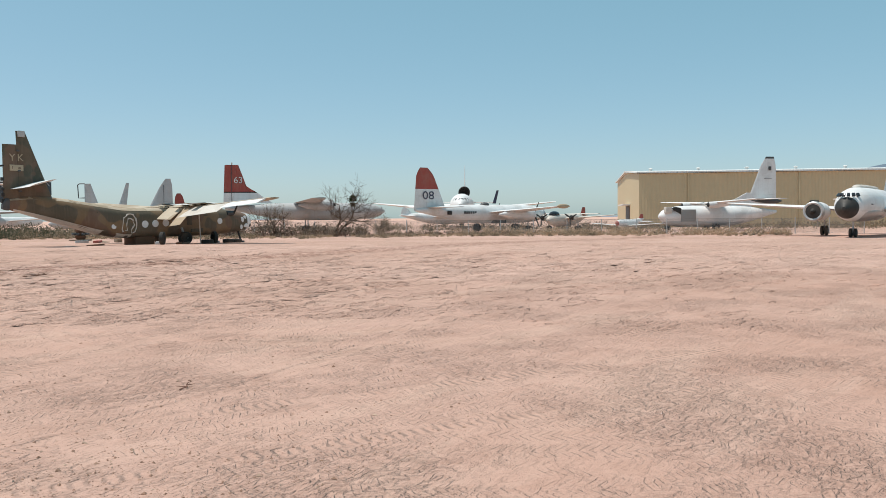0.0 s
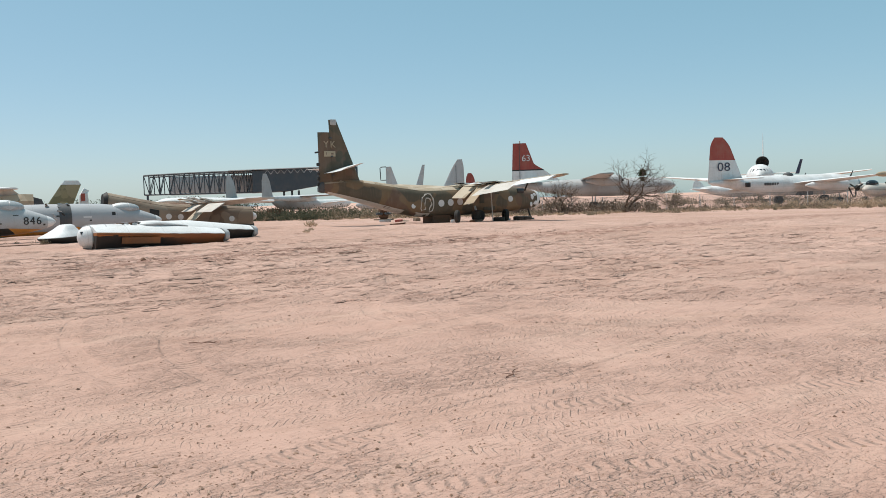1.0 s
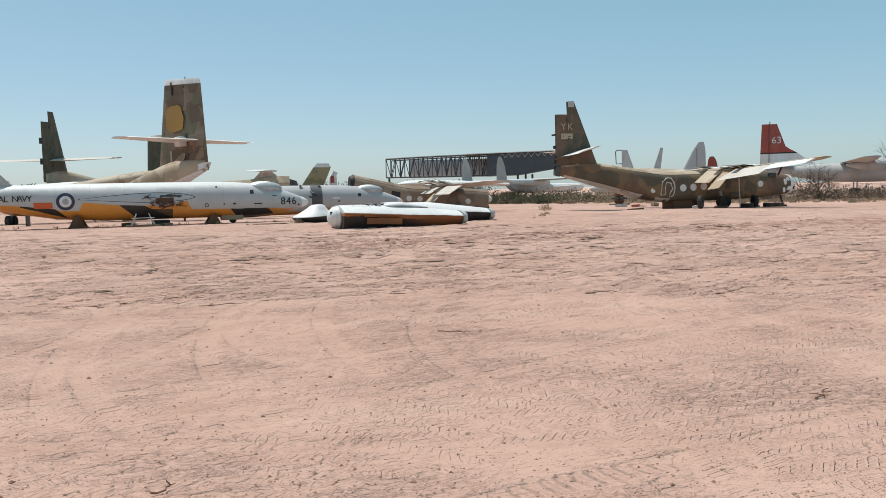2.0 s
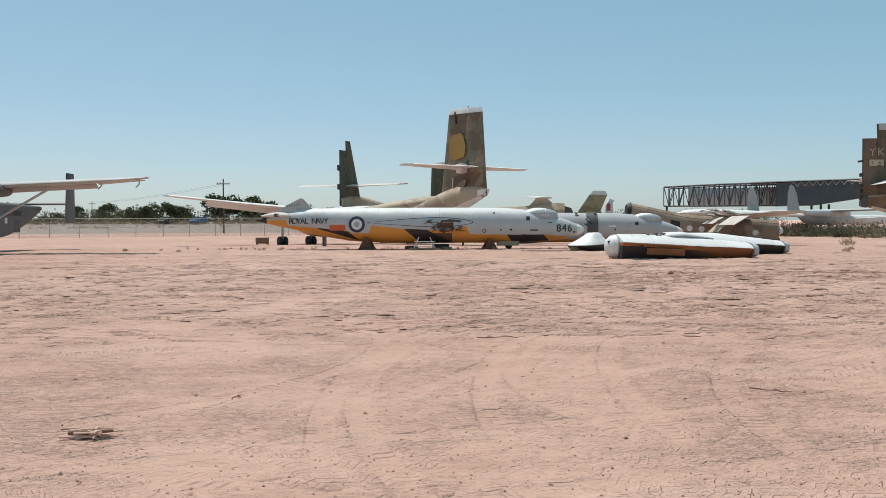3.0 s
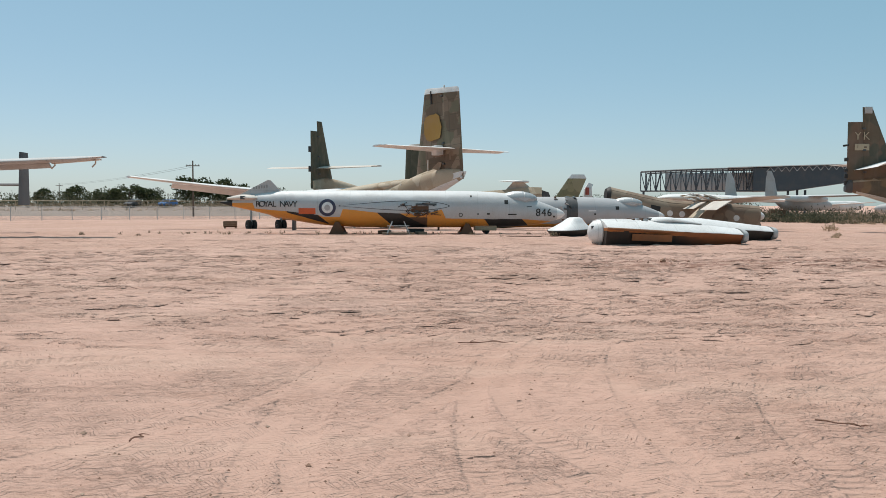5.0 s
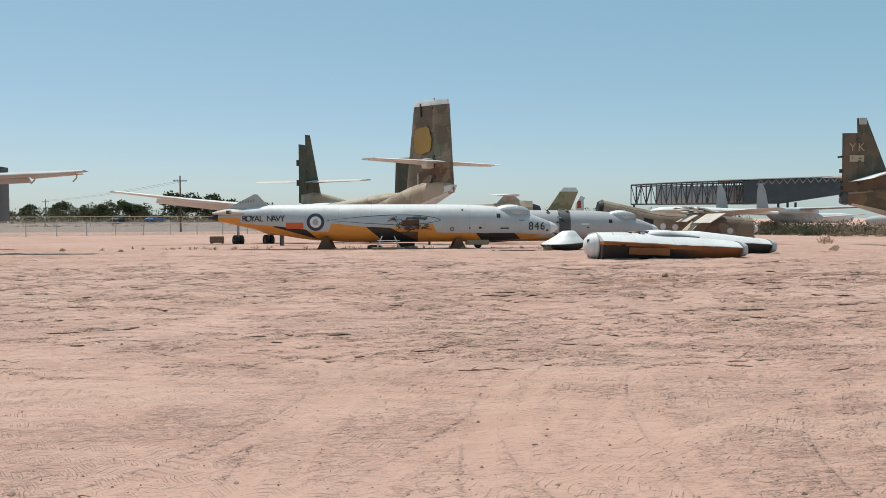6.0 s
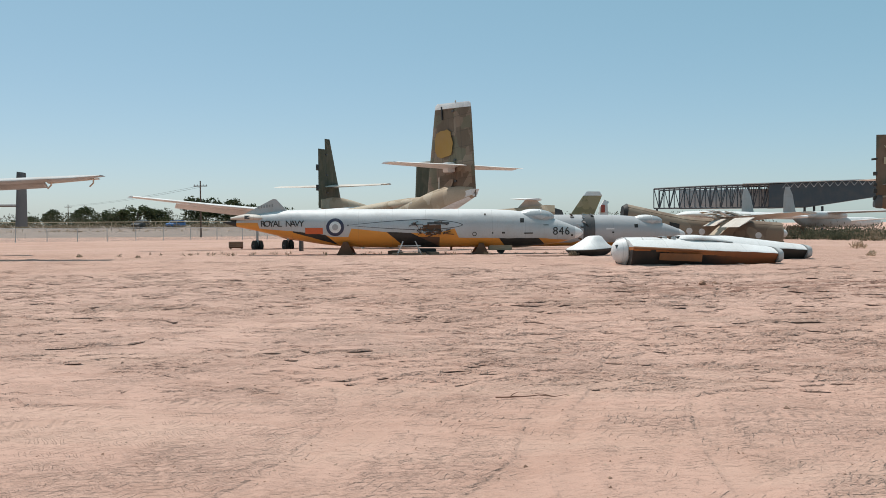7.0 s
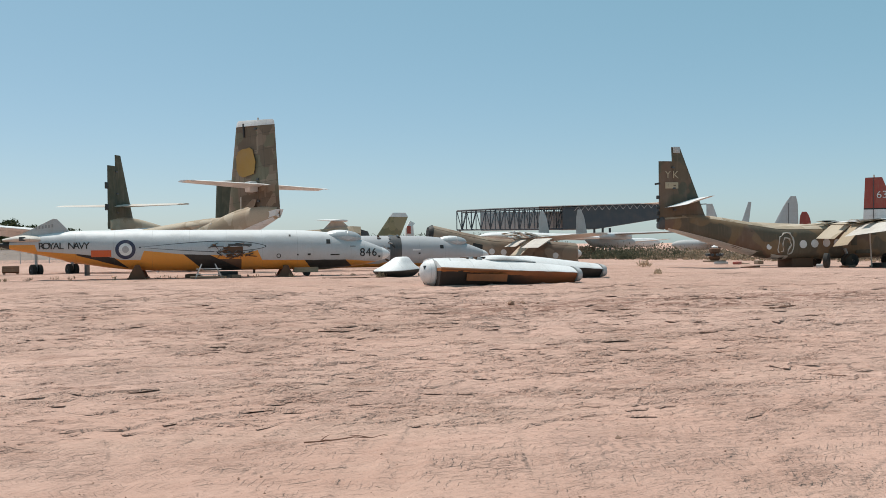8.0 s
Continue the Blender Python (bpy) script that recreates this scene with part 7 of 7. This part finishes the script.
# ---- white-winged tug aircraft behind the jet's tail ----
tug = airplane("tug_aircraft", heading(-13.6, 80.0, -58), "orange and white aircraft with a long pale wing on its wheels", 16.5, 0.95, 1.75, ORANGE,
               (2.6, 1.2, 0.0, 0.2, 2.2, 2.6), [(2.6, WHITE)], (9.6, 3.0, 1.7, 13.2, 3.0, 1.15, 0.3), (2.3, 1.4, 3, 2.2), nose_skin=WHITE)
for ob in tug.children:
    if ob.name.startswith("wing") or ob.name.startswith("tailplane"):
        ob.data.materials.clear()
        ob.data.materials.append(WHITE)
part("flap", foil(bmesh.new(), [((6.8, -1.2, 3.0), (-0.5, 0, -0.5), 0.06), ((7.2, -9.5, 3.75), (-0.4, 0, -0.36), 0.05)]), WHITE, tug)
part("upper_deck", body([(1, 2.5, 0.3, 0.15), (5, 2.3, 0.75, 0.5), (12, 2.2, 0.8, 0.55), (15, 2.0, 0.4, 0.3)], 20), WHITE, tug, "white upper fuselage")
for gx, gy in ((8.4, -0.9), (8.4, -3.5)):
    for o in (-0.22, 0.22):
        wheel(tug, (gx, gy + o, 0.42), 0.44, 0.3)
    part("gear_leg", tube(bmesh.new(), [(gx, gy, 0.4), (gx, gy, 2.3)], 0.1, 8), LIGHTGREY, tug)
eng = thing("jet_engine_pod", "white engine pod with a dark open mouth behind the jet", "aircraft part", heading(-6.6, 60.5, -12, 1.55))
part("pod", body([(-2.4, 0.5, 0.2, 0.2), (-1.4, 0.5, 0.42, 0.42), (0.0, 0.5, 0.45, 0.45), (0.4, 0.5, 0.4, 0.4)], 22), WHITE, eng)
part("mouth", spin(bmesh.new(), [(0.2, 0.34), (0.42, 0.36), (0.43, 0.3), (0.1, 0.0005)], 20, "x", (0, 0, 0.5)), BLACK, eng, "black open mouth")
part("stand", box(bmesh.new(), (-0.8, -0.3, -1.75), (-0.68, 0.3, 0.1), 0.02), DARKGREY, eng, "rusty stand")


def crate(x, y, w, d, h, deg, mt, label, slats=True):
    a = thing("storage_crate", label, "crate", heading(x, y, deg))
    part("box", box(bmesh.new(), (-w / 2, -d / 2, 0.1), (w / 2, d / 2, h), 0.03), mt, a)
    if slats:
        for k in range(3):
            z = 0.2 + (h - 0.35) * k / 2
            part("slat", box(bmesh.new(), (-w / 2 - 0.02, -d / 2 - 0.04, z), (w / 2 + 0.02, -d / 2 - 0.003, z + 0.12), 0.01), WOOD, a)
    for s in (-1, 1):
        part("runner", box(bmesh.new(), (s * w * 0.4 - 0.06, -d / 2, 0), (s * w * 0.4 + 0.06, d / 2, 0.1), 0.01), WOOD, a)
    return a


crate(-14.3, 73.5, 1.1, 0.7, 0.62, 8, RUST, "dark slatted crate on the dirt")
# engine on a pallet and scrap beside the camouflaged transport
eng2 = thing("engine_on_pallet", "stripped grey piston engine on a timber pallet", "engine", heading(51.5, 83.5, 20))
part("pallet", box(bmesh.new(), (-0.9, -0.8, 0), (0.9, 0.8, 0.14), 0.02), WOOD, eng2)
part("engine_block", spin(bmesh.new(), [(0.14, 0.4), (0.3, 0.55), (0.55, 0.6), (0.6, 0.45), (1.0, 0.45), (1.05, 0.62), (1.35, 0.6), (1.5, 0.3)], 18, "z"), RUST, eng2)
for k in range(9):
    q = 6.283 * k / 9
    part("cylinder", tube(bmesh.new(), [(0.6 * math.cos(q), 0.6 * math.sin(q), 0.75), (0.92 * math.cos(q), 0.92 * math.sin(q), 0.75)], 0.14, 9), DARKGREY, eng2)
part("cover", spin(bmesh.new(), [(1.45, 0.34), (1.6, 0.36), (1.72, 0.15), (1.75, 0.01)], 7, "z"), WHITE, eng2, "white cover")


def tyre(x, y, r, w, flat, label):
    a = thing("loose_tyre", label, "tyre", heading(x, y, x * 37 % 90))
    c = part("tread", spin(bmesh.new(), [(-w / 2, r * 0.55), (-w / 2, r * 0.85), (-w * 0.36, r), (w * 0.36, r), (w / 2, r * 0.85), (w / 2, r * 0.55), (w * 0.2, r * 0.5), (-w * 0.2, r * 0.5), (-w / 2, r * 0.55)], 24, "z" if flat else "y"), RUBBER, a)
    c.location.z = w / 2 if flat else r
    return a


for x, y, fl in ((48.6, 55.2, True), (49.3, 55.0, True), (44.6, 53.0, True), (45.8, 53.6, False), (40.0, 52.6, False)):
    tyre(x, y, 0.5, 0.34, fl, "old black aircraft tyre lying under the transport")
dg2 = random.Random(44)
for k, (x, y) in enumerate(((46.0, 74), (47.2, 73.2), (48.4, 74.0), (49.0, 72.5), (40.8, 54.2), (43.4, 54.6), (46.8, 55.4), (47.6, 56.0), (42.2, 53.4), (36.0, 55.3))):
    ob = part("scrap_metal", box(bmesh.new(), (-0.6, -0.25, 0), (0.6, 0.25, dg2.uniform(0.1, 0.45)), 0.03, pose(0, 0, 0, 0, dg2.uniform(-5, 5), dg2.uniform(0, 180))), dg2.choice((RUST, ALU, WOOD, PALE, RED)))
    tagged(ob, "weathered scrap metal piece by the camouflaged transport", "scrap", "scrap round the transport")
    ob.location = (x, y, gz(x, y))


def hose(p0, p1, label, r=0.05, sag=0.25):
    """A dark beam lying loosely on the dirt, drawn as a bent round bar."""
    g = random.Random(int(p0[0] * 10))
    p0, p1 = Vector((*p0, 0)), Vector((*p1, 0))
    pts = []
    for u in np.linspace(0, 1, 14):
        p = p0.lerp(p1, u)
        p.y += g.uniform(-sag, sag)
        p.z = gz(p.x, p.y) + r * 0.9
        pts.append(p)
    return tagged(part("hose", tube(bmesh.new(), pts, r, 6), RUST, None), label, "hose")


# the beam on the dirt by the fairing, drawn as a thin bent bar
hose((5.4, 46.3), (8.6, 46.1), "short dark beam beside the cast-off fairing", 0.03, 0.1)


# ---- sticks, clods and stones on the near dirt ----
def gh(x, y):
    return float(ground_height(np.array([x]), np.array([y]))[0][0])


DRYWOOD = paint("bleached split wood", (0.74, 0.49, 0.385), 0.9, 0.3, dirt=(0.5, 0.3, 0.22), scale=6)
DARKWOOD = paint("dark dry twig", (0.2, 0.1, 0.065), 0.9, 0.3, scale=6)


def stick_pile(x, y):
    a = thing("stick_pile", "bundle of broken bleached sticks on the dirt", "sticks", pose(x, y, gh(x, y)))
    g = random.Random(9)
    for k in range(24):
        an = g.gauss(0, 0.3) if k % 4 else g.gauss(1.2, 0.4)
        ln = g.uniform(0.12, 0.4) if k % 4 else g.uniform(0.08, 0.16)
        cx, cy, cz = g.uniform(-0.12, 0.12), g.uniform(-0.07, 0.07), 0.012 + 0.011 * g.randint(0, 4)
        d = Vector((math.cos(an), math.sin(an) * 0.8, g.uniform(-0.08, 0.12)))
        r = g.uniform(0.007, 0.014)
        p0 = Vector((cx, cy, cz)) - d * ln / 2
        p0.z = max(p0.z, r)
        part("stick", tube(bmesh.new(), [p0, Vector((cx + g.uniform(-0.02, 0.02), cy + g.uniform(-0.02, 0.02), cz + 0.01)), Vector((cx, cy, cz)) + d * ln / 2], [r, r * 0.9, r * 0.5], 6), g.choice((DRYWOOD, DRYWOOD, DRYWOOD, DRYWOOD, DARKWOOD)), a)
    part("bark_piece", tube(bmesh.new(), [(-0.15, -0.03, 0.045), (0.02, -0.035, 0.055), (0.2, -0.02, 0.06)], [0.014, 0.019, 0.012], 7), DARKWOOD, a, "dark split bark")
    return a


stick_pile(-2.55, 5.93)


def twig(x, y, ln, deg, seed, forks=3, label="dry forked twig lying on the dirt", thick=1.0):
    a = thing("twig", label, "twig", pose(x, y, gh(x, y), 0, 0, deg))
    g = random.Random(seed)
    pts = [(-ln / 2 + ln * u, g.uniform(-0.03, 0.03), 0.012 + g.uniform(0, 0.02)) for u in np.linspace(0, 1, 6)]
    stem = part("stem", tube(bmesh.new(), pts, [q * thick for q in (0.007, 0.0065, 0.006, 0.005, 0.004, 0.0025)], 6), DARKWOOD, a)
    for k in range(forks):
        p = Vector(pts[g.randint(1, 4)])
        e = p + Vector((g.choice((-1, 1)) * ln * g.uniform(0.1, 0.25), g.uniform(-0.12, 0.12), g.uniform(0.0, 0.05)))
        part("side_twig", tube(bmesh.new(), [p, (p + e) / 2 + Vector((0, 0.01, 0.005)), e], [0.005 * thick, 0.004 * thick, 0.002 * thick], 5), DARKWOOD, a)
    return a


twig(1.22, 11.44, 0.72, 8, 1)
twig(13.75, 22.4, 1.1, 25, 2, 8, "dark broken branch lying on the dirt", 3.5)
twig(3.6, 7.6, 0.4, -35, 3, 2)
twig(5.2, 3.4, 0.3, 20, 4, 2)
twig(-1.7, 7.4, 0.22, 80, 5, 1)
twig(0.2, 3.2, 0.18, 50, 6, 1)
twig(7.4, 13.0, 0.35, -20, 7, 2)
twig(18.0, 12.5, 0.5, 70, 8, 3)
twig(2.0, 24.6, 0.6, 30, 9, 2)
twig(10.3, 21.5, 0.5, -15, 10, 3)


def clods(name, label, n, seed, size, region, material):
    """Loose crumbs of earth, far too many to count."""
    g = np.random.RandomState(seed)
    x, y = region(g, n)
    z = ground_height(x, y)[0]
    s = size * np.exp(g.normal(0, 0.5, n))
    base = np.array([(1, 0, 0), (-0.5, 0.87, 0), (-0.5, -0.87, 0), (0.1, 0.05, 0.75), (0, 0, -0.5)])
    tri = np.array([(0, 1, 3), (1, 2, 3), (2, 0, 3), (1, 0, 4), (2, 1, 4), (0, 2, 4)])
    an = g.uniform(0, 6.28, n)
    jit = base[None] * g.uniform(0.6, 1.35, (n, 5, 1))
    c, sn = np.cos(an)[:, None], np.sin(an)[:, None]
    px = (jit[:, :, 0] * c - jit[:, :, 1] * sn) * s[:, None] + x[:, None]
    py = (jit[:, :, 0] * sn + jit[:, :, 1] * c) * s[:, None] + y[:, None]
    pz = jit[:, :, 2] * s[:, None] * 0.8 + z[:, None] + s[:, None] * 0.15
    V = np.stack([px, py, pz], -1).reshape(-1, 3)
    F = (tri[None] + 5 * np.arange(n)[:, None, None]).reshape(-1, 3)
    me = bpy.data.meshes.new(name)
    me.from_pydata(V, [], F.tolist())
    me.materials.append(material)
    return tagged(new(name, me), label, "stones", kind="stuff")


def fan(lo, hi, a0=-2, a1=128):
    def region(g, n):
        d = lo * (hi / lo) ** g.uniform(0, 1, n)
        an = np.radians(g.uniform(a0, a1, n))
        return 0.2 + d * np.cos(an), d * np.sin(an)
    return region


CRUMB = leafy("earth crumbs", [(0.42, 0.27, 0.195), (0.3, 0.18, 0.125), (0.52, 0.37, 0.28)], 0.95, False)
DARKCRUMB = leafy("dark red earth clods", [(0.2, 0.105, 0.07), (0.26, 0.15, 0.1), (0.33, 0.2, 0.14)], 0.95, False)
clods("earth_crumbs", "fine crumbs of loose pink earth", 14000, 51, 0.006, fan(2.2, 22), CRUMB)
clods("stones", "scattered small dark stones on the dirt", 130, 52, 0.006, fan(3, 36), DARKCRUMB)


def crust_ridges(name, label, n, seed, material):
    """Broken edges of dried earth: low ridges, steep on one side and gentle on the other, in drifts."""
    g = np.random.RandomState(seed)
    d = 12 * (50 / 12) ** g.uniform(0, 1, 3 * n)
    an = np.radians(g.uniform(-2, 128, 3 * n))
    x, y = 0.2 + d * np.cos(an), d * np.sin(an)
    keep = (0.5 * fbm(x * 0.45, y, 0.8, 3) + 0.4 * fbm(x * 0.7, y * 1.3 + 9, 2.9, 2) + 0.3 * np.clip((y + 0.35 * x - 17) / 9, -1, 1) - 0.9 * np.clip((d - 31) / 10, 0, 1) + g.uniform(-0.6, 0.6, 3 * n)) > 0.1
    x, y, d = x[keep][:n], y[keep][:n], d[keep][:n]
    n = len(x)
    size = np.clip(np.exp(g.normal(0, 0.35, n)), 0.5, 1.7) * (0.55 + d / 50)
    half, high, deep = 0.24 * size * g.uniform(0.5, 2.4, n), 0.021 * size, 0.16 * size
    turn = g.normal(0, 0.3, n)
    c, q = np.cos(turn), np.sin(turn)
    k = 7
    u = np.linspace(-1, 1, k)
    V = np.zeros((n, k, 3, 3))
    bend = g.uniform(-0.5, 0.5, n)
    for i in range(k):
        end = 1 - abs(u[i]) ** 2.5
        jag = g.uniform(0.55, 1.25, n)
        off = bend * half * u[i] ** 2 + g.uniform(-0.4, 0.4, n) * deep
        for j, (dy, hz) in enumerate(((-0.22, -0.25), (0.0, 1.0), (1.2, -0.25))):
            a, b = half * u[i], off + dy * deep * (0.3 + 0.7 * end)
            px, py = x + a * c - b * q, y + a * q + b * c
            V[:, i, j] = np.stack([px, py, hz * high * jag * (end if hz > 0 else 1)], 1)
    flat_v = V.reshape(-1, 3)
    flat_v[:, 2] += np.repeat(ground_height(x, y)[0], 3 * k)
    base = []
    for i in range(k - 1):
        for j in range(2):
            p = i * 3 + j
            base.append((p, p + 3, p + 4, p + 1))
    F = (np.array(base)[None] + 3 * k * np.arange(n)[:, None, None]).reshape(-1, 4)
    me = bpy.data.meshes.new(name)
    me.from_pydata(flat_v, [], F.tolist())
    me.materials.append(material)
    return tagged(new(name, me), label, "earth", kind="stuff")


crust_ridges("crust_ridges", "low broken ridges of dried pink earth", 4600, 61, DIRT)


def windrow(g, n):
    x = g.uniform(3, 30, n)
    return x, 24.5 + 0.08 * (x - 8) + g.normal(0, 1.7, n) * (1 + 0.5 * np.sin(x * 1.3))


clods("turned_earth", "windrow of turned red earth clods", 2600, 53, 0.011, windrow, DARKCRUMB)
for x, y, r in ((7.72, 25.42, 0.085), (8.08, 25.5, 0.075), (8.4, 25.2, 0.04)):
    g = np.random.RandomState(int(x * 100))
    bm = bmesh.new()
    bmesh.ops.create_icosphere(bm, subdivisions=2, radius=r)
    for v in bm.verts:
        v.co *= 1 + g.uniform(-0.22, 0.22)
        v.co.z *= 0.8
    ob = tagged(part("earth_clod", bm, DARKCRUMB, None, "", False), "dark lump of turned red earth", "clod", "lumps of turned earth")
    ob.location = (x, y, gh(x, y) + r * 0.5)
